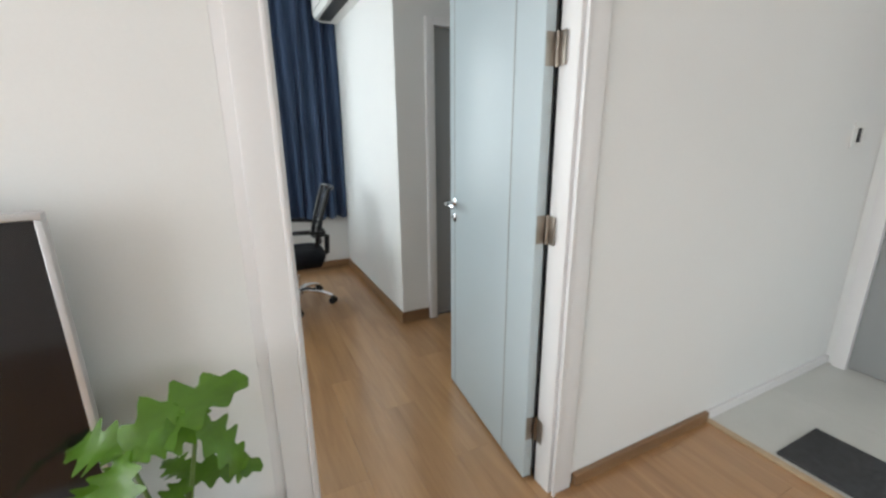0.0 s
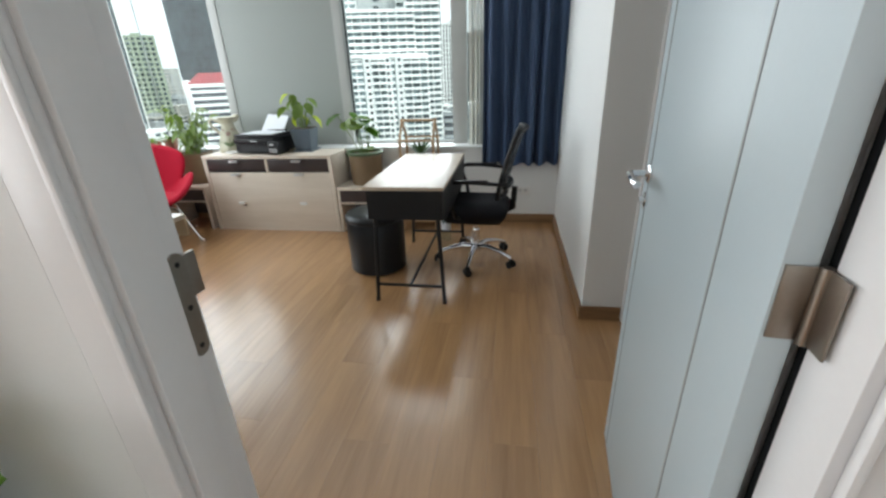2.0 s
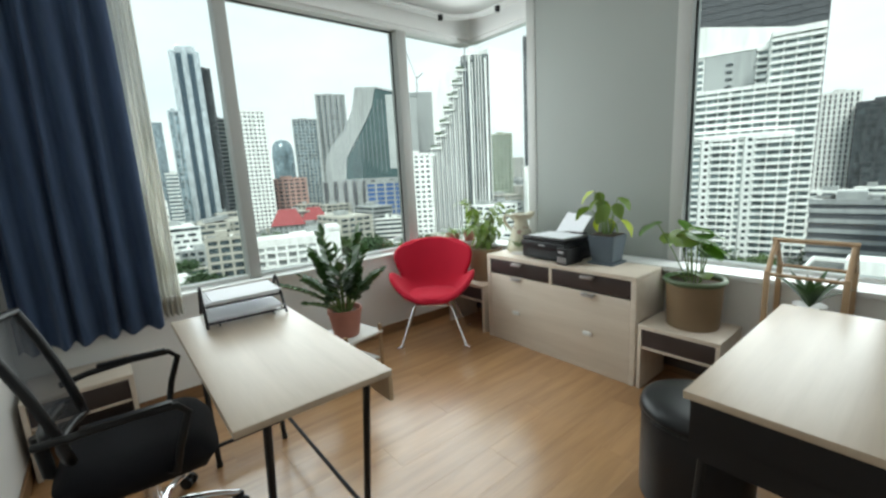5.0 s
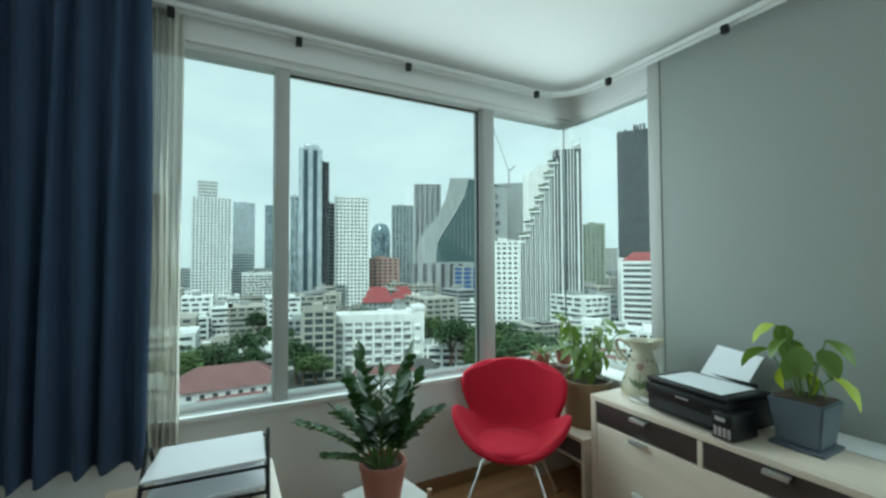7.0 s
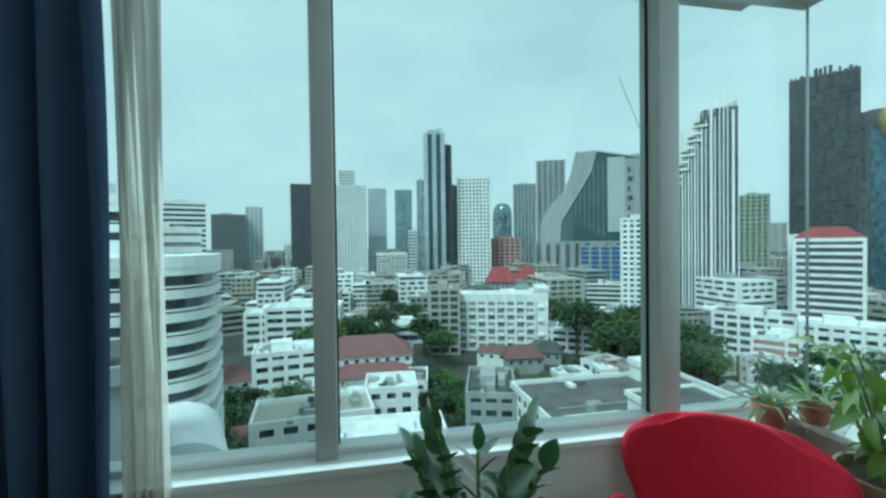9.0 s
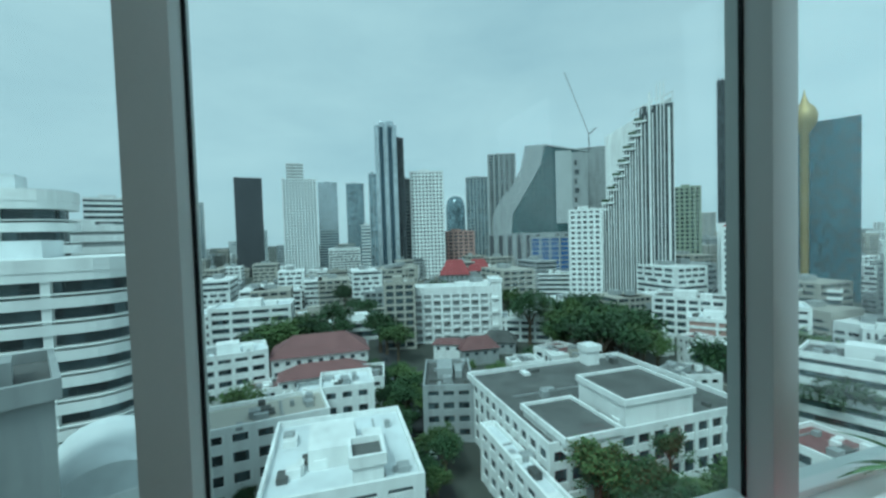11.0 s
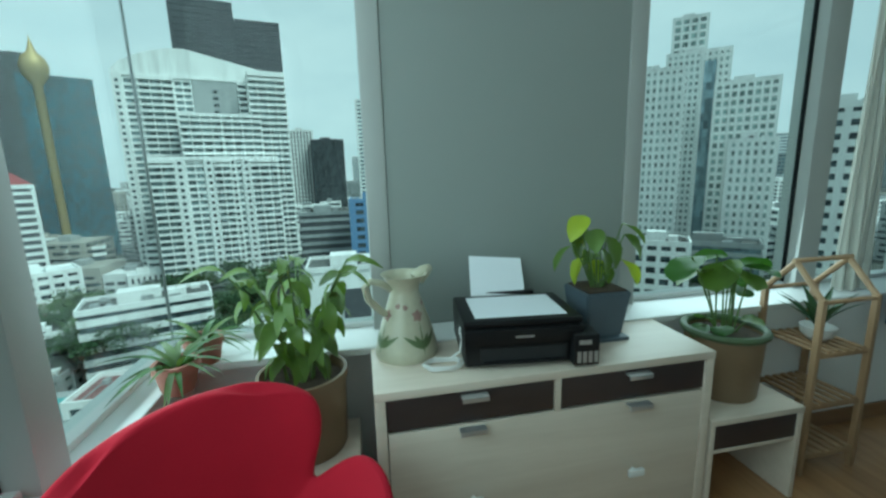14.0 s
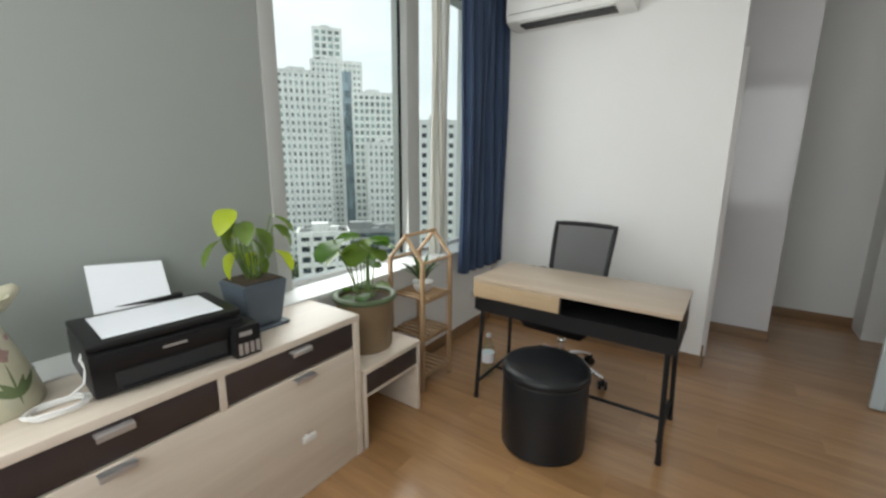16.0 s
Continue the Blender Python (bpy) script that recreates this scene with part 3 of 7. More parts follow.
bframe = thing("door_2", "grey inner door in a white frame", "door", kind="structure")
part("frame_jamb", boxm(1.285, 2.73, 0, 1.345, 2.825, 2.13, bevel=0.004), M_TRIM, bframe)
part("frame_jamb", boxm(1.82, 2.73, 0, 1.88, 2.825, 2.13, bevel=0.004), M_TRIM, bframe)
part("frame_head", boxm(1.345, 2.73, 2.08, 1.82, 2.825, 2.13, bevel=0.004), M_TRIM, bframe)
part("leaf", boxm(1.345, 2.78, 0.01, 1.82, 2.815, 2.08, bevel=0.003), M_DOOR_DARK, bframe)
hdoor = thing("door_3", "grey-blue entrance door in a white frame", "door", kind="structure")
part("frame_jamb", boxm(3.17, 0.92, 0, 3.22, 0.985, 2.12, bevel=0.004), M_TRIM, hdoor)
part("frame_jamb", boxm(3.17, 0.195, 0, 3.22, 0.25, 2.12, bevel=0.004), M_TRIM, hdoor)
part("frame_head", boxm(3.17, 0.25, 2.05, 3.22, 0.92, 2.12, bevel=0.004), M_TRIM, hdoor)
part("leaf", boxm(3.205, 0.25, 0.01, 3.245, 0.92, 2.05, bevel=0.003), M_DOOR_DARK, hdoor)

sw = thing("light_switch", "white two-gang light switch on the wall", "light switch")
part("plate", boxm(2.83, 1.018, 1.30, 2.97, 1.029, 1.42, bevel=0.003), M_WHITEPLASTIC, sw)
part("rocker", boxm(2.87, 1.012, 1.325, 2.895, 1.019, 1.395, bevel=0.002), M_GAPSHADE_BLACK, sw)
part("rocker", boxm(2.91, 1.012, 1.325, 2.935, 1.019, 1.395, bevel=0.002), M_WHITEPLASTIC, sw)
ou = thing("wall_socket", "white wall socket under the curtain", "socket")
part("plate", boxm(0.71, Y_N - 0.010, 0.27, 0.83, Y_N - 0.001, 0.35, bevel=0.003), M_WHITEPLASTIC, ou)
for x in (0.745, 0.795):
    part("socket_holes", boxm(x - 0.012, Y_N - 0.013, 0.30, x + 0.012, Y_N - 0.009, 0.325), M_SILVER, ou)


# ---- curtains ----
def curtain(name, label, p0, p1, z0, z1, folds, depth, material, hem=0.0, seed=1):
    """Hanging cloth in folds from p0 to p1."""
    rng = random.Random(seed)
    p0, p1 = Vector((*p0, 0)), Vector((*p1, 0))
    d = p1 - p0
    nrm = Vector((-d.y, d.x, 0)).normalized()
    bm = bmesh.new()
    nu, nv = folds * 10, 18
    ph = [rng.uniform(-0.5, 0.5) for _ in range(folds + 2)]
    am = [rng.uniform(0.6, 1.15) for _ in range(folds + 2)]
    grid = []
    for j in range(nv + 1):
        v = j / nv
        row = []
        for i in range(nu + 1):
            u = i / nu
            k = int(u * folds)
            f = u * folds - k
            a = am[k] * (1 - f) + am[k + 1] * f
            s = math.sin(2 * math.pi * u * folds + ph[k] * (1 - f) + ph[k + 1] * f)
            s = math.copysign(abs(s) ** 0.8, s)
            amp = depth * a * (0.75 + 0.35 * v)
            wob = 0.012 * math.sin(9 * u + 5 * v + seed)
            p = p0 + d * (u + 0.018 * math.sin(2 * math.pi * u * folds * 0.5 + 3 * v)) + nrm * (amp * s + wob)
            z = z1 + (z0 - z1) * v + hem * math.sin(2 * math.pi * u * folds + 1) * v
            row.append(bm.verts.new((p.x, p.y, z)))
        grid.append(row)
    for j in range(nv):
        for i in range(nu):
            bm.faces.new((grid[j][i], grid[j][i + 1], grid[j + 1][i + 1], grid[j + 1][i]))
    ob = new(name, mesh_of(name, bm, material, True, 180))
    md = ob.modifiers.new("thickness", "SOLIDIFY")
    md.thickness = 0.003
    return tagged(ob, label, "curtain")


curtain("curtain", "navy blue curtain gathered beside the wide window", (-2.74, 1.20), (-2.735, 1.83), 0.57, 2.74, 6, 0.045, M_CURTAIN, 0.012, 3)
curtain("sheer_curtain", "cream sheer curtain gathered at the window", (-2.80, 1.82), (-2.80, 1.955), 0.60, 2.74, 5, 0.022, M_SHEER, 0.004, 5)
curtain("curtain", "navy blue curtain gathered in the room corner", (0.40, 4.33), (1.05, 4.33), 0.57, 2.74, 6, 0.046, M_CURTAIN, 0.010, 7)
curtain("sheer_curtain", "cream sheer curtain beside the navy curtain", (0.27, 4.50), (0.46, 4.50), 0.60, 2.74, 5, 0.022, M_SHEER, 0.004, 9)

# ---- air conditioner ----
ac = thing("air_conditioner", "white wall-mounted air conditioner near the curtain", "air conditioner")
bm = bmesh.new()
prof = [(1.069, 2.385), (0.92, 2.385), (0.865, 2.41), (0.850, 2.455), (0.855, 2.625), (0.885, 2.68), (1.069, 2.685)]
a_ = [bm.verts.new((x, 3.37, z)) for x, z in prof]
b_ = [bm.verts.new((x, 4.24, z)) for x, z in prof]
for i in range(len(prof)):
    j = (i + 1) % len(prof)
    bm.faces.new((a_[i], a_[j], b_[j], b_[i]))
bm.faces.new(a_)
bm.faces.new(b_[::-1])
part("casing", bm, M_WHITEPLASTIC, ac)
# casing is closed; dark boxes paint the shade of outlet, gap and slits
part("outlet_slot_shade", boxm(0.885, 3.48, 2.377, 0.985, 4.14, 2.389), M_GAPSHADE_BLACK, ac)
part("louvre", boxm(0.862, 3.48, 2.393, 0.920, 4.14, 2.401, bevel=0.002), M_WHITEPLASTIC, ac)
part("panel_gap_shade", boxm(0.8485, 3.39, 2.453, 0.852, 4.22, 2.457), M_GAPSHADE_BLACK, ac)
for k in range(5):
    part("grille_slit_shade", boxm(0.91 + k * 0.03, 3.44, 2.6805, 0.925 + k * 0.03, 4.17, 2.687), M_GAPSHADE_BLACK, ac)


# ---- desks ----
def desk(label, m, length, depth, group="desks", boxed=True):
    """Local x along the desk, the drawer front towards -y."""
    d = thing("desk", label, "desk", m, group)
    L, D = length / 2, depth / 2
    part("tabletop", boxm(-L, -D, 0.728, L, D, 0.750, bevel=0.002), M_DESK, d)
    part("drawer_front", boxm(-L, -D + 0.002, 0.640, -0.02 if boxed else L, -D + 0.018, 0.727, bevel=0.002), M_DESKSIDE, d, "pale oak drawer front")
    boxed and part("tray_bottom", boxm(-L + 0.004, -D + 0.02, 0.625, L - 0.004, D - 0.006, 0.632), M_BLACKSTEEL, d)
    boxed and part("apron", boxm(-L + 0.014, -D + 0.028, 0.548, L - 0.014, -D + 0.036, 0.6245), M_BLACKSTEEL, d)
    boxed and part("tray_back", boxm(-L + 0.004, D - 0.012, 0.535, L - 0.004, D - 0.006, 0.727), M_BLACKSTEEL, d)
    boxed and part("tray_divider", boxm(-0.02, -D + 0.019, 0.633, -0.014, D - 0.013, 0.727), M_BLACKSTEEL, d)
    for s in (-1, 1) if boxed else ():
        x = s * (L - 0.004)
        part("end_panel", boxm(min(x, x - s * 0.008), -D + 0.019, 0.555, max(x, x - s * 0.008), D - 0.013, 0.727), M_BLACKSTEEL, d)
    feet = []
    for sx in (-1, 1):
        for sy in (-1, 1):
            top = (sx * (L - (0.045 if boxed else 0.02)), sy * (D - (0.05 if boxed else 0.09)), 0.627 if boxed else 0.727)
            foot = (sx * (L - (0.025 if boxed else 0.14)), sy * (D - (0.02 if boxed else 0.085)), 0.006)
            lg = part("leg", tubem([top, foot], 0.0125, 8), M_BLACKSTEEL, d)
            part("foot_cap", tubem([(foot[0], foot[1], 0.0), (foot[0], foot[1], 0.02)], 0.015, 10), M_BLACKPLASTIC, lg)
            feet.append(foot)
        part("cross_bar", tubem([(sx * (L - (0.038 if boxed else 0.14)), -D + (0.025 if boxed else 0.08), 0.11), (sx * (L - (0.038 if boxed else 0.14)), D - (0.025 if boxed else 0.08), 0.11)], 0.010, 8), M_BLACKSTEEL, d)
    if boxed:
        part("stretcher", tubem([(-L + 0.042, 0.0, 0.11), (L - 0.042, 0.0, 0.11)], 0.010, 8), M_BLACKSTEEL, d)
    else:
        part("stretcher", tubem([(-L + 0.14, -D + 0.075, 0.16), (L - 0.14, -D + 0.075, 0.16)], 0.009, 8), M_BLACKSTEEL, d)
    return d


desk("pale oak desk on black steel trestle legs near the curtain", pose(0.055, 3.35, 0, 0, 0, -90.6), 1.045, 0.472)
desk("pale oak desk on black steel legs with paper trays on it", pose(-1.498, 2.068, 0, 0, 0, 180), 1.20, 0.495, boxed=False)


# ---- office chairs ----
def office_chair(label, m, turn=0.0):
    """Local +y is the way that the sitter looks."""
    c = thing("office_chair", label, "office chair", m, "office chairs")
    bm = bmesh.new()
    nx, ny = 12, 12
    top, bot = [], []
    for j in range(ny + 1):
        for i in range(nx + 1):
            u, v = i / nx * 2 - 1, j / ny * 2 - 1
            k = 1 - 0.10 * (abs(u) ** 4) * (abs(v) ** 4)
            x, y = 0.245 * u * k * (1 - 0.06 * max(0, -v)), 0.245 * v * k
            e = (1 - abs(u) ** 6) * (1 - abs(v) ** 6)
            z = 0.44 + 0.062 * e - 0.018 * math.cos(u * 1.5) * (1 - v * v) - (0.03 * max(0, v - 0.5) ** 2 * 4)
            top.append(bm.verts.new((x, y, z)))
            bot.append(bm.verts.new((x * 0.94, y * 0.94, 0.352 if abs(u) < 0.99 and abs(v) < 0.99 else 0.392)))
    W = nx + 1
    for j in range(ny):
        for i in range(nx):
            q = [j * W + i, j * W + i + 1, (j + 1) * W + i + 1, (j + 1) * W + i]
            bm.faces.new([top[k] for k in q])
            bm.faces.new([bot[k] for k in q[::-1]])
    for i in range(nx):
        for a, b in ((i, i + 1), (ny * W + i + 1, ny * W + i)):
            bm.faces.new((top[b], top[a], bot[a], bot[b]))
    for j in range(ny):
        for a, b in (((j + 1) * W, j * W), (j * W + nx, (j + 1) * W + nx)):
            bm.faces.new((top[b], top[a], bot[a], bot[b]))
    part("seat", bm, M_BLACKFABRIC, c, angle=70)

    def back(u, v):
        """u across -1..1, v up 0..1"""
        w = 0.182 + 0.02 * v
        return Vector((w * u, -0.215 - 0.075 * v - 0.05 * v * v + 0.045 * u * u, 0.54 + 0.44 * v))
    rim = [back(-1 + 2 * k / 10, 0) for k in range(11)] + [back(1, k / 12) for k in range(1, 13)]
    rim += [back(1 - 2 * k / 10, 1) for k in range(1, 11)] + [back(-1, 1 - k / 12) for k in range(1, 12)]
    bk = part("backrest_frame", tubem(rim, 0.016, 8, closed=True), M_BLACKPLASTIC, c, angle=80)
    bm = bmesh.new()
    g = [[bm.verts.new(back(-1 + 2 * i / 12, j / 12)) for i in range(13)] for j in range(13)]
    for j in range(12):
        for i in range(12):
            bm.faces.new((g[j][i], g[j][i + 1], g[j + 1][i + 1], g[j + 1][i]))
    part("mesh_panel", bm, M_NET, bk, "see-through black mesh", angle=180)
    lum = [back(-0.9 + 1.8 * k / 8, 0.16) + Vector((0, -0.018, 0)) for k in range(9)]
    part("lumbar_bar", tubem(lum, [0.010] + [0.02] * 7 + [0.010], 8), M_BLACKPLASTIC, bk, angle=80)
    part("back_bracket", tubem([(0, -0.05, 0.40), (0, -0.20, 0.395), (0, -0.265, 0.43), (0, -0.275, 0.58)], 0.022, 8), M_BLACKPLASTIC, c, angle=80)
    for s in (-1, 1):
        arm = [(s * 0.22, 0.08, 0.405), (s * 0.285, 0.10, 0.43), (s * 0.295, 0.12, 0.52), (s * 0.292, 0.16, 0.635), (s * 0.288, 0.13, 0.668),
               (s * 0.284, 0.0, 0.672), (s * 0.275, -0.15, 0.662), (s * 0.245, -0.235, 0.650)]
        ar = part("armrest", tubem(arm, 0.013, 8), M_BLACKPLASTIC, c, angle=80)
        part("arm_pad", boxm(s * 0.284 - 0.015, -0.12, 0.676, s * 0.284 + 0.015, 0.12, 0.688, bevel=0.005), M_BLACKPLASTIC, ar)
    part("mechanism", boxm(-0.10, -0.12, 0.335, 0.10, 0.10, 0.375, bevel=0.012), M_BLACKPLASTIC, c)
    part("lever", tubem([(0.08, 0.0, 0.385), (0.22, 0.02, 0.375)], 0.006, 8), M_BLACKPLASTIC, c)
    part("gas_lift", tubem([(0, 0, 0.10), (0, 0, 0.25), (0, 0, 0.2501), (0, 0, 0.38)], [0.028, 0.028, 0.015, 0.015], 14), M_CHROME, c)
    part("hub", lathem([(0.03, 0.085), (0.05, 0.09), (0.05, 0.125), (0.034, 0.14), (0.0, 0.14)], 20), M_CHROME, c)
    leg = mesh_of("base_leg", tubem([(0.035, 0, 0.118), (0.10, 0, 0.125), (0.20, 0, 0.105), (0.27, 0, 0.078), (0.292, 0, 0.072)], [0.022, 0.021, 0.016, 0.014, 0.012], 10), M_CHROME, angle=80)
    bm = bmesh.new()
    for s in (-1, 1):
        tube(bm, [(0, s * 0.010, 0.027), (0, s * 0.026, 0.027)], 0.027, 16)
    box(bm, -0.018, -0.009, 0.027, 0.018, 0.009, 0.068, 0.004)
    wheel = mesh_of("caster", bm, M_BLACKPLASTIC)
    for k in range(5):
        a = turn + 72 * k
        lg = piece("base_leg", leg, c, pose(0, 0, 0, 0, 0, a))
        piece("caster", wheel, lg, pose(0.292, 0, 0, 0, 0, 40 * k))
    return c


office_chair("black office chair with mesh back beside the curtain", pose(0.41, 3.53, 0, 0, 0, 86), -40)
office_chair("black office chair with mesh back drawn up at a desk", pose(-1.65, 1.63, 0, 0, 0, -4), 12)

# ---- round stool ----
st_ = thing("stool", "round black faux leather stool under the desk edge", "stool", pose(-0.315, 3.37, 0) @ Matrix.Diagonal((1.07, 1.07, 0.98, 1)))
part("drum", lathem([(0.0, 0.006), (0.186, 0.006), (0.192, 0.012), (0.194, 0.2), (0.193, 0.385), (0.190, 0.392)], 40), M_LEATHER, st_)
part("cushion_top", lathem([(0.190, 0.392), (0.197, 0.396), (0.200, 0.410), (0.194, 0.430), (0.175, 0.442), (0.12, 0.450), (0.0, 0.453)], 40), M_LEATHER, st_, angle=70)
part("seam", tubem([(0.196 * math.cos(a), 0.196 * math.sin(a), 0.392) for a in [2 * math.pi * k / 40 for k in range(40)]], 0.004, 6, closed=True), M_LEATHER, st_)
for k in range(4):
    a = math.pi / 4 + k * math.pi / 2
    part("foot", tubem([(0.15 * math.cos(a), 0.15 * math.sin(a), 0), (0.15 * math.cos(a), 0.15 * math.sin(a), 0.008)], 0.014, 10), M_BLACKPLASTIC, st_)

# ---- dresser ----
dr = thing("dresser", "white-washed oak dresser with two dark top drawers", "dresser", pose(-1.525, 4.055, 0))
W2, DP, H = 0.627, 0.40, 0.712
part("top_panel", boxm(-W2, -0.004, H - 0.03, W2, DP, H, bevel=0.003), M_WASH, dr)
for s in (-1, 1):
    x0, x1 = sorted((s * W2, s * (W2 - 0.035)))
    part("side_panel", boxm(x0, 0.0, 0.0, x1, DP, H - 0.031, bevel=0.002), M_WASH, dr)
part("back_panel", boxm(-W2 + 0.036, DP - 0.01, 0.02, W2 - 0.036, DP - 0.002, H - 0.031), M_WASH, dr)
part("plinth", boxm(-W2 + 0.036, 0.006, 0.0, W2 - 0.036, 0.03, 0.0295, bevel=0.002), M_WASH, dr)
part("divider", boxm(-0.012, 0.002, 0.555, 0.012, DP - 0.012, H - 0.031, bevel=0.002), M_WASH, dr)
part("carcass", boxm(-W2 + 0.037, 0.024, 0.03, W2 - 0.037, DP - 0.012, 0.552), M_ESPRESSO, dr)


def pull(parent, x, z, w=0.09):
    bm = bmesh.new()
    box(bm, x - w / 2, -0.028, z - 0.004, x + w / 2, 0.0, z + 0.004, 0.0015)
    box(bm, x - w / 2, -0.030, z - 0.014, x + w / 2, -0.024, z + 0.004, 0.0015)
    part("handle", bm, M_SILVER, parent, "satin silver edge pull")


for s in (-1, 1):
    x0, x1 = sorted((s * 0.015, s * (W2 - 0.038)))
    f = part("small_drawer", boxm(x0, 0.006, 0.567, x1, 0.022, H - 0.036, bevel=0.002), M_ESPRESSO, dr, "dark brown drawer front")
    pull(f, (x0 + x1) / 2, H - 0.045)
front = part("wide_drawer", boxm(-W2 + 0.038, 0.003, 0.030, W2 - 0.038, 0.022, 0.557, bevel=0.002), M_WASH, dr)
for s in (-1, 1):
    pull(front, s * 0.31, 0.548)
    bm = bmesh.new()
    tube(bm, [(s * 0.31, 0.004, 0.275), (s * 0.31, -0.014, 0.275)], 0.008, 10)
    box(bm, s * 0.31 - 0.033, -0.028, 0.260, s * 0.31 + 0.033, -0.012, 0.290, 0.008)
    part("handle", bm, M_WHITEPLASTIC, front, "small pale knob")


# ---- bedside tables ----
def bedside(label, m, w):
    b = thing("bedside_table", label, "bedside table", m, "bedside tables")
    part("top_panel", boxm(-w / 2, -0.003, 0.395, w / 2, 0.355, 0.42, bevel=0.002), M_WASH, b)
    for s in (-1, 1):
        x0, x1 = sorted((s * w / 2, s * (w / 2 - 0.022)))
        part("side_panel", boxm(x0, 0, 0, x1, 0.355, 0.394, bevel=0.002), M_WASH, b)
    part("drawer_front", boxm(-w / 2 + 0.024, 0.006, 0.285, w / 2 - 0.024, 0.024, 0.390, bevel=0.002), M_ESPRESSO, b, "dark brown drawer front")
    part("rail", boxm(-w / 2 + 0.023, 0.006, 0.268, w / 2 - 0.023, 0.34, 0.282, bevel=0.002), M_WASH, b)
    part("back_panel", boxm(-w / 2 + 0.023, 0.342, 0.05, w / 2 - 0.023, 0.353, 0.393), M_ESPRESSO, b)
    return b


bedside("white-washed bedside table with a brown planter on it", pose(-0.664, 4.055, 0), 0.44)
bedside("white-washed bedside table beside the dresser under plants", pose(-2.445, 4.055, 0), 0.47)
bedside("white-washed bedside table in the corner behind a chair", pose(-2.46, 1.42, 0, 0, 0, 90), 0.44)


# ---- red shell chair ----
red = thing("lounge_chair", "red upholstered shell chair on chrome legs by the window", "armchair", pose(-2.44, 3.69, 0, 0, 0, -133) @ Matrix.Diagonal((0.95, 0.97, 0.955, 1)))
bm = bmesh.new()
# each row across the shell: depth, height, half width, rise and lean of its ends
SHELL = ((0.25, 0.425, 0.20, 0.05, -0.02), (0.22, 0.40, 0.27, 0.11, -0.02), (0.14, 0.385, 0.345, 0.20, 0.0), (0.05, 0.375, 0.372, 0.255, 0.02), (-0.06, 0.38, 0.368, 0.25, 0.05), (-0.15, 0.405, 0.322, 0.16, 0.06), (-0.195, 0.46, 0.29, 0.07, 0.07),
         (-0.225, 0.55, 0.31, 0.03, 0.09), (-0.25, 0.64, 0.345, 0.01, 0.12), (-0.272, 0.73, 0.362, 0.0, 0.13), (-0.292, 0.80, 0.352, -0.012, 0.12), (-0.305, 0.85, 0.30, -0.03, 0.10), (-0.312, 0.878, 0.19, -0.03, 0.05))
rows = []
for y, z, w, rz, ly in SHELL:
    rows.append([bm.verts.new((w * u, y + ly * abs(u) ** 2.2, z + rz * abs(u) ** 2.8)) for u in [-1 + k / 7 for k in range(15)]])
for A, B in zip(rows, rows[1:]):
    for i in range(14):
        bm.faces.new((A[i], A[i + 1], B[i + 1], B[i]))
shell = part("shell", bm, M_RED, red, angle=180)
md = shell.modifiers.new("padding", "SOLIDIFY")
md.thickness, md.offset = 0.048, 0.0
md = shell.modifiers.new("rounding", "SUBSURF")
md.levels = md.render_levels = 2
cu = part("seat_cushion", lathem([(0.0, 0.40), (0.18, 0.40), (0.215, 0.412), (0.222, 0.428), (0.21, 0.445), (0.16, 0.455), (0.0, 0.46)], 36), M_RED, red, "round red seat cushion", angle=70, at=Matrix.Translation((0, 0.045, 0.0)) @ Matrix.Diagonal((1.08, 0.92, 1, 1)))
for sx in (-1, 1):
    for sy, yf in ((1, 0.20), (-1, -0.24)):
        lg = part("leg", tubem([(sx * 0.10, sy * 0.10, 0.365), (sx * 0.16, sy * 0.13, 0.34), (sx * 0.27, yf, 0.03), (sx * 0.285, yf + sy * 0.02, 0.014)], 0.0105, 10), M_CHROME, red, angle=80)
        part("glide", tubem([(sx * 0.265, yf + sy * 0.005, 0.010), (sx * 0.315, yf + sy * 0.04, 0.010)], 0.010, 10), M_CHROME, lg)
part("under_plate", boxm(-0.14, -0.14, 0.345, 0.14, 0.14, 0.356, bevel=0.004), M_CHROME, red)


# ---- plants ----
def leaf_mesh(name, material, length, width, droop, shape="oval", cup=0.12, wave=0.0, n=8, seed=0):
    """A leaf along +x that bends down as it goes."""
    rng = random.Random(seed)
    bm = bmesh.new()
    rows_ = []
    for i in range(n + 1):
        t = i / n
        if shape == "oval":
            w = math.sin(math.pi * min(1, t ** 0.8)) ** 0.75
        elif shape == "lance":
            w = math.sin(math.pi * t ** 0.6) ** 0.9
        elif shape == "round":
            w = math.sqrt(max(0, 1 - (2 * t - 1) ** 2))
        elif shape == "strap":
            w = min(1, t * 6) * (1 - t ** 3)
        else:  # lobed
            w = (math.sin(math.pi * t ** 0.55) ** 0.8) * (1 + 0.42 * math.sin(t * 26)) * (1.15 - 0.4 * t)
        w = max(w, 0.03) * width / 2
        x = length * (t - 0.12 * droop * t * t)
        z = length * (0.12 * t - droop * t * t * 0.55)
        j = wave * math.sin(t * 14 + seed) * width
        rows_.append([bm.verts.new((x, s * w, z + cup * abs(s) ** 1.5 * w * 1.6 + j * s)) for s in (-1, -0.5, 0, 0.5, 1)])
    for A, B in zip(rows_, rows_[1:]):
        for i in range(4):
            bm.faces.new((A[i], A[i + 1], B[i + 1], B[i]))
    me = mesh_of(name, bm, material, True, 180)
    return me


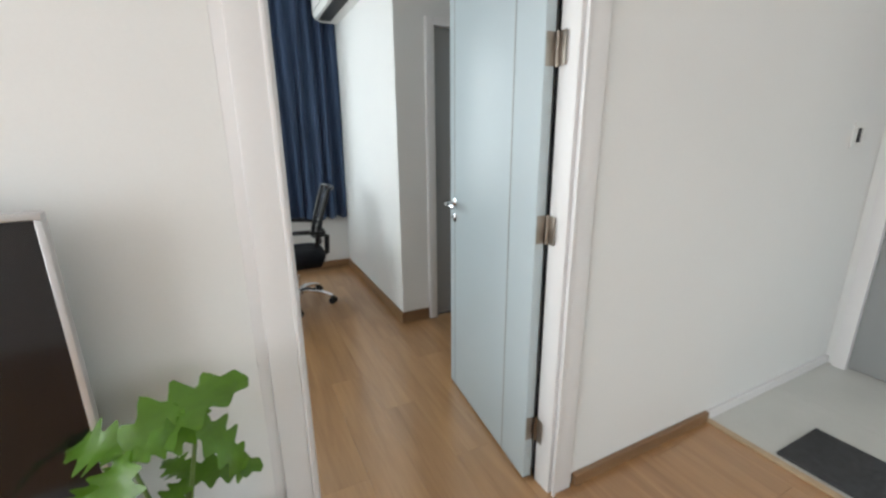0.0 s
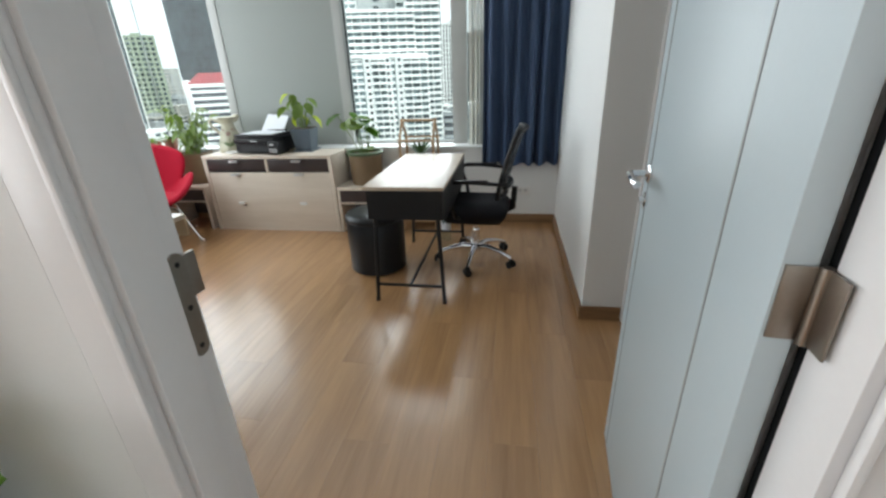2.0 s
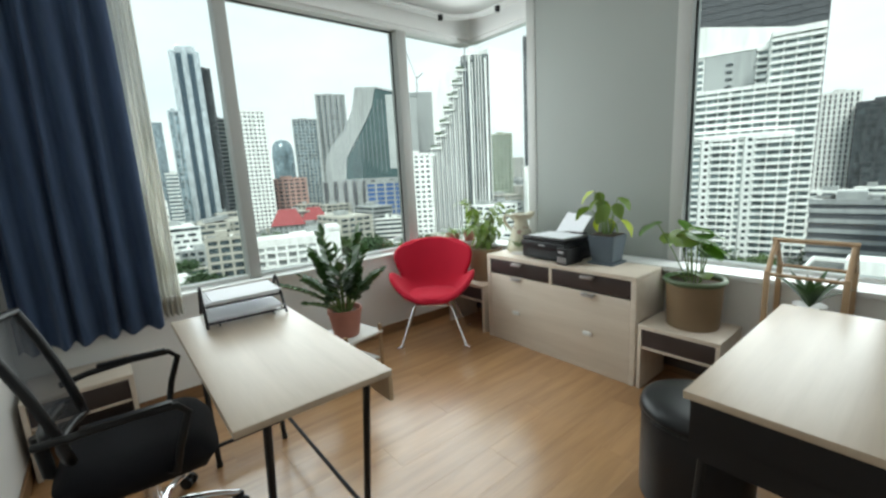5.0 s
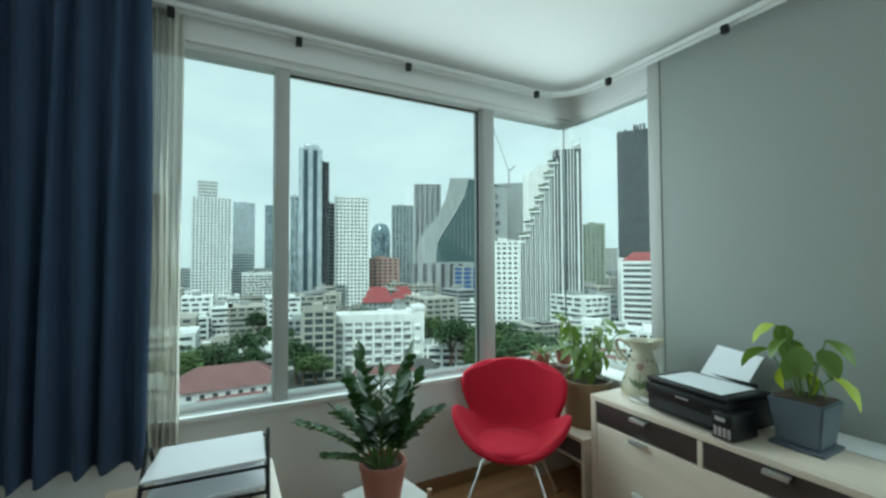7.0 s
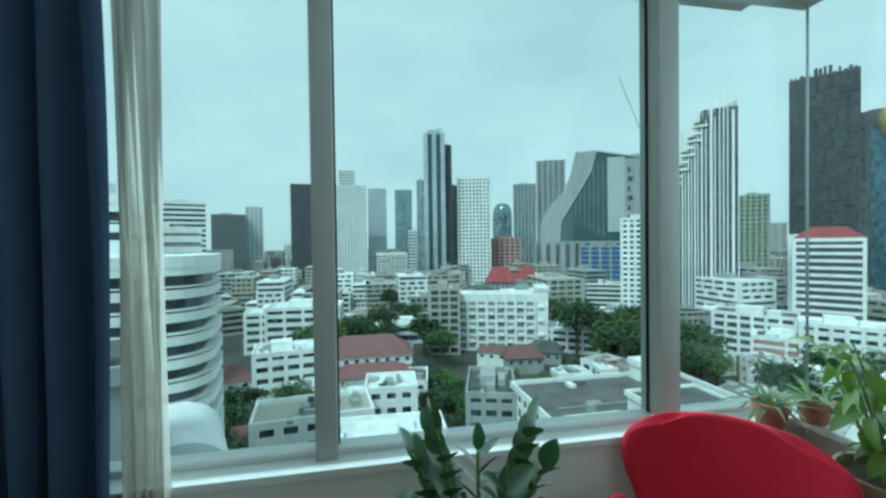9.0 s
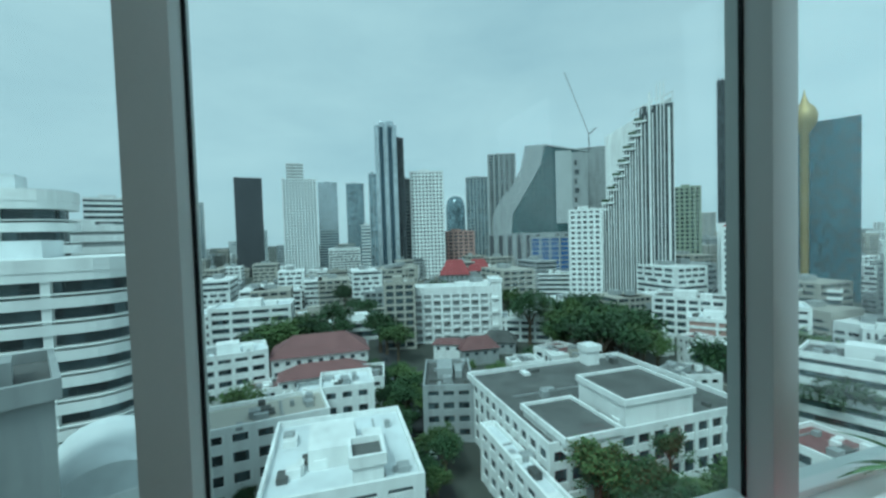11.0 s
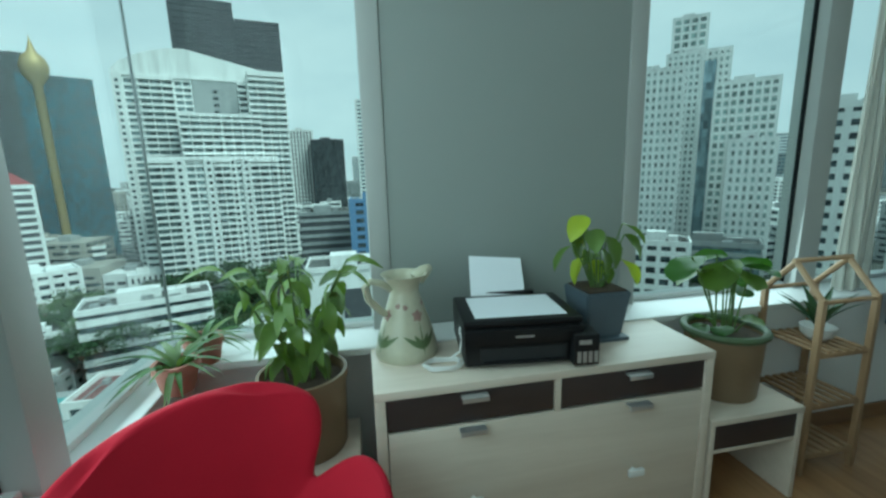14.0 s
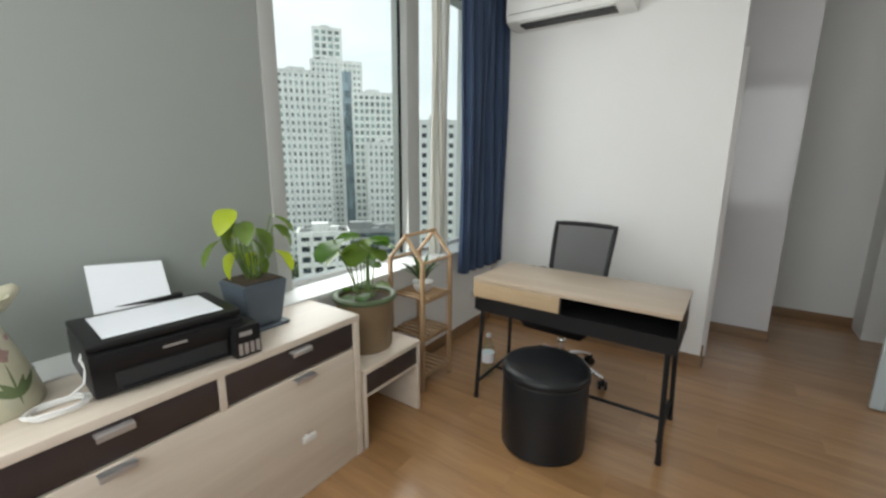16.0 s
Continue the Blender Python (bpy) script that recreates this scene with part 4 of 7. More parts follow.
def aim(p, direction, roll=0.0, s=1.0):
    """A pose at p whose x runs along direction, its top kept upward."""
    x = Vector(direction).normalized()
    y = Vector((0, 0, 1)).cross(x)
    y = y.normalized() if y.length > 1e-3 else Vector((0, 1, 0))
    z = x.cross(y)
    m = Matrix((x, y, z)).transposed().to_4x4()
    return Matrix.Translation(p) @ m @ Matrix.Rotation(roll, 4, "X") @ Matrix.Scale(s, 4)


def round_pot(parent, r0, r1, h, material, rim=None, z=0.0):
    part("pot", lathem([(0.0, z), (r0, z), (r0 + 0.004, z + 0.008), (r1, z + h - 0.03), (r1 + 0.006, z + h - 0.028), (r1 + 0.006, z + h), (r1 - 0.006, z + h), (r1 - 0.010, z + h - 0.05), (0.0, z + h - 0.05)], 32), material, parent)
    if rim:
        part("rim", tubem([((r1 + 0.002) * math.cos(a), (r1 + 0.002) * math.sin(a), z + h - 0.012) for a in [2 * math.pi * k / 32 for k in range(32)]], 0.016, 8, closed=True), rim, parent, "olive green rim")
    bm = bmesh.new()
    lathe(bm, [(r1 - 0.011, z + h - 0.055), (r1 - 0.012, z + h - 0.034), (r1 * 0.5, z + h - 0.026), (0.0, z + h - 0.022)], 24)
    part("soil", bm, M_SOIL, parent)


def stem_curve(p0, p1, sag, n=7):
    p0, p1 = Vector(p0), Vector(p1)
    return [p0.lerp(p1, k / n) + Vector((0, 0, sag * math.sin(math.pi * k / n))) for k in range(n + 1)]


# fern-like glossy plant in a terracotta pot, on a small white stand
stand = thing("plant_stand", "low white stand with a wooden corner post", "plant stand", pose(-2.44, 2.90, 0, 0, 0, 12))
part("top", boxm(-0.17, -0.17, 0.265, 0.17, 0.17, 0.285, bevel=0.003), M_WHITEPLASTIC, stand)
for sx in (-1, 1):
    for sy in (-1, 1):
        part("leg", tubem([(sx * 0.155, sy * 0.155, 0), (sx * 0.155, sy * 0.155, 0.33 if (sx, sy) in ((1, 1), (1, -1)) else 0.265)], 0.014, 8), M_PINE, stand)
part("shelf", boxm(-0.145, -0.145, 0.06, 0.145, 0.145, 0.075, bevel=0.003), M_WHITEPLASTIC, stand)
zz = thing("zz_plant", "dark glossy feather-leaved plant in a terracotta pot", "plant", pose(-2.42, 2.87, 0.285))
round_pot(zz, 0.085, 0.115, 0.20, M_TERRA)
rng = random.Random(11)
lf = [leaf_mesh("leaflet", M_LEAF_DARK, 0.10, 0.062, 0.2, "oval", seed=k) for k in range(3)]
# each stalk: bearing, reach, rise, pairs of leaflets, leaflet size
STALKS = ((80, 0.11, 0.58, 11, 1.0), (-80, 0.10, 0.61, 11, 1.0), (20, 0.10, 0.50, 10, 1.05), (-110, 0.16, 0.50, 10, 1.0), (100, 0.17, 0.44, 9, 1.0), (-30, 0.16, 0.38, 9, 1.1),
          (-95, 0.38, 0.34, 13, 0.62), (-75, 0.30, 0.20, 10, 0.6), (75, 0.24, 0.30, 9, 0.9), (160, 0.10, 0.45, 9, 0.95), (-155, 0.14, 0.40, 9, 0.95), (50, 0.10, 0.33, 8, 1.05), (-130, 0.24, 0.30, 9, 0.85))
for bearing, out, tall, pairs, size in STALKS:
    a = radians(bearing + rng.uniform(-8, 8))
    pts = []
    for k in range(9):
        t = k / 8
        pts.append(Vector((math.cos(a) * (0.03 + out * t ** 1.4), math.sin(a) * (0.03 + out * t ** 1.4), 0.15 + tall * (t - 0.12 * t ** 3 * (out / 0.3)))))
    stk = part("stalk", tubem(pts, [0.010 - 0.0007 * k for k in range(9)], 6), M_STEM, zz)
    tang = Vector((-math.sin(a), math.cos(a), 0))
    pairs = max(6, round(pairs * 0.8))
    for k in range(2 * pairs):
        t = 0.26 + 0.74 * (k + 1) / (2 * pairs)
        i = min(7, int(t * 8))
        p = pts[i].lerp(pts[i + 1], t * 8 - i)
        dv = (pts[i + 1] - pts[i]).normalized()
        d = dv * 0.75 + tang * (1 if k % 2 else -1) * 1.0 + Vector((0, 0, 0.12))
        if k == 2 * pairs - 1:
            d = dv
        piece("leaflet", lf[k % 3], stk, aim(p, d, rng.uniform(-0.4, 0.4) + (0.35 if k % 2 else -0.35), 1.12 * size * rng.uniform(0.85, 1.1) * (1.05 - 0.5 * abs(t - 0.55))))


def bushy(name, label, m, pot, stems, leaf_meshes, spread, height, leaves, seed, base=0.25, droop=-0.2, bare=0.25):
    p = thing(name, label, "plant", m)
    pot(p)
    rng = random.Random(seed)
    for s in range(stems):
        a = 2 * math.pi * s / stems + rng.uniform(-0.4, 0.4)
        o = spread * rng.uniform(0.35, 1.0)
        h = height * rng.uniform(0.65, 1.0)
        r0 = rng.uniform(0.01, 0.06)
        pts = [Vector((math.cos(a) * (r0 + o * t ** 1.4), math.sin(a) * (r0 + o * t ** 1.4), base - 0.03 + h * t - 0.1 * h * t ** 4)) for t in [k / 7 for k in range(8)]]
        stk = part("stem", tubem(pts, [0.0065 - 0.0005 * k for k in range(8)], 6), M_STEM, p)
        for k in range(leaves):
            t = bare + (1 - bare) * (k + 0.5) / leaves
            i = min(6, int(t * 7))
            q = pts[i].lerp(pts[i + 1], t * 7 - i)
            b = a + 2.4 * k + rng.uniform(-0.5, 0.5)
            d = Vector((math.cos(b), math.sin(b), droop + rng.uniform(-0.25, 0.45)))
            if k == leaves - 1:
                d = Vector((math.cos(a), math.sin(a), 0.5))
            piece("leaf", leaf_meshes[rng.randrange(len(leaf_meshes))], stk, aim(q, d, rng.uniform(-0.6, 0.6), rng.uniform(0.7, 1.15)))
    return p


dief = [leaf_mesh("leaf", M_LEAF_PALE if k == 0 else M_LEAF, 0.115, 0.050, 0.8 + 0.35 * k, "oval", 0.15, 0.02, seed=k) for k in range(3)]
bushy("leafy_plant", "bushy light green plant in a tall brown planter", pose(-2.395, 4.285, 0.42), lambda p: round_pot(p, 0.135, 0.150, 0.29, M_BROWNPOT), 10, dief, 0.20, 0.58, 9, 21, 0.27, -0.6, 0.2)
strap = [leaf_mesh("leaf", M_LEAF_DEEP if k == 1 else M_LEAF_PALE, 0.16, 0.022, 1.0 + 0.4 * k, "strap", 0.2, 0.0, seed=k) for k in range(3)]


def spider(label, m, seed):
    p = thing("spider_plant", label, "plant", m, "spider plants on the ledge")
    round_pot(p, 0.045, 0.062, 0.10, M_TERRA)
    rng = random.Random(seed)
    for k in range(26):
        a = 2.4 * k
        piece("leaf", strap[k % 3], p, aim((0.012 * math.cos(a), 0.012 * math.sin(a), 0.075), (math.cos(a), math.sin(a), rng.uniform(0.2, 1.5)), 0, rng.uniform(0.75, 1.25)))


spider("small spider plant in a terracotta pot on the ledge", pose(-2.765, 4.22, SILL), 31)
spider("small spider plant in a terracotta pot on the ledge", pose(-2.755, 4.43, SILL), 32)

mon = [leaf_mesh("leaf", (M_LEAF_DEEP, M_LEAF, M_LEAF_DEEP)[k], 0.14, 0.13, 0.5, "round", 0.10, 0.02, n=10, seed=k) for k in range(3)]
tp = thing("leafy_plant", "round-leaved plant in a brown planter with green rim", "plant", pose(-0.655, 4.26, 0.42))
round_pot(tp, 0.135, 0.150, 0.29, M_BROWNPOT, M_GREENRIM)
rng = random.Random(41)
for k in range(13):
    a = 2.4 * k + 0.4
    o, h = rng.uniform(0.03, 0.12), rng.uniform(0.20, 0.36)
    if k > 8:
        o, h = rng.uniform(0.09, 0.13), rng.uniform(0.05, 0.10)
    if k == 3:
        a, o, h = radians(190), 0.20, 0.36
    tip = Vector((math.cos(a) * o - 0.02, math.sin(a) * o * 0.8, 0.25 + h))
    stk = part("stem", tubem(stem_curve((0.03 * math.cos(a), 0.03 * math.sin(a), 0.24), tip, 0.02), 0.004, 6), M_STEM, tp)
    piece("leaf", mon[k % 3], stk, aim(tip - Vector((math.cos(a), math.sin(a), 0)) * 0.04, (math.cos(a), math.sin(a), rng.uniform(-0.6, 0.1)), rng.uniform(-0.5, 0.5), rng.uniform(1.0, 1.35) if k < 9 else 0.65))

lime = [leaf_mesh("leaf", (M_LEAF_LIME, M_LEAF, M_LEAF)[k], 0.13, 0.08, 0.7, "oval", 0.16, 0.02, seed=k) for k in range(3)]
sq = thing("leafy_plant", "lime green leafy plant in a square slate pot", "plant", pose(-1.235, 4.315, 0.712))
bm = bmesh.new()
bmesh.ops.create_cone(bm, cap_ends=True, segments=4, radius1=0.104, radius2=0.136, depth=0.185, matrix=Matrix.Translation((0, 0, 0.108)) @ Matrix.Rotation(math.pi / 4, 4, "Z"))
bmesh.ops.bevel(bm, geom=bm.edges[:], offset=0.006, segments=2, affect="EDGES")
part("pot", bm, M_SLATEPOT, sq)
part("saucer", boxm(-0.095, -0.095, 0.0, 0.095, 0.095, 0.016, bevel=0.005), M_SLATEPOT, sq)
part("soil", boxm(-0.083, -0.083, 0.198, 0.083, 0.083, 0.206, bevel=0.002), M_SOIL, sq)
rng = random.Random(52)
for k in range(15):
    a = 2.4 * k
    o, h = rng.uniform(0.03, 0.12), rng.uniform(0.10, 0.31)
    tip = Vector((math.cos(a) * o - 0.02, math.sin(a) * o * 0.7 - 0.01, 0.20 + h))
    stk = part("stem", tubem(stem_curve((0.02 * math.cos(a), 0.02 * math.sin(a), 0.19), tip, 0.01), 0.003, 6), M_STEM, sq)
    piece("leaf", lime[k % 3], stk, aim(tip, (math.cos(a), math.sin(a), rng.uniform(-2.2, -0.3)), rng.uniform(-0.5, 0.5), rng.uniform(0.75, 1.15)))

# ---- jug ----
jug = thing("jug", "cream ceramic jug with painted leaves on the dresser", "jug", pose(-2.015, 4.335, 0.712, 0, 0, 20) @ Matrix.Diagonal((1.05, 1.05, 0.96, 1)))
part("body", lathem([(0.0, 0.0), (0.108, 0.0), (0.114, 0.012), (0.108, 0.05), (0.088, 0.13), (0.066, 0.20), (0.052, 0.25), (0.052, 0.275), (0.066, 0.305), (0.082, 0.325), (0.076, 0.325), (0.050, 0.285), (0.046, 0.27), (0.0, 0.26)], 32), M_CREAM, jug, angle=60)
part("spout", tubem([(0.05, 0, 0.295), (0.085, 0, 0.325), (0.108, 0, 0.338)], [0.03, 0.026, 0.012], 10), M_CREAM, jug, angle=80)
part("handle", tubem([(-0.05, 0, 0.27), (-0.085, 0, 0.30), (-0.125, 0, 0.315), (-0.145, 0, 0.295), (-0.135, 0, 0.245), (-0.10, 0, 0.20), (-0.072, 0, 0.175)], 0.013, 10), M_CREAM, jug, angle=80)
JUG_R = ((0.0, 0.112), (0.012, 0.114), (0.05, 0.108), (0.13, 0.088), (0.20, 0.066), (0.25, 0.052), (0.275, 0.052), (0.305, 0.066))


def jug_radius(z):
    for (z0, r0), (z1, r1) in zip(JUG_R, JUG_R[1:]):
        if z <= z1:
            return r0 + (r1 - r0) * (z - z0) / (z1 - z0)
    return JUG_R[-1][1]


def painted(name, az, z0, tilt, length, width, material):
    """A leaf of glaze that lies on the jug's wall."""
    bm = bmesh.new()
    ca, sa = math.cos(radians(tilt)), math.sin(radians(tilt))
    rows_ = []
    for k in range(9):
        t = k / 8
        w = max(0.05, math.sin(math.pi * t ** 0.75)) * width / 2
        row = []
        for s in (-1, 0, 1):
            sx, sz = length * t * ca - s * w * sa, z0 + length * t * sa + s * w * ca
            r = jug_radius(sz) + 0.0018
            row.append(bm.verts.new((r * math.cos(az + sx / r), r * math.sin(az + sx / r), sz)))
        rows_.append(row)
    for A, B in zip(rows_, rows_[1:]):
        for q in (0, 1):
            bm.faces.new((A[q], A[q + 1], B[q + 1], B[q]))
    part(name, bm, material, jug, angle=180)


for k in range(4):
    az = radians(-82 + 90 * k)
    for tilt, ln in ((38, 0.085), (142, 0.085), (62, 0.06), (118, 0.06)):
        painted("painted_leaf", az, 0.055, tilt, ln, 0.020, M_OLIVEPAINT)
    painted("painted_stem", az, 0.03, 90, 0.13, 0.006, M_OLIVEPAINT)
    for tilt in (10, 80, 150, 220, 290):
        painted("painted_petal", az, 0.175, tilt, 0.024, 0.020, M_ROSEPAINT)
    painted("painted_petal", az + 0.5, 0.205, 60, 0.022, 0.018, M_ROSEPAINT)
    painted("painted_petal", az - 0.5, 0.20, 120, 0.022, 0.018, M_ROSEPAINT)

# ---- printer ----
pr = thing("printer", "black ink tank printer with paper in the feeder", "printer", pose(-1.63, 4.11, 0.712, 0, 0, -6) @ Matrix.Scale(1.1, 4))
bm = boxm(-0.19, 0.0, 0.008, 0.19, 0.30, 0.135, bevel=0.014)
part("body", bm, M_BLACKPLASTIC, pr)
part("lid", boxm(-0.192, 0.0, 0.137, 0.192, 0.275, 0.158, bevel=0.008), M_BLACKPLASTIC, pr)
part("control_strip", boxm(-0.19, -0.010, 0.085, 0.19, 0.002, 0.130, bevel=0.003), M_BLACKPLASTIC, pr)
# dark box on the front paints the slot's shade
part("output_slot_shade", boxm(-0.14, -0.003, 0.025, 0.14, 0.004, 0.070), M_GAPSHADE_BLACK, pr)
part("output_tray", boxm(-0.13, -0.012, 0.020, 0.13, 0.002, 0.027, bevel=0.002), M_BLACKPLASTIC, pr)
part("maker_bar", boxm(-0.03, -0.0115, 0.103, 0.03, -0.0095, 0.110), M_SILVER, pr)
tank = part("ink_tank", boxm(0.150, -0.035, 0.008, 0.232, 0.12, 0.110, bevel=0.006), M_BLACKPLASTIC, pr)
for k in range(4):
    part("ink_window", boxm(0.160 + 0.018 * k, -0.0368, 0.018, 0.172 + 0.018 * k, -0.034, 0.055), M_SILVER, tank)
part("status_panel", boxm(0.165, -0.0365, 0.078, 0.205, -0.034, 0.092), M_SILVER, tank)
part("feeder", boxm(-0.12, 0.285, 0.10, 0.12, 0.31, 0.165, bevel=0.004), M_BLACKPLASTIC, pr)
part("fed_paper", boxm(-0.105, -0.0012, 0.0, 0.105, 0.0012, 0.185), M_PAPER, pr, at=pose(-0.02, 0.27, 0.14, -42, 5, 0))
part("loose_paper", boxm(-0.15, 0.03, 0.1585, 0.15, 0.24, 0.1605), M_PAPER, pr, at=pose(0, 0, 0, 0, 0, 0))
cord = thing("power_cord", "coiled white cable on the dresser top", "cable")
pts = []
for k in range(46):
    a = k / 46 * 2 * math.pi * 3.2
    pts.append((-1.905 + (0.066 + 0.009 * math.sin(k * 0.7)) * math.cos(a), 4.175 + (0.045 + 0.008 * math.cos(0.9 * k)) * math.sin(a), 0.717 + 0.0004 * k))
part("coil", tubem(pts, 0.0035, 6), M_WHITEPLASTIC, cord)
part("lead", tubem([(-1.87, 4.20, 0.735), (-1.84, 4.19, 0.76), (-1.83, 4.20, 0.80), (-1.835, 4.215, 0.825), (-1.826, 4.23, 0.835)], 0.0035, 6), M_WHITEPLASTIC, cord)

# ---- house-shaped plant rack ----
rk = thing("plant_rack", "pine stick rack shaped like a small house", "plant rack", pose(-0.15, 4.275, 0))
PX, PY, ZT = 0.145, 0.125, 0.755
for sx in (-1, 1):
    for sy in (-1, 1):
        part("post", boxm(sx * PX - 0.012, sy * PY - 0.012, 0, sx * PX + 0.012, sy * PY + 0.012, ZT + 0.07, bevel=0.002), M_PINE, rk)
        part("rafter", tubem([(sx * PX, sy * PY, ZT + 0.06), (sx * PX, 0, ZT + 0.205)], 0.0125, 6), M_PINE, rk)
part("ridge", tubem([(-PX - 0.015, 0, ZT + 0.21), (PX + 0.015, 0, ZT + 0.21)], 0.0125, 6), M_PINE, rk)
for sy in (-1, 1):
    part("eave_rail", tubem([(-PX, sy * PY, ZT + 0.055), (PX, sy * PY, ZT + 0.055)], 0.010, 6), M_PINE, rk)
for z in (0.10, 0.34, 0.58):
    for sy in (-1, 1):
        part("shelf_rail", boxm(-PX + 0.010, sy * PY - 0.007, z - 0.02, PX - 0.010, sy * PY + 0.007, z, bevel=0.001), M_PINE, rk)
    for k in range(6):
        x = -PX + 0.03 + k * 0.046
        part("slat", boxm(x - 0.012, -PY - 0.005, z, x + 0.012, PY + 0.005, z + 0.009, bevel=0.001), M_PINE, rk)
spike = leaf_mesh("leaf", M_LEAF_DARK, 0.20, 0.034, 0.5, "strap", 0.2, 0.0, seed=3)
ap = thing("air_plant", "small spiky plant in a white bowl on the rack", "plant", pose(-0.14, 4.265, 0.589))
part("pot", lathem([(0.0, 0.0), (0.035, 0.0), (0.062, 0.03), (0.068, 0.065), (0.060, 0.065), (0.04, 0.045), (0.0, 0.045)], 24), M_WHITEPLASTIC, ap, "white bowl", angle=60)
for k in range(12):
    a = 2.4 * k
    piece("leaf", spike, ap, aim((0, 0, 0.05), (math.cos(a), math.sin(a), 1.0 + 0.5 * (k % 3)), 0, 1.15))

# ---- bottle, paper trays, socket strip ----
bt = thing("water_bottle", "clear plastic water bottle on the floor", "bottle", pose(0.12, 3.92, 0))
b_ = part("body", lathem([(0.0, 0.0), (0.036, 0.0), (0.041, 0.012), (0.041, 0.06), (0.037, 0.07), (0.041, 0.08), (0.041, 0.13), (0.037, 0.14), (0.041, 0.15), (0.041, 0.20), (0.03, 0.235), (0.014, 0.262), (0.014, 0.275), (0.0, 0.275)], 24), M_PET, bt, angle=60)
part("cap", lathem([(0.016, 0.272), (0.016, 0.292), (0.0, 0.293)], 16), M_WHITEPLASTIC, bt)
part("sleeve", lathem([(0.0417, 0.10), (0.0417, 0.165)], 24), M_PAPER, bt, "pale paper sleeve")

ty = thing("paper_tray", "two-tier wire letter tray full of papers", "letter tray", pose(-1.96, 2.115, 0.75, 0, 0, -4))
for z in (0.02, 0.10):
    part("tray_rim", tubem([(-0.13, -0.165, z), (0.13, -0.165, z), (0.13, 0.165, z), (-0.13, 0.165, z)], 0.0055, 6, closed=True), M_BLACKSTEEL, ty)
    for k in range(7):
        y = -0.15 + k * 0.05
        part("wire", tubem([(-0.13, y, z), (0.13, y, z)], 0.002, 5), M_SILVER, ty)
    for k in range(3):
        part("paper_sheet", boxm(-0.118, -0.155, z + 0.005 + 0.006 * k, 0.118, 0.150, z + 0.0108 + 0.006 * k), M_PAPER, ty, at=pose(0.006 * k, 0.01 * (k - 1), 0, 0, 0, 2.0 * k - 2))
for s in (-1, 1):
    part("end_frame", tubem([(-0.15, s * 0.172, 0.006), (-0.135, s * 0.172, 0.018), (-0.02, s * 0.172, 0.158), (0.0, s * 0.172, 0.166), (0.02, s * 0.172, 0.158), (0.135, s * 0.172, 0.018), (0.15, s * 0.172, 0.006)], 0.0065, 8), M_BLACKSTEEL, ty)
    part("rest", tubem([(-0.13, s * 0.12, 0.004), (0.13, s * 0.12, 0.004)], 0.004, 6), M_BLACKSTEEL, ty)

ps = thing("socket_strip", "white socket strip with a cable by the wall", "extension lead", pose(-1.87, 1.30, 0, 0, 0, 52))
part("strip", boxm(-0.13, -0.025, 0.0, 0.13, 0.025, 0.034, bevel=0.005), M_WHITEPLASTIC, ps)
for k in range(3):
    part("socket_face", lathem([(0.016, 0.0342), (0.0, 0.0345)], 16, (-0.07 + 0.07 * k, 0)), M_SILVER, ps)
part("lead", tubem([(0.13, 0, 0.015), (0.2, 0.05, 0.006), (0.26, 0.14, 0.005), (0.24, 0.26, 0.006), (0.10, 0.36, 0.006), (-0.05, 0.45, 0.006)], 0.0045, 6), M_WHITEPLASTIC, ps)

# ---- living side ----
con = thing("media_console", "low white media console under the television", "media console")
part("body", boxm(-1.75, 0.62, 0.06, 0.0, 1.0, 0.44, bevel=0.004), M_WHITEPLASTIC, con)
part("top", boxm(-1.77, 0.60, 0.441, 0.015, 1.005, 0.465, bevel=0.004), M_WHITEPLASTIC, con)
for k in range(4):
    part("front", boxm(-1.74 + k * 0.435, 0.605, 0.075, -1.74 + k * 0.435 + 0.425, 0.619, 0.43, bevel=0.002), M_WHITEPLASTIC, con)
part("plinth", boxm(-1.72, 0.66, 0.0, -0.03, 0.98, 0.06), M_ESPRESSO, con)
tv = thing("television", "black television with a thin silver bezel", "television", pose(-0.02, 0, -0.03))
part("screen", boxm(-1.45, 0.915, 0.575, -0.225, 0.945, 1.272, bevel=0.002), M_SCREEN, tv)
for b in ((-1.462, 0.908, 0.560, -0.213, 0.930, 0.574), (-1.462, 0.908, 1.273, -0.213, 0.930, 1.285), (-1.462, 0.908, 0.574, -1.451, 0.930, 1.273), (-0.224, 0.908, 0.574, -0.213, 0.930, 1.273)):
    part("bezel", boxm(*b, bevel=0.002), M_SILVER, tv)
part("back_case", boxm(-1.35, 0.956, 0.62, -0.33, 0.99, 1.2, bevel=0.01), M_BLACKPLASTIC, tv)
for x in (-1.2, -0.45):
    part("foot", tubem([(x, 0.93, 0.56), (x, 0.93, 0.505), (x, 0.86, 0.500)], 0.008, 8), M_SILVER, tv)
ph2 = thing("split_leaf_plant", "green split-leaf plant in a pot by the doorway", "plant", pose(-0.13, 0.83, 0.465))
round_pot(ph2, 0.055, 0.075, 0.14, M_WHITEPLASTIC)


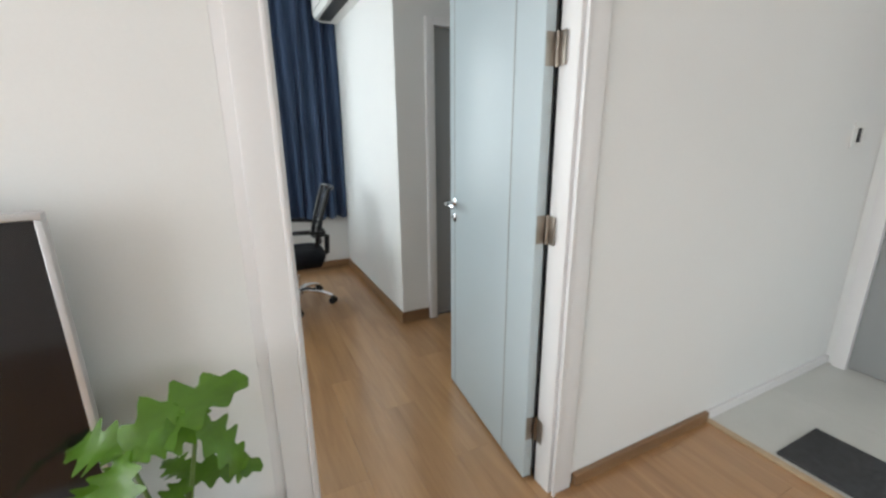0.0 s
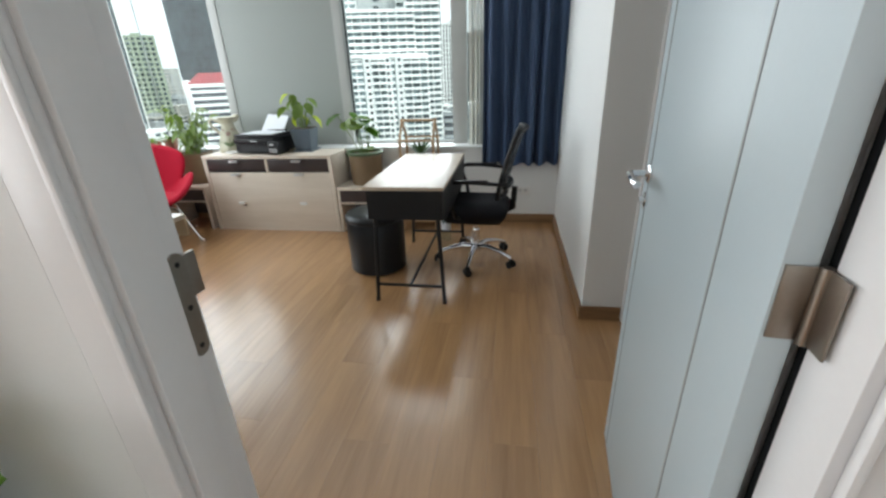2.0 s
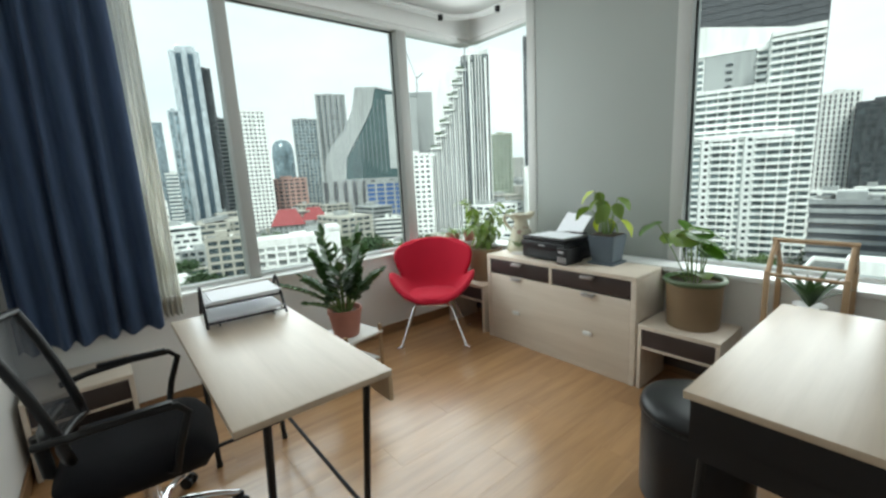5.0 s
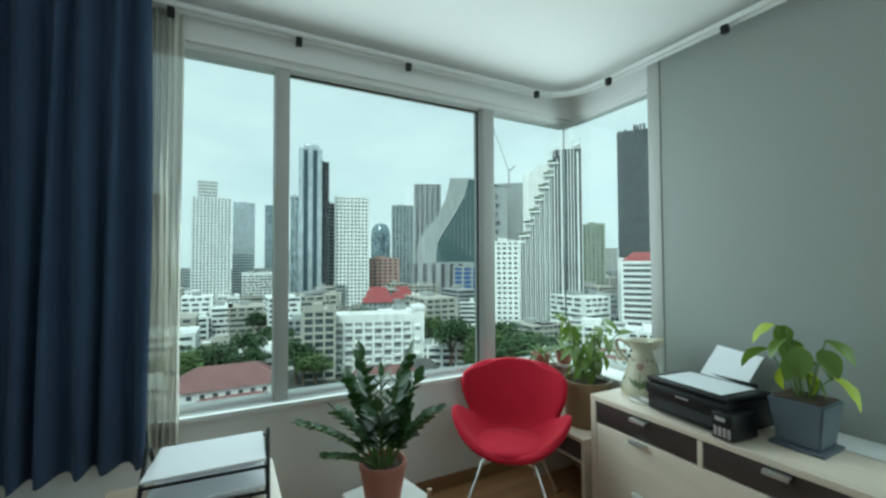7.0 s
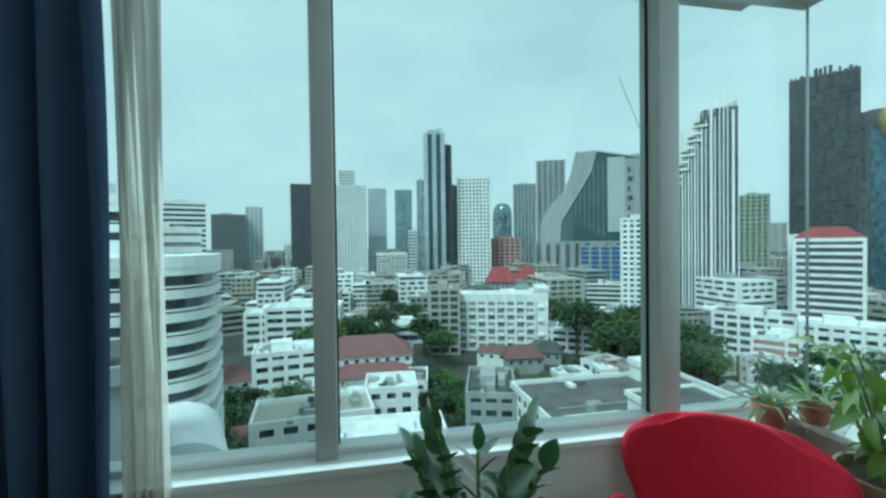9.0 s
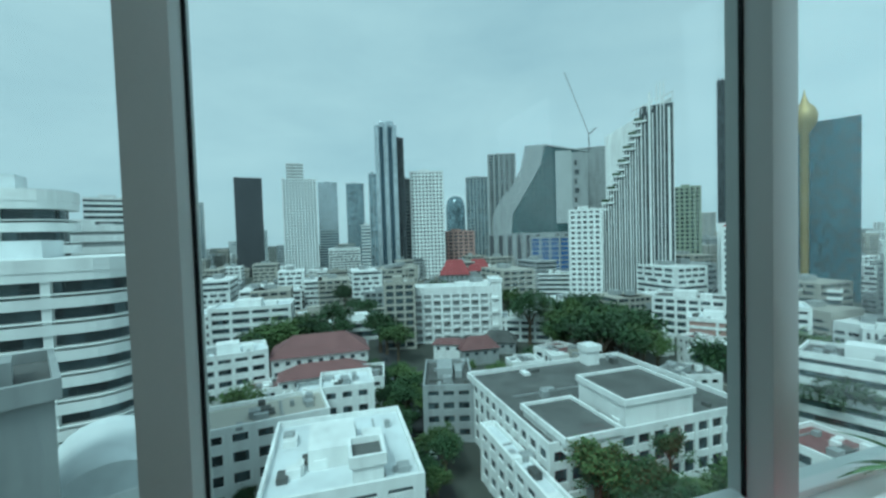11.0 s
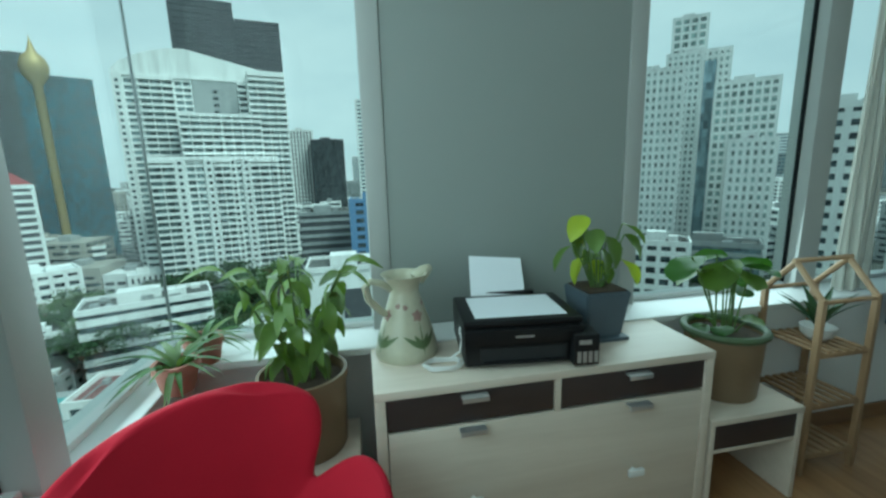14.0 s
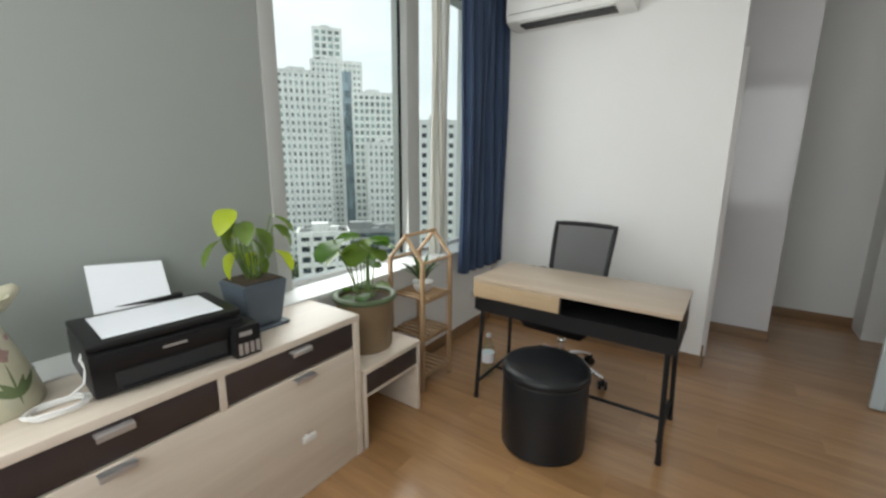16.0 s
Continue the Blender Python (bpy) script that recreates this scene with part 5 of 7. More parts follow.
def arrow_leaf(k):
    """A long lobed blade with two lobes at its back, in one mesh."""
    bm = bmesh.new()
    for turn, length, width in ((0, 0.225, 0.115), (125, 0.14, 0.08), (-125, 0.14, 0.08)):
        m = Matrix.Rotation(radians(turn), 3, "Z")
        rows_ = []
        for i in range(25):
            t = i / 24
            w = (0.42 + 0.58 * math.sin(math.pi * min(1, t * 1.15)) if t < 0.87 else 0.62 * math.sqrt(max(0, (1 - t) / 0.13))) * (1 + 0.36 * math.sin(t * 27 + turn + k))
            w = max(w, 0.03) * width / 2 * (1 if turn == 0 or t > 0.1 else 0.7)
            z = -(0.30 + 0.15 * k) * length * t * t * (1 if turn == 0 else 0.8)
            rows_.append([bm.verts.new(m @ Vector((length * t, s * w, 0)) + Vector((0, 0, z + 0.22 * abs(s) * w + 0.008 * s * math.sin(9 * t)))) for s in (-1, -0.5, 0, 0.5, 1)])
        for A, B in zip(rows_, rows_[1:]):
            for i in range(4):
                bm.faces.new((A[i], A[i + 1], B[i + 1], B[i]))
    return mesh_of("leaf", bm, M_LEAF_BRIGHT, True, 180)


lob = [arrow_leaf(0), arrow_leaf(1)]
# each leaf: where its stalk meets it, where it points, roll, size
for k, (at_, to_, roll_, size_) in enumerate((((-0.05, 0.0, 0.365), (0.150, 0.035, 0.080), 0.45, 0.97), ((0.062, 0.01, 0.372), (0.13, -0.02, -0.14), 0.35, 0.70), ((0.03, 0.03, 0.250), (0.15, 0.0, 0.0), 0.3, 0.60),
                                              ((-0.13, -0.03, 0.285), (-0.14, -0.02, -0.03), -0.3, 0.75), ((-0.04, -0.11, 0.21), (-0.04, -0.13, -0.04), 0.1, 0.65))):
    at_ = Vector(at_)
    stk = part("stem", tubem(stem_curve((0.15 * at_.x, 0.15 * at_.y, 0.11), at_, 0.0), [0.0055, 0.0052, 0.005, 0.0047, 0.0044, 0.0042, 0.004, 0.0036], 6), M_STEM, ph2)
    piece("leaf", lob[k % 2], stk, aim(at_, to_, roll_, size_))
solid("door_mat", boxm(2.045, 0.12, 0.0, 2.385, 0.735, 0.014, bevel=0.004), M_MAT, "charcoal door mat on the pale tiles", "mat", m=pose(0, 0, 0.004))

# ---- the city outside ----
GROUND = -52.0
M_CONC = mat("white_rendered_concrete", (0.78, 0.79, 0.775), 0.75, var=0.2, scale=0.35, fine=1.6, bump=0.0, stretch=(1, 1, 0.12), rnd=0.18)
M_CONC2 = mat("grey_concrete", (0.30, 0.315, 0.315), 0.8, var=0.28, scale=0.3, fine=1.5, bump=0.0, stretch=(1, 1, 0.15), rnd=0.25)
M_BEIGE = mat("beige_render", (0.40, 0.385, 0.34), 0.8, var=0.12, scale=0.1, fine=1.5, bump=0.0, rnd=0.2)
M_PINK = mat("faded_salmon_render", (0.42, 0.27, 0.24), 0.8, var=0.12, scale=0.1, fine=1.5, bump=0.0)
M_BLUEWALL = mat("blue_painted_concrete", (0.16, 0.27, 0.46), 0.7, var=0.1, scale=0.1, fine=1.5, bump=0.0)
M_GREENISH = mat("pale_green_cladding", (0.33, 0.38, 0.29), 0.6, var=0.1, scale=0.05, fine=1.0, bump=0.0)
M_GOLD = mat("gold_cladding", (0.44, 0.34, 0.14), 0.45, 0.3, var=0.1, scale=0.1, fine=1.0, bump=0.0)
M_DGLASS = mat("dark_facade_glass", (0.05, 0.066, 0.073), 0.25, 0.0, var=0.3, scale=0.15, fine=0.6, bump=0.0)
M_CONDO = mat("grey_green_balcony_glass", (0.20, 0.25, 0.26), 0.3, 0.1, var=0.3, scale=0.15, fine=0.6, bump=0.0)
M_NEGLASS = mat("pale_green_facade_glass", (0.30, 0.38, 0.365), 0.25, 0.1, var=0.25, scale=0.15, fine=0.6, bump=0.0)
M_SLGLASS = mat("navy_facade_glass", (0.055, 0.085, 0.11), 0.2, 0.3, var=0.2, scale=0.1, fine=0.5, bump=0.0)
M_BGLASS = mat("blue_grey_facade_glass", (0.20, 0.26, 0.29), 0.2, 0.4, var=0.25, scale=0.1, fine=0.5, bump=0.0)
M_LGLASS = mat("silver_facade_glass", (0.52, 0.57, 0.60), 0.2, 0.55, var=0.15, scale=0.06, fine=0.5, bump=0.0)
M_GREYPANEL = mat("light_grey_cladding", (0.46, 0.485, 0.485), 0.6, var=0.12, scale=0.06, fine=0.8, bump=0.0)
M_NIGHT = mat("near_black_facade", (0.045, 0.055, 0.06), 0.5, 0.0, var=0.35, scale=0.12, fine=0.7, bump=0.0)
M_SEAGLASS = mat("sea_green_facade_glass", (0.075, 0.125, 0.13), 0.3, 0.2, var=0.35, scale=0.05, fine=0.4, bump=0.0)
M_TEAL = mat("teal_facade_glass", (0.035, 0.085, 0.11), 0.45, 0.0, var=0.3, scale=0.1, fine=0.6, bump=0.0)
M_DARKWALL = mat("charcoal_cladding", (0.085, 0.09, 0.10), 0.6, var=0.2, scale=0.1, fine=1.0, bump=0.0)
M_ROOFGREY = mat("weathered_flat_roof", (0.095, 0.097, 0.094), 0.9, var=0.55, scale=0.18, fine=1.2, bump=0.0, rnd=0.2)
M_ROOFWHITE = mat("white_flat_roof", (0.66, 0.69, 0.70), 0.8, var=0.22, scale=0.2, fine=1.2, bump=0.0, rnd=0.15)
M_ROOFRED = mat("red_roof_tiles", (0.27, 0.055, 0.06), 0.7, var=0.2, scale=0.3, fine=3.0, bump=0.0)
M_ROOFMAROON = mat("maroon_roof_tiles", (0.17, 0.085, 0.085), 0.8, var=0.25, scale=0.3, fine=3.0, bump=0.0, rnd=0.3)
M_ROAD = mat("asphalt_road", (0.055, 0.056, 0.06), 0.9, var=0.2, scale=0.1, fine=1.0, bump=0.0)
M_GROUND = mat("city_ground", (0.065, 0.07, 0.06), 0.95, var=0.5, scale=0.03, fine=0.25, bump=0.0)
M_LAWN = mat("garden_grass", (0.07, 0.12, 0.035), 0.95, var=0.4, scale=0.2, fine=2.0, bump=0.0)
M_TREE = mat("tree_leaves", (0.030, 0.058, 0.022), 0.8, var=0.55, scale=0.35, fine=2.0, bump=0.0, rnd=0.5)
M_TREE2 = mat("lighter_tree_leaves", (0.062, 0.098, 0.03), 0.8, var=0.5, scale=0.35, fine=2.0, bump=0.0, rnd=0.5)
M_BARK = mat("tree_bark", (0.10, 0.075, 0.05), 0.9, var=0.3, scale=2, fine=9, bump=0.0)
M_POOL = mat("pool_water", (0.18, 0.46, 0.46), 0.1, var=0.15, scale=0.3, fine=2, bump=0.0)
M_CRANE = mat("grey_crane_steel", (0.30, 0.31, 0.32), 0.6, var=0.1, scale=0.3, fine=2, bump=0.0)
M_NETBLUE = mat("blue_site_netting", (0.05, 0.12, 0.32), 0.8, var=0.25, scale=0.2, fine=2, bump=0.0)


def pane_variety(m, low, high):
    """Panes of a facade differ: blinds, lit rooms, open windows."""
    n, l = m.node_tree.nodes, m.node_tree.links
    b = n["Principled BSDF"]
    src = b.inputs["Base Color"].links[0].from_socket
    co = n.new("ShaderNodeTexCoord")
    sn = n.new("ShaderNodeVectorMath")
    sn.operation = "SNAP"
    sn.inputs[1].default_value = (1.9, 1.9, 3.3)
    wn_ = n.new("ShaderNodeTexWhiteNoise")
    mr = n.new("ShaderNodeMapRange")
    mr.inputs["To Min"].default_value, mr.inputs["To Max"].default_value = low, high
    sc = n.new("ShaderNodeVectorMath")
    sc.operation = "SCALE"
    l.new(co.outputs["Object"], sn.inputs[0])
    l.new(sn.outputs[0], wn_.inputs["Vector"])
    l.new(wn_.outputs["Value"], mr.inputs["Value"])
    l.new(src, sc.inputs[0])
    l.new(mr.outputs[0], sc.inputs[3])
    l.new(sc.outputs[0], b.inputs["Base Color"])


for m_, lo_, hi_ in ((M_DGLASS, 0.4, 1.9), (M_CONDO, 0.5, 1.6), (M_NEGLASS, 0.5, 1.5), (M_BGLASS, 0.45, 1.6), (M_NIGHT, 0.5, 1.9), (M_TEAL, 0.4, 2.0), (M_LGLASS, 0.75, 1.15)):
    pane_variety(m_, lo_, hi_)
structure("ground", boxm(-3800, -3800, GROUND - 2, 3800, 3800, GROUND), M_GROUND, "grey-green city ground reaching the horizon", "ground")


def boxes_mesh(name, items, material):
    """Many plain boxes in one mesh."""
    v, f = [], []
    for x0, y0, z0, x1, y1, z1 in items:
        k = len(v)
        v += [(x0, y0, z0), (x1, y0, z0), (x1, y1, z0), (x0, y1, z0), (x0, y0, z1), (x1, y0, z1), (x1, y1, z1), (x0, y1, z1)]
        f += [(k, k + 3, k + 2, k + 1), (k + 4, k + 5, k + 6, k + 7), (k, k + 1, k + 5, k + 4), (k + 1, k + 2, k + 6, k + 5), (k + 2, k + 3, k + 7, k + 6), (k + 3, k, k + 4, k + 7)]
    me = bpy.data.meshes.new(name)
    me.from_pydata(v, [], f)
    me.update()
    me.materials.append(material)
    return me


def tower(name, label, x, y, w, d, top, yaw, wall=M_CONC, glass=M_DGLASS, storey=3.3, slab=1.3, bays=0, pier=0.9, near=False, roof=M_ROOFGREY, base=GROUND, plant=True, out=0.35, parapet=1.1, ribs=0):
    """A tall building: glass core, floor bands, piers, parapet and roof plant. Local -y faces the city window."""
    t = thing(name, label, "building", pose(x, y, base, 0, 0, yaw))
    h = top - base
    W, D = w / 2, d / 2
    piece("glazing", boxes_mesh("glazing", [(-W + out, -D + out, 0, W - out, D - out, h - 0.4)], glass), t, Matrix())
    n = max(2, int(h / storey))
    st = h / n
    if slab:
        if near:
            me = boxes_mesh("floor_band", [(-W, -D, 0, W, D, slab)], wall)
            for k in range(n):
                piece("floor_band", me, t, pose(0, 0, k * st))
        else:
            o = piece("floor_bands", boxes_mesh("floor_bands", [(-W, -D, k * st, W, D, k * st + slab) for k in range(n)], wall), t, Matrix())
            o["kind"] = "stuff"
    if bays:
        q = []
        for i in range(bays + 1):
            px = -W + 0.02 + (w - 0.04 - pier) * i / bays
            q.append((px, -D - 0.12, 0, px + pier, -D + out + 0.1, h - 0.2))
            q.append((px, D - out - 0.1, 0, px + pier, D + 0.12, h - 0.2))
        sb = max(1, round(bays * d / w))
        for i in range(sb + 1):
            py = -D + 0.02 + (d - 0.04 - pier) * i / sb
            q.append((-W - 0.12, py, 0, -W + out + 0.1, py + pier, h - 0.2))
            q.append((W - out - 0.1, py, 0, W + 0.12, py + pier, h - 0.2))
        if near:
            for b in q:
                cx, cy = (b[0] + b[3]) / 2, (b[1] + b[4]) / 2
                piece("pier", boxes_mesh("pier", [(b[0] - cx, b[1] - cy, 0, b[3] - cx, b[4] - cy, b[5])], wall), t, pose(cx, cy, 0))
        else:
            o = piece("piers", boxes_mesh("piers", q, wall), t, Matrix())
            o["kind"] = "stuff"
    piece("parapet", boxes_mesh("parapet", [(-W - 0.1, -D - 0.1, h - 0.5, W + 0.1, -D + 0.4, h + parapet), (-W - 0.1, D - 0.4, h - 0.5, W + 0.1, D + 0.1, h + parapet), (-W - 0.1, -D + 0.4, h - 0.5, -W + 0.4, D - 0.4, h + parapet), (W - 0.4, -D + 0.4, h - 0.5, W + 0.1, D - 0.4, h + parapet)], wall), t, Matrix())
    piece("roof", boxes_mesh("roof", [(-W + 0.4, -D + 0.4, h - 0.4, W - 0.4, D - 0.4, h + 0.1)], roof), t, Matrix())
    if plant:
        piece("roof_plant", boxes_mesh("roof_plant", [(-W * 0.45, -D * 0.4, h + 0.1, W * 0.2, D * 0.4, h + 3.2), (W * 0.3, -D * 0.3, h + 0.1, W * 0.6, D * 0.2, h + 2.0)], wall), t, Matrix())
    if near and glass is not wall and base == GROUND:
        r_ = random.Random(int(x * 7 + y * 13))
        for k in range(min(16, int(w * d / 38) + 3)):
            ux, uy, uz = r_.uniform(0.5, 1.5), r_.uniform(0.4, 1.2), r_.uniform(0.5, 1.7)
            piece("roof_unit", boxes_mesh("roof_unit", [(-ux, -uy, 0, ux, uy, uz)], r_.choice((M_CONC, M_CONC2, M_ROOFGREY, M_CONC2))), t, pose(r_.uniform(-W * 0.85, W * 0.85), r_.uniform(-D * 0.85, D * 0.85), h + 0.1, 0, 0, r_.choice((0, 90))))
        for k in range(2):
            piece("roof_pipe", boxes_mesh("roof_pipe", [(-0.12, -D * 0.8, 0, 0.12, D * 0.8, 0.25)], M_CONC2), t, pose(r_.uniform(-W * 0.7, W * 0.7), 0, h + 0.1))
    return t


# nearest blocks to the south-west
def curved_block(label, x, y, w, d, top, yaw, r, storey=3.2, base=GROUND, roof=M_ROOFWHITE):
    """White balcony bands with round ends over set-back glass."""
    t = thing("apartment_block", label, "building", pose(x, y, base, 0, 0, yaw))
    W, D, h = w / 2, d / 2, top - base

    def slab(name, grow, z0, z1, material):
        bm = bmesh.new()
        rr = r + grow
        ring = []
        for cx, cy, a0 in ((W - r, D - r, 0), (-W + r, D - r, 90), (-W + r, -D + r, 180), (W - r, -D + r, 270)):
            ring += [(cx + rr * math.cos(radians(a0 + 15 * k)), cy + rr * math.sin(radians(a0 + 15 * k))) for k in range(7)]
        lo_, hi_ = [[bm.verts.new((px, py, pz)) for px, py in ring] for pz in (z0, z1)]
        bm.faces.new(lo_[::-1])
        bm.faces.new(hi_)
        for k in range(len(ring)):
            j = (k + 1) % len(ring)
            bm.faces.new((lo_[k], lo_[j], hi_[j], hi_[k]))
        return mesh_of(name, bm, material, False)
    piece("glazing", slab("glazing", -1.3, 0, h - 0.5, M_DGLASS), t, Matrix())
    band, rail_ = slab("floor_band", 0, 0, 1.25, M_CONC), slab("hand_rail", 0.02, 0, 0.16, M_CONC)
    n = int(h / storey)
    for k in range(n):
        piece("floor_band", band, t, pose(0, 0, h - (k + 1) * storey + 1.6))
        piece("hand_rail", rail_, t, pose(0, 0, h - (k + 1) * storey + 3.15))
    q = max(2, int(w / 7))
    for k in range(1, q):
        for sy in (-1, 1):
            piece("pier", boxes_mesh("pier", [(-0.45, -0.5, 0, 0.45, 0.5, h)], M_CONC), t, pose(-W + w * k / q, sy * (D - 0.7), 0))
    piece("roof", slab("roof", 0.1, h - 0.5, h + 1.1, M_CONC), t, Matrix())
    piece("roof_plant", boxes_mesh("roof_plant", [(-W * 0.4, -D * 0.4, h + 1.1, W * 0.2, D * 0.4, h + 3.4)], roof), t, Matrix())


curved_block("white apartment block with curved balcony bands", -71, -34, 27, 20, -1.0, 100, 6)
curved_block("white set-back top of an apartment block", -77, -39, 15, 10, 8.5, 100, 4, base=-1.5)
tower("rough_wall_block", "old brown-grey block with bare side walls", -43, -25, 13, 13, -9.5, 118, M_CONC2, M_CONC2, 3.4, 0, 0, 0.5, True, M_ROOFGREY)
# low houses below
tower("flat_roof_house", "white house with a broad flat roof", -70, 5.5, 22, 24, -33.0, 88, M_CONC, M_DGLASS, 3.6, 2.6, 4, 1.6, True, M_ROOFWHITE)
tower("roof_hut", "white roof hut with a grey lid", -62, 8.6, 5, 6, -29.8, 88, M_CONC, M_CONC, 3.0, 0, 0, 0.5, True, M_ROOFGREY, base=-33, plant=False)
tower("terrace_house", "white terrace house with a planted roof", -97, -9, 25, 13, -35.5, 97, M_CONC, M_DGLASS, 3.4, 2.0, 5, 1.8, True, M_BEIGE, plant=False)
tower("flat_roof_house", "small white house with a flat roof", -110, 9, 13, 12, -35.4, 87, M_CONC, M_DGLASS, 3.4, 2.1, 3, 1.6, True, M_ROOFWHITE, plant=False)
tower("white_house", "white houses between the trees", -148, -24, 20, 14, -34, 100, M_CONC, M_DGLASS, 3.3, 1.9, 4, 1.2, True, M_ROOFWHITE)
tower("narrow_house", "grey shophouse beside the lane", -112, 37, 13, 22, -38, 73, M_CONC2, M_DGLASS, 3.4, 1.8, 3, 1.2, True, M_ROOFGREY)
tower("curved_roof_house", "white house under a curved pale roof", -56, -20, 10, 14, -24, 112, M_CONC, M_DGLASS, 3.4, 2.2, 3, 1.2, True, M_ROOFWHITE, plant=False)
barrel = thing("barrel_roof", "pale green barrel roof over a house", "roof", pose(-56, -20, -24, 0, 0, 112))
bm = bmesh.new()
lo = [[bm.verts.new((5.2 * math.cos(math.pi * k / 12) * -1, yy, 0.1 + 4.2 * math.sin(math.pi * k / 12))) for k in range(13)] for yy in (-7, 7)]
for k in range(12):
    bm.faces.new((lo[0][k], lo[0][k + 1], lo[1][k + 1], lo[1][k]))
bm.faces.new(lo[0])
bm.faces.new(lo[1][::-1])
part("shell", bm, M_ROOFWHITE, barrel)


def gabled(name, label, x, y, w, d, eave, ridge, yaw, roof, wall=M_CONC, floors=2):
    t = thing(name, label, "house", pose(x, y, GROUND, 0, 0, yaw))
    e, r = eave - GROUND, ridge - GROUND
    W, D = w / 2, d / 2
    piece("wall", boxes_mesh("wall", [(-W, -D, 0, W, D, e)], wall), t, Matrix())
    bm = bmesh.new()
    a = [bm.verts.new(p) for p in ((-W - 0.8, -D - 0.8, e), (W + 0.8, -D - 0.8, e), (W + 0.8, D + 0.8, e), (-W - 0.8, D + 0.8, e), (-W * 0.55, 0, r), (W * 0.55, 0, r))]
    for q in ((0, 1, 5, 4), (1, 2, 5), (2, 3, 4, 5), (3, 0, 4), (3, 2, 1, 0)):
        bm.faces.new([a[k] for k in q])
    part("roof", bm, roof, t, smooth=False)
    n = max(2, int(w / 3.2))
    me = boxes_mesh("window", [(-0.7, -0.08, 0, 0.7, 0.05, 1.3)], M_DGLASS)
    for f in range(floors):
        for k in range(n):
            piece("window", me, t, pose(-W + w * (k + 0.5) / n, -D, e - 2.4 - 3.2 * f))
    return t


gabled("long_house", "long white house under maroon roof tiles", -152, 3, 31, 16, -37, -31.5, 90, M_ROOFMAROON, M_CONC, 3)
gabled("long_house", "low wing with a maroon tiled roof", -138, 4, 27, 8, -41, -37.5, 92, M_ROOFMAROON, M_CONC, 2)

# hotel with dark flat roofs, white parapets and a garden
tower("hotel_block", "white hotel wing with dark sunken roof", -84, 64, 40, 48, -36.5, 0, M_CONC, M_DGLASS, 3.4, 1.4, 11, 0.9, True, M_ROOFGREY, plant=False, parapet=1.2)
tower("hotel_block", "white raised part of the hotel roof", -72, 65, 15, 17, -31.0, 0, M_CONC, M_CONC, 3.4, 0, 0, 0.9, True, M_ROOFGREY, plant=False, base=-37, parapet=0.7)
tower("hotel_block", "white sunken roof court of the hotel", -70, 48, 16, 12, -34.6, 0, M_CONC, M_CONC, 3.4, 0, 0, 0.9, True, M_ROOFGREY, plant=False, base=-37, parapet=0.7)
tower("roof_hut", "small white lift hut on the hotel roof", -101, 76, 4.5, 4.5, -32, 0, M_CONC, M_CONC, 3.0, 0, 0, 0.5, True, M_ROOFWHITE, base=-37, plant=False)
tower("hotel_annex", "low white annex with a garden on top", -50, 50, 22, 26, -43.5, 0, M_CONC, M_DGLASS, 3.4, 1.8, 7, 0.9, True, M_LAWN, plant=False)
tower("hotel_annex", "long white annex with a sloped rim", -66, 37, 36, 3.5, -40.5, 0, M_CONC, M_DGLASS, 3.4, 1.8, 9, 0.9, True, M_ROOFWHITE, plant=False)
structure("pool", boxm(-72, 92, GROUND + 7, -60, 100, GROUND + 7.4), M_POOL, "turquoise swimming pool behind the hotel", "pool")
structure("pool_deck", boxm(-80, 84, GROUND, -54, 104, GROUND + 7), M_CONC2, "raised pool deck behind the hotel", "deck")
structure("garden_lawn", boxm(-70, 36, GROUND, -30, 80, GROUND + 0.3), M_LAWN, "green garden below the hotel", "lawn")
structure("road", boxm(-210, -3.5, GROUND, 40, 3.5, GROUND + 0.15), M_ROAD, "narrow asphalt lane between the houses", "road").matrix_basis = pose(-100, 26, 0, 0, 0, -4)

# middle distance, west
hotel = tower("hotel_block", "white hotel with grey balconies and a sloped crown", -200, 70, 43, 15, -27.5, 72, M_CONC, M_CONC2, 3.4, 1.1, 9, 1.2, True, M_ROOFWHITE, plant=False, parapet=3.4)
for k in range(9):
    for f in range(6):
        if (k + f) % 2:
            piece("balcony", boxes_mesh("balcony", [(-1.5, -1.0, 0, 1.5, 0.2, 1.3)], M_CONC), hotel, pose(-19 + 4.75 * k, -7.6, 4.2 + 3.4 * f))
tower("hotel_wing", "white end tower of the hotel", -194, 89, 6, 16, -22, 72, M_CONC, M_CONC, 3.4, 0, 0, 1.0, True, M_ROOFWHITE, plant=False)
tower("beige_block", "beige block with dark square windows", -199, 41, 14.5, 14, -21, 78, M_BEIGE, M_DGLASS, 3.2, 1.1, 3, 1.0, True, M_ROOFGREY)
gabled("red_roof_hall", "hall under bright red roofs", -306, 106, 22, 22, -29, -18, 70, M_ROOFRED, M_CONC2)
gabled("red_roof_hall", "hall under bright red roofs", -316, 130, 18, 22, -28, -19, 70, M_ROOFRED, M_CONC2)
tower("long_block", "low grey block under the red roofs", -300, 117, 48, 14, -31, 70, M_CONC2, M_DGLASS, 3.5, 1.5, 0, 0.8)
slender = tower("slender_tower", "tall slender silver and dark glass tower", -397, 71, 20, 22, 104, 80, M_LGLASS, M_SLGLASS, 3.6, 0, 2, 3.9)
tower("slender_tower", "dark stepped flank of the slender tower", -401, 84, 9, 20, 94, 80, M_DARKWALL, M_NIGHT, 3.6, 0.7, 2, 0.8)
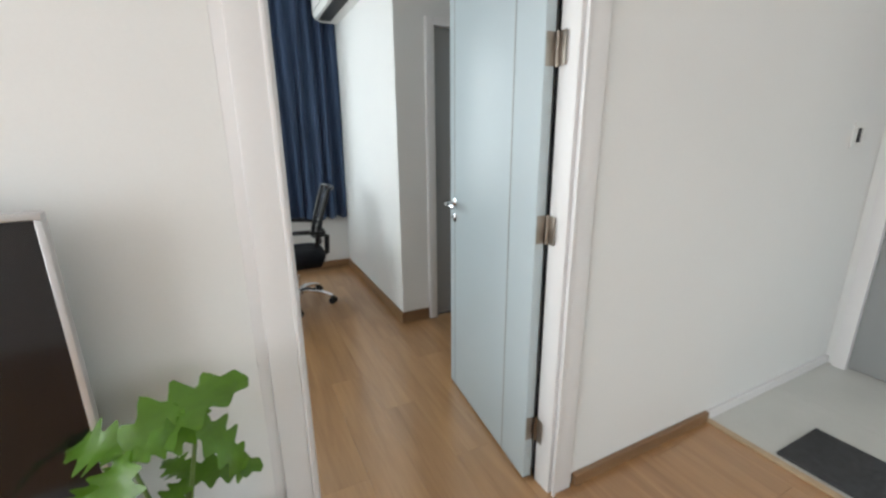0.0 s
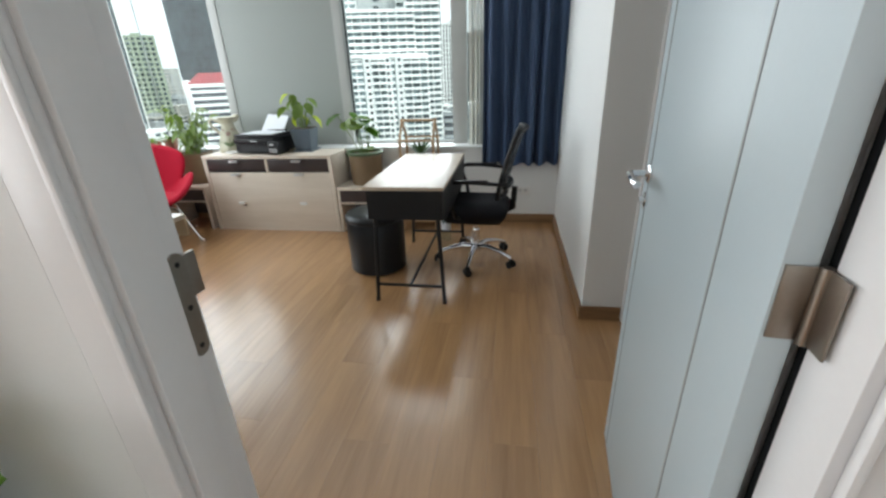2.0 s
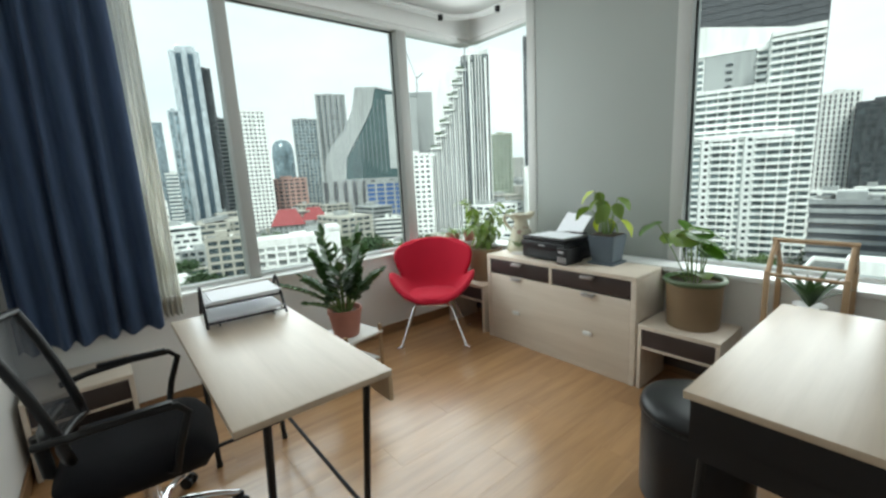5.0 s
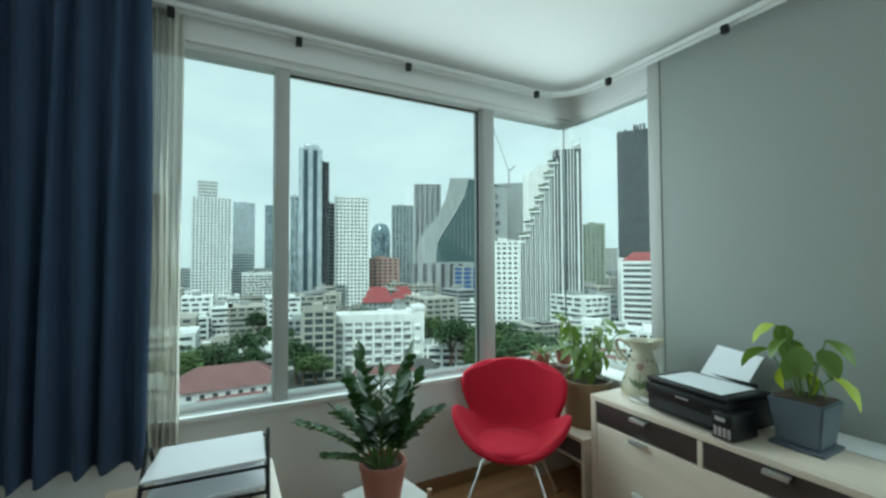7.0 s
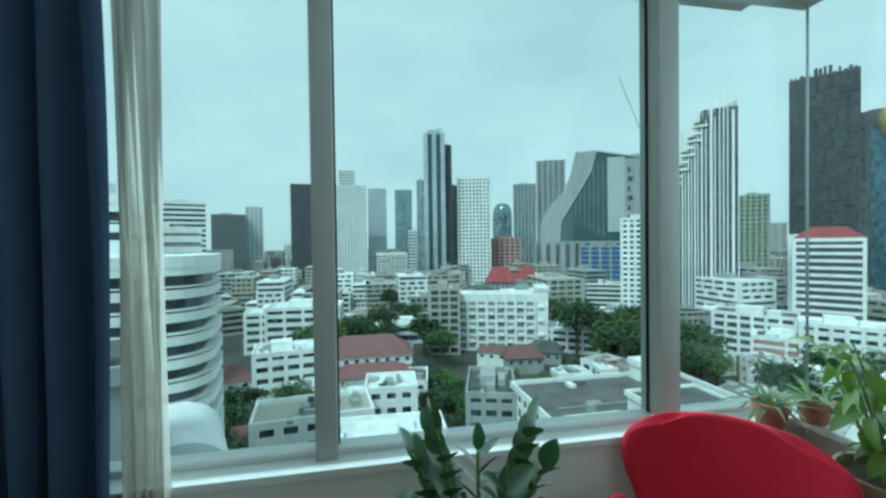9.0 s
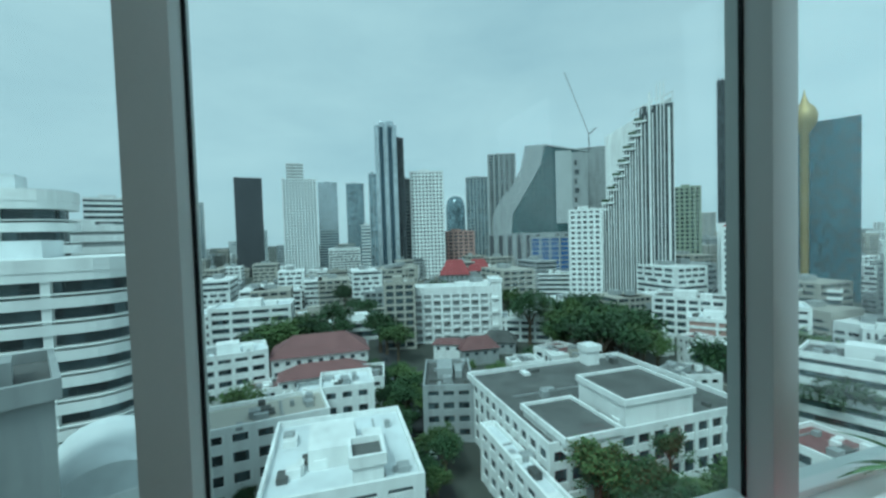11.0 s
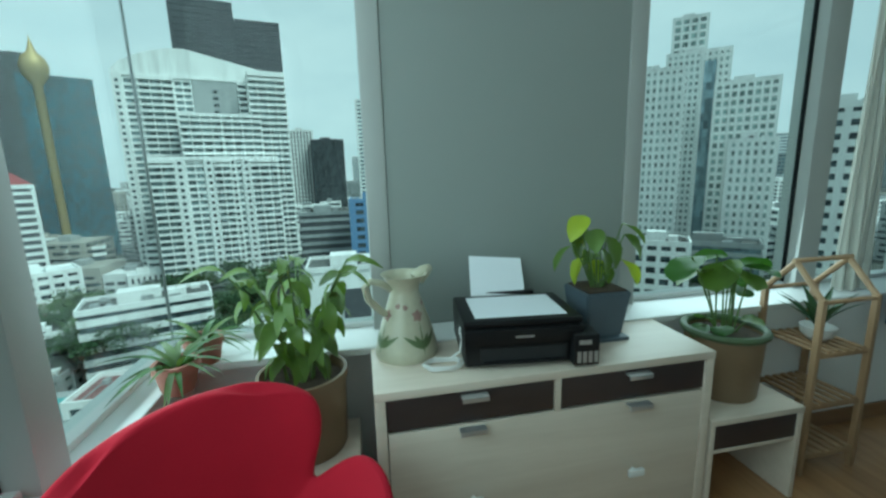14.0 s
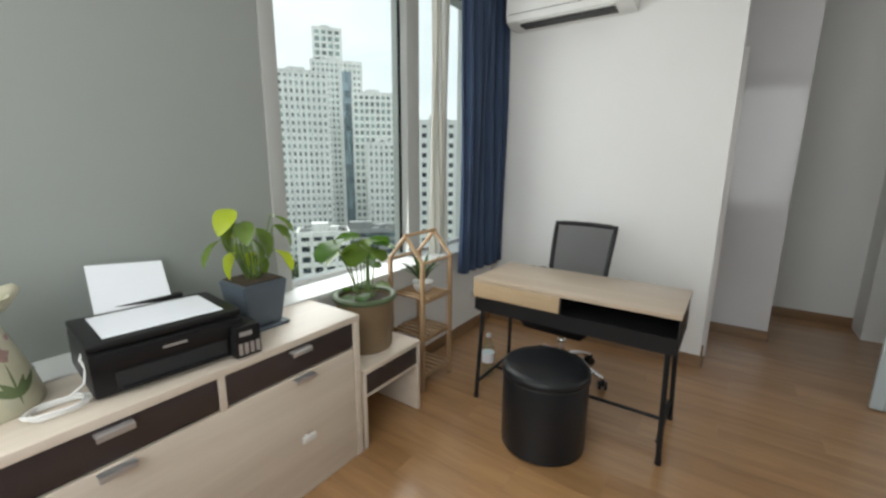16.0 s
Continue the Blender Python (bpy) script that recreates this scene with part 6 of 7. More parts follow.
tower("slender_tower", "narrow silver shoulder of the slender tower", -399, 58, 8, 18, 60, 80, M_LGLASS, M_BGLASS, 3.6, 0.5, 2, 0.8)
part("crown", boxm(-7, -8, 0, 7, 8, 8, bevel=2.5), M_LGLASS, slender, "rounded silver crown", at=pose(1, 0, 154.5))
tower("office_grid", "cream tower with a grid of windows", -407, 113, 33, 20, 64, 75, M_CONC, M_DGLASS, 3.6, 1.8, 9, 1.6)
tower("office_grid", "narrow grey tower beside the cream tower", -433, 97, 12, 16, 60, 77, M_CONC2, M_DGLASS, 3.6, 1.6, 0, 1.4)
tower("dark_tower", "far dark grey office tower", -695, -92, 38, 30, 95, 98, M_DARKWALL, M_DARKWALL, 4, 0.8, 5, 0.9, plant=False)
tower("grid_hotel", "far white hotel with a fine window grid", -602, -15, 44, 26, 82, 92, M_CONC, M_BGLASS, 3.8, 1.6, 11, 1.6, plant=False)
tower("grid_hotel", "white crown of the far hotel", -602, -20, 22, 18, 103, 92, M_CONC, M_CONC2, 4, 1.6, 0, 1.5, base=82, plant=False)
tower("far_tower", "pale glass tower far off", -802, 29, 34, 30, 103, 88, M_LGLASS, M_LGLASS, 4, 0.8, 4, 1.5)
tower("far_tower", "far blue-grey glass tower", -759, 75, 31, 28, 96, 84, M_LGLASS, M_BGLASS, 4, 0.8, 0, 1.5)
tower("white_block", "slim white block with striped floors", -459, 58, 13, 14, 14, 83, M_CONC, M_BGLASS, 3.4, 1.6, 0, 1.0)
tower("far_tower", "dark glass tower far off", -521, 214, 29, 26, 75, 68, M_CONC2, M_BGLASS, 4, 0.8, 6, 1.2)
tower("far_tower", "grey residential tower far off", -480, 232, 34, 26, 98, 64, M_CONC2, M_DGLASS, 3.6, 1.2, 5, 2.0)
tower("salmon_block", "salmon pink block behind the red roofs", -420, 150, 34, 18, 4, 70, M_PINK, M_DGLASS, 3.6, 1.8, 6, 2.0)
dome = solid("dome_tower", lathem([(14, 0), (14.5, 88), (14, 96), (12, 104), (8, 109), (0, 111)], 28), M_BGLASS, "far blue glass tower with a domed top", "building", m=pose(-588, 206, GROUND))
bm = bmesh.new()
fr_, bk_ = [], []
pr_ = [(-45, 0), (46, 0), (46, 138), (7.6, 148), (-11, 148), (-16, 125), (-25, 106), (-37, 92), (-44, 78), (-45, 68)]
for q, yy in ((fr_, -16), (bk_, 16)):
    q += [bm.verts.new((px, yy, pz)) for px, pz in pr_]
bm.faces.new(fr_)
bm.faces.new(bk_[::-1])
for k in range(len(pr_)):
    j = (k + 1) % len(pr_)
    bm.faces.new((fr_[j], fr_[k], bk_[k], bk_[j]))
slope = thing("sloped_tower", "glass office tower with a sweeping sloped side", "building", pose(-373, 220, GROUND, 0, 0, 60) @ Matrix.Diagonal((1, 1, 0.925, 1)))
part("glazing", bm, M_SEAGLASS, slope, smooth=False)
le_ = [(-45, 55), (-45, 68), (-44, 78), (-37, 92), (-25, 106), (-16, 125), (-11, 148.6)]
re_ = [(-27, 55), (-26, 66), (-25, 78), (-16, 94), (-4, 115), (3, 129), (7.6, 148.6)]
bm = bmesh.new()
A_ = [[bm.verts.new((px, yy, pz)) for px, pz in le_] for yy in (-17.2, -15.5)]
B_ = [[bm.verts.new((px, yy, pz)) for px, pz in re_] for yy in (-17.2, -15.5)]
for k in range(6):
    bm.faces.new((A_[0][k], B_[0][k], B_[0][k + 1], A_[0][k + 1]))
    bm.faces.new((B_[0][k], B_[1][k], B_[1][k + 1], B_[0][k + 1]))
    bm.faces.new((A_[1][k], A_[0][k], A_[0][k + 1], A_[1][k + 1]))
part("sweeping_front", bm, M_CONC2, slope, "pale sweeping band", smooth=False)
part("edge_rib", tubem([(px, -17.3, pz) for px, pz in re_] + [(46, -17.3, 138.5)], 0.6, 6), M_GREYPANEL, slope)
piece("floor_lines", boxes_mesh("floor_lines", [(-20 + max(0, k * 4 - 72) * 0.48, -16.3, k * 4, 17, -15.9, k * 4 + 0.5) for k in range(14, 36)], M_DARKWALL), slope, Matrix())["kind"] = "stuff"
piece("white_panel", boxes_mesh("white_panel", [(17, -16.6, 66, 32, -15, 141)], M_GREYPANEL), slope, Matrix())
piece("stone_flank", boxes_mesh("stone_flank", [(32, -16.9, 60, 46.3, 16.4, 138.5)], M_CONC2), slope, Matrix())
piece("window_lines", boxes_mesh("window_lines", [(-24 + 4.1 * k, -16.35, 58 + max(0, 10 - k) * 3.2, -23.6 + 4.1 * k, -15.9, 136 if k > 7 else 82 + 7 * k) for k in range(2, 10)], M_CONC2), slope, Matrix())["kind"] = "stuff"
for k in range(7):
    piece("vent", boxes_mesh("vent", [(34.5, -17.2, 68 + 9.5 * k, 38.5 if k % 2 else 36.5, -16.6, 73 + 9.5 * k)], M_NIGHT), slope, Matrix())
piece("podium", boxes_mesh("podium", [(-50, -18, 0, 50, 17, 57)], M_CONC2), slope, Matrix())
piece("podium_piers", boxes_mesh("podium_piers", [(-48 + 9 * k, -18.8, 0, -44 + 9 * k, -17.9, 55) for k in range(11)], M_DARKWALL), slope, Matrix())["kind"] = "stuff"
tower("unfinished_tower", "grey unfinished tower under a crane", -379, 284, 44, 30, 86, 53, M_CONC2, M_CONC2, 4, 1.6, 4, 2.0, plant=False)
crane = thing("tower_crane", "thin grey tower crane over the unfinished tower", "crane", pose(-368, 270, 86, 0, 0, 54))
part("mast", boxm(6, -0.7, 0, 7.4, 0.7, 16), M_CRANE, crane)
part("jib", tubem([(7, 0, 14), (-16, 0, 80)], 0.55, 4), M_CRANE, crane)
part("counter_jib", tubem([(7, 0, 14), (14, 0, 20)], 0.9, 4), M_CRANE, crane)
tower("site_block", "low block wrapped in blue netting", -325, 203, 34, 22, -4, 58, M_CONC2, M_NETBLUE, 4, 1.2, 4, 1.6)
tower("white_block", "low white block with striped floors", -283, 175, 31, 16, -31, 58, M_CONC, M_DGLASS, 3.2, 1.5, 0, 1.0)
tower("white_tower", "white residential tower with rows of windows", -231, 171, 20, 17, 14, 54, M_CONC, M_DGLASS, 3.2, 1.7, 5, 1.6, True)

# striped tower with stepped terraces
zb = thing("striped_tower", "black and white striped tower with stepped terraces", "building", pose(-219, 201.7, GROUND, 0, 0, 47))
r_ = random.Random(16)
STEPS = 7
for k in range(STEPS):
    e0, e1, lv, yf = -20 + 3.2 * k, -16.8 + 3.2 * k, 70 + 8.2 * k, -10 + 0.4 * k
    piece("glazing", boxes_mesh("glazing", [(e0, yf, 0, e1, 10, lv)], M_NIGHT), zb, Matrix())
    for x0, w0 in ((0.0, 0.75), (1.6, 0.55)):
        piece("fin", boxes_mesh("fin", [(0, -0.7, 0, w0, 0.3, lv)], M_CONC), zb, pose(e0 + x0, yf, 0))
    for f in range(2):
        piece("terrace", boxes_mesh("terrace", [(e0 - 0.6, yf - 1.6, lv - 4.1 * f, e1 + 3.4 * (1 - f) + 0.4, yf + 4, lv - 4.1 * f + 1.1)], M_CONC), zb, Matrix())
    piece("planter", boxes_mesh("planter", [(e0 - 0.2, yf - 1.2, lv + 1.1, e1 + 1.2, yf + 0.6, lv + 2.6)], M_TREE), zb, Matrix())
    piece("recess", boxes_mesh("recess", [(e1 - 0.2, yf + 0.6, lv, e1 + 3.4, yf + 1.2, lv + 7)], M_NIGHT), zb, Matrix())
piece("glazing", boxes_mesh("glazing", [(2.4, -7.2, 0, 20.5, 10, 129)], M_NIGHT), zb, Matrix())
x = 2.6
while x < 20:
    w0 = r_.choice((0.6, 0.9, 1.25))
    piece("fin", boxes_mesh("fin", [(0, -0.8, 0, w0, 0.3, 122 + 0.42 * x + r_.uniform(-3, 1))], M_CONC), zb, pose(x, -7.2, r_.choice((0, 0, 14))))
    x += w0 + r_.choice((0.9, 1.3, 1.7))
for k in range(8):
    piece("fin", boxes_mesh("fin", [(-0.3, -0.4, 0, 0.4, 0.4, 129)], M_CONC), zb, pose(20.6, -6.4 + 2.2 * k, 0))
bm = bmesh.new()
sl_ = [[bm.verts.new((px, py, pz)) for px, pz in ((-19, 60), (20.6, 60), (20.6, 136), (-19, 116))] for py in (6.0, 10.6)]
bm.faces.new(sl_[0])
bm.faces.new(sl_[1][::-1])
for k in range(4):
    j = (k + 1) % 4
    bm.faces.new((sl_[0][j], sl_[0][k], sl_[1][k], sl_[1][j]))
part("rear_slab", bm, M_CONC, zb, "pale slanted rear slab", smooth=False)
bm = bmesh.new()
for y0 in (-7.6, 5.2):
    tube(bm, [(-3, y0, 126.5), (20.8, y0, 135.5)], 0.5, 4)
for k in range(9):
    tube(bm, [(-2 + 2.8 * k, -7.6, 122 + 1.06 * k), (-2 + 2.8 * k, -7.6, 126.9 + 1.06 * k)], 0.3, 4)
part("crown_frame", bm, M_CONC, zb, "slanted white roof frame", smooth=False)

# north-west and north
tower("green_tower", "pale green residential tower", -290, 322, 21, 20, 36, 42, M_GREENISH, M_DGLASS, 3.6, 1.4, 5, 1.6)
tower("dark_tower", "dark glass tower with a ragged top", -239, 325, 36, 28, 112, 36, M_DARKWALL, M_NIGHT, 4, 0.8, 9, 0.5)
tower("dark_tower", "lower shoulder of the dark glass tower", -216, 339, 22, 24, 82, 33, M_DARKWALL, M_NIGHT, 4, 0.8, 4, 0.7)
ragged = thing("roof_frame", "dark stepped frames on top of a glass tower", "roof frame", pose(-239, 325, 113, 0, 0, 36))
r_ = random.Random(4)
for k in range(14):
    fx, fw = -17.5 + 2.5 * k, r_.uniform(0.5, 2.2)
    piece("frame", boxes_mesh("frame", [(fx, -13 + r_.uniform(0, 4), 0, fx + fw, 8, r_.uniform(1.2, 4.0) + (3 if 4 < k < 9 else 0))], M_DARKWALL), ragged, Matrix())
tower("balcony_block", "white block with dark balconies", -153, 211, 24, 16, 0, 36, M_CONC, M_DARKWALL, 3.2, 1.4, 1, 1.2, True)
tower("balcony_block", "plain white end of the balcony block", -167, 217, 13, 16, 2, 36, M_CONC, M_DGLASS, 3.2, 2.4, 2, 4.0, True, plant=False)
gabled("roof_house", "red tiled roof on top of the white block", -153, 211, 22, 13, 1.2, 6.3, 36, M_ROOFRED, M_CONC, 0)
tower("gold_tower", "dark glass tower edged in gold", -203, 349, 38, 30, 70, 30, M_TEAL, M_TEAL, 4, 0.6, 7, 0.7, plant=False)
spire = thing("gold_spire", "golden pointed crown of the dark tower", "spire", pose(-203, 349, 70, 0, 0, 30))
part("spire", lathem([(0, -122), (2.3, -122), (2.5, -6), (6.5, 0), (7.5, 6), (6, 11), (2.4, 15), (0.7, 21), (0, 25)], 12, (-9, -15)), M_GOLD, spire)
def condo_wing(label, x, y, w, d, top, yaw, bays):
    """A wing of the condominium; bays run across its front: balconies out or set back, white piers, blank walls."""
    t = thing("condominium", label, "building", pose(x, y, GROUND, 0, 0, yaw))
    h, W, D = top - GROUND, w / 2, d / 2
    piece("core", boxes_mesh("core", [(-W + 0.4, -D + 1.6, 0, W - 0.4, D, h - 0.3)], M_CONDO), t, Matrix())
    piece("roof", boxes_mesh("roof", [(-W, -D + 0.2, h - 0.3, W, D + 0.1, h + 1.2)], M_CONC), t, Matrix())
    n = int(h / 3.1)
    for x0, x1, kind in bays:
        if kind == "blank":
            piece("blank_wall", boxes_mesh("blank_wall", [(x0, -D + 0.5, 0, x1, -D + 1.8, h)], M_CONC2), t, Matrix())
            me = lathe_disc((x0 + x1) / 2, -D + 0.45)
            for k in range(4):
                piece("oval_window", me, t, pose(0, 0, h - 16 + 3.4 * k))
            continue
        if kind == "pier":
            piece("pier", boxes_mesh("pier", [(x0, -D - 0.2, 0, x1, -D + 1.8, h)], M_CONC), t, Matrix())
            me = boxes_mesh("window", [((x0 + x1) / 2 - 0.7, -D - 0.3, 0, (x0 + x1) / 2 + 0.7, -D - 0.1, 1.4)], M_DGLASS)
            for k in range(n):
                piece("window", me, t, pose(0, 0, k * 3.1 + 1.2))
            continue
        f = -D - 0.9 if kind == "out" else -D + 0.9
        me = boxes_mesh("balcony", [(x0, f, 0, x1, f + 0.25, 1.25), (x0, f + 0.25, 0, x1, -D + 1.7, 0.3), (x0, f + 0.25, 0.3, x0 + 0.2, -D + 1.7, 1.25), (x1 - 0.2, f + 0.25, 0.3, x1, -D + 1.7, 1.25)], M_CONC)
        for k in range(n + 1):
            piece("balcony", me, t, pose(0, 0, min(k * 3.1, h - 1.6)))
        q = (x1 - x0) / max(1, round((x1 - x0) / 4.5))
        for k in range(round((x1 - x0) / q) + 1):
            piece("post", boxes_mesh("post", [(-0.3, -D + 1.0, 0, 0.3, -D + 1.7, h)], M_CONC), t, pose(min(max(x0 + k * q, x0 + 0.3), x1 - 0.3), 0, 0))
    side = boxes_mesh("side_band", [(-W - 0.3, -D + 1.8, 0, -W + 0.5, D, 1.5), (W - 0.5, -D + 1.8, 0, W + 0.3, D, 1.5)], M_CONC)
    for k in range(n):
        piece("side_band", side, t, pose(0, 0, k * 3.1))
    return t


def lathe_disc(x, y):
    bm = bmesh.new()
    r = [bm.verts.new((x + 1.7 * math.cos(a), y, 0.85 * math.sin(a))) for a in [2 * math.pi * k / 16 for k in range(16)]]
    s_ = bmesh.ops.extrude_face_region(bm, geom=[bm.faces.new(r)])
    for v_ in s_["geom"]:
        if isinstance(v_, bmesh.types.BMVert):
            v_.co.y -= 0.12
    return mesh_of("oval_window", bm, M_NIGHT, False)


back_wing = condo_wing("tall back wing of the white condominium", -81.8, 254.9, 74, 16, 52, 16, ((-37, -33, "pier"), (-33, -27, "in"), (-27, -12, "out"), (-12, -4, "in"), (-4, 17, "blank"), (17, 37, "out")))
condo_wing("stepped middle wing of the white condominium", -69, 238, 36, 16, 31.5, 16, ((-18, 0, "out"), (0, 18, "out")))
condo_wing("front wing of the white condominium with balconies", -70, 226, 55, 14, 10.5, 16, ((-27.5, -17, "out"), (-17, -13, "pier"), (-13, -5, "in"), (-5, -1.5, "pier"), (-1.5, 6, "out"), (6, 8, "pier"), (8, 11, "in"), (11, 14.5, "pier"), (14.5, 27.5, "out")))
condo_wing("tall flank of the white condominium", -49, 251, 18, 20, 54, 16, ((-9, 9, "out"),))
bm = bmesh.new()
lo = []
for yy in (-7, 7):
    lo.append([bm.verts.new((-30 + 60 * k / 20, yy, 1.5 + (11.5 * math.sin(math.pi * min(1, k / 18)) ** 0.7 if k < 9 else 11.5 - 0.75 * (k - 9) - (3 if k == 20 else 0)))) for k in range(21)] + [bm.verts.new((30, yy, -1)), bm.verts.new((-30, yy, -1))])
for k in range(23):
    j = (k + 1) % 23
    bm.faces.new((lo[0][k], lo[0][j], lo[1][j], lo[1][k]))
bm.faces.new(lo[0][::-1])
bm.faces.new(lo[1])
part("crown", bm, M_CONC, back_wing, "white curved crown", smooth=False, at=pose(-2, 0, 105.2) @ Matrix.Diagonal((1.16, 1, 1, 1)))
tower("podium", "grey podium under the white condominium", -70, 222, 70, 30, -45, 16, M_CONC2, M_DGLASS, 3.4, 2.2, 0, 1.0, True, plant=False)
tower("dark_tower", "dark unfinished tower behind the condominium", -102, 338, 38, 24, 118, 16, M_DARKWALL, M_DARKWALL, 4, 1.0, 6, 0.8, plant=False)
tower("dark_tower", "lower dark tower behind the condominium", -69, 346, 30, 24, 108, 12, M_DARKWALL, M_DARKWALL, 4, 1.0, 5, 0.8, plant=False)
rag = thing("scaffold", "ragged white scaffold on the dark tower", "scaffold", pose(-102, 338, 119, 0, 0, 16))
for k in range(13):
    piece("pole", boxes_mesh("pole", [(-0.25, -0.25, 0, 0.25, 0.25, 5 + 2 * math.sin(k))], M_CONC), rag, pose(-18 + 3 * k, -11, 0))
tower("ribbed_tower", "white ribbed tower with a frame on top", -51, 400, 20, 20, 40, 7, M_CONC, M_DGLASS, 3.6, 0.8, 7, 1.6)
tower("dark_tower", "dark glass tower in the distance", -28, 392, 27, 20, 31, 4, M_DARKWALL, M_NIGHT, 4, 0.6, 5, 0.5)
tower("slim_tower", "slim white residential tower", 11, 383, 25, 18, 63, -2, M_CONC, M_BGLASS, 3.2, 1.7, 5, 1.5)
tower("slim_tower", "dark flank behind the slim tower", 29, 402, 9, 16, 51, -4, M_DARKWALL, M_NIGHT, 4, 0.8, 0, 0.6)
tower("slim_tower", "low white annex of the slim tower", 28, 362, 12, 14, 14, -5, M_CONC, M_BGLASS, 3.2, 1.7, 3, 1.0)
tower("blue_block", "blue painted block with dark balconies", 3, 175, 19, 14, -9, -2, M_BLUEWALL, M_DGLASS, 3.3, 1.5, 3, 2.4, True)
tower("car_park", "grey car park with open decks", -18, 198, 23, 20, -15, 4, M_CONC2, M_DARKWALL, 3.2, 1.4, 0, 1.0, True)
tower("white_hall", "white windowless hall with roof machines", -7, 134, 25, 18, -26, 2, M_CONC, M_CONC, 4, 0, 0, 1.0, True)
solid("hall_sign", boxm(-4, -0.3, 0, 4, 0, 9), M_DARKWALL, "dark picture panel on the white hall", "sign", m=pose(-5, 124.8, -41, 0, 0, 2))
tower("low_block", "low white block by the trees", -100, 132, 26, 16, -40, 28, M_CONC, M_DGLASS, 3.4, 1.7, 5, 1.0, True, M_ROOFGREY)
tower("low_block", "low block with a brown front", -135, 166, 22, 16, -38, 39, M_CONC, M_PINK, 3.4, 1.2, 2, 1.0, True, M_ROOFWHITE)
tower("long_white_block", "long white block with strip windows", -62, 128, 30, 14, -31, 22, M_CONC, M_DGLASS, 3.4, 1.8, 0, 1.0, True, M_ROOFGREY)
# north-east, through the second window
tower("white_tower", "white tower with a grid of windows", 113, 154, 22, 18, 36, -39, M_CONC, M_NEGLASS, 3.0, 1.5, 10, 1.15, True)
tall = tower("white_tower", "taller white tower with a dark glass strip", 154, 178, 25, 20, 50, -40, M_CONC, M_NEGLASS, 3.0, 1.5, 11, 1.1, True)
piece("glass_strip", boxes_mesh("glass_strip", [(2.5, -10.9, 0, 7.0, -9.5, 98)], M_BGLASS), tall, Matrix())
piece("white_strip", boxes_mesh("white_strip", [(7.05, -11.4, 0, 8.2, -9.5, 101), (1.3, -11.4, 0, 2.45, -9.5, 101)], M_CONC), tall, Matrix())
tower("white_tower", "pointed top of the taller white tower", 161, 192, 15, 14, 70, -40, M_CONC, M_NEGLASS, 3.4, 1.2, 4, 1.2)
tower("white_tower", "stepped white tower with balconies", 146, 143, 20, 18, 31, -48, M_CONC, M_NEGLASS, 3.0, 1.3, 8, 0.9, True)
tower("white_tower", "lower step of the white tower", 135, 128, 14, 14, 9, -49, M_CONC, M_NEGLASS, 3.0, 1.4, 6, 1.2, True)
tower("white_tower", "white tower beyond the curtain", 124, 92, 14, 14, 15, -54, M_CONC, M_DGLASS, 3.2, 1.8, 4, 1.5, True)
tower("low_block", "low white block with dark windows", 86, 111, 16, 12, -21, -39, M_CONC, M_DGLASS, 3.2, 1.6, 4, 1.2, True)
tower("low_block", "green-glass low block between the towers", 112, 118, 26, 12, -24, -44, M_CONC2, M_BGLASS, 3.4, 1.4, 0, 1.2, True)
# far south-west
tower("far_tower", "far brown-grey office block", -672, -197, 46, 30, 46, 106, M_CONC2, M_DARKWALL, 4, 1.0, 0, 1.0)
tower("far_tower", "far pale residential tower", -701, -168, 26, 24, 60, 104, M_CONC, M_BGLASS, 3.6, 1.4, 4, 1.2)
tower("far_tower", "far round-topped dark tower", -519, -302, 42, 30, 64, 120, M_CONC2, M_DARKWALL, 4, 0.8, 6, 1.0)
tower("far_tower", "dark low block far off", -359, -219, 34, 24, 19, 122, M_DARKWALL, M_BGLASS, 4, 1.0, 0, 1.0)
tower("white_tower", "white tower with a dark centre strip", -195, -103, 16, 14, 12, 118, M_CONC, M_DARKWALL, 3.4, 0.8, 2, 3.0)
tower("white_tower", "white tower with grey-green floor bands", -328, -125, 28, 22, 31, 111, M_CONC, M_DGLASS, 3.6, 1.8, 0, 1.2)
tower("white_block", "white block behind the apartments", -150, -62, 22, 16, 6, 112, M_CONC, M_CONC2, 3.4, 2.0, 0, 1.2)

# skyline filler far off and small houses near the ground
rng = random.Random(5)
for k in range(54):
    a = radians(-62 + 190 * (k + rng.uniform(-0.4, 0.4)) / 54)
    D = rng.uniform(560, 1250)
    tw = rng.uniform(18, 40)
    tower("far_tower", "hazy distant tower on the skyline", -D * math.sin(a), D * math.cos(a), tw, tw * 0.8, rng.uniform(-18, 46), math.degrees(a), rng.choice((M_CONC, M_CONC2, M_CONC, M_BEIGE)), rng.choice((M_BGLASS, M_LGLASS, M_DGLASS)), 3.8, 1.6, rng.choice((0, 0, 5)), 1.4, plant=False)
for k in range(64):
    a = radians(-50 + 165 * (k + rng.uniform(-0.4, 0.4)) / 64)
    D = rng.uniform(210, 460)
    tw = rng.uniform(14, 34)
    tower("low_block", "low city block among the trees", -D * math.sin(a), D * math.cos(a), tw, tw * 0.6, GROUND + rng.uniform(7, 24), math.degrees(a) + rng.uniform(-12, 12), rng.choice((M_CONC, M_CONC, M_CONC2, M_BEIGE)), M_DGLASS, 3.4, rng.choice((1.5, 1.9)), rng.choice((0, 4, 6)), 1.2, roof=rng.choice((M_ROOFGREY, M_ROOFWHITE, M_ROOFWHITE)))
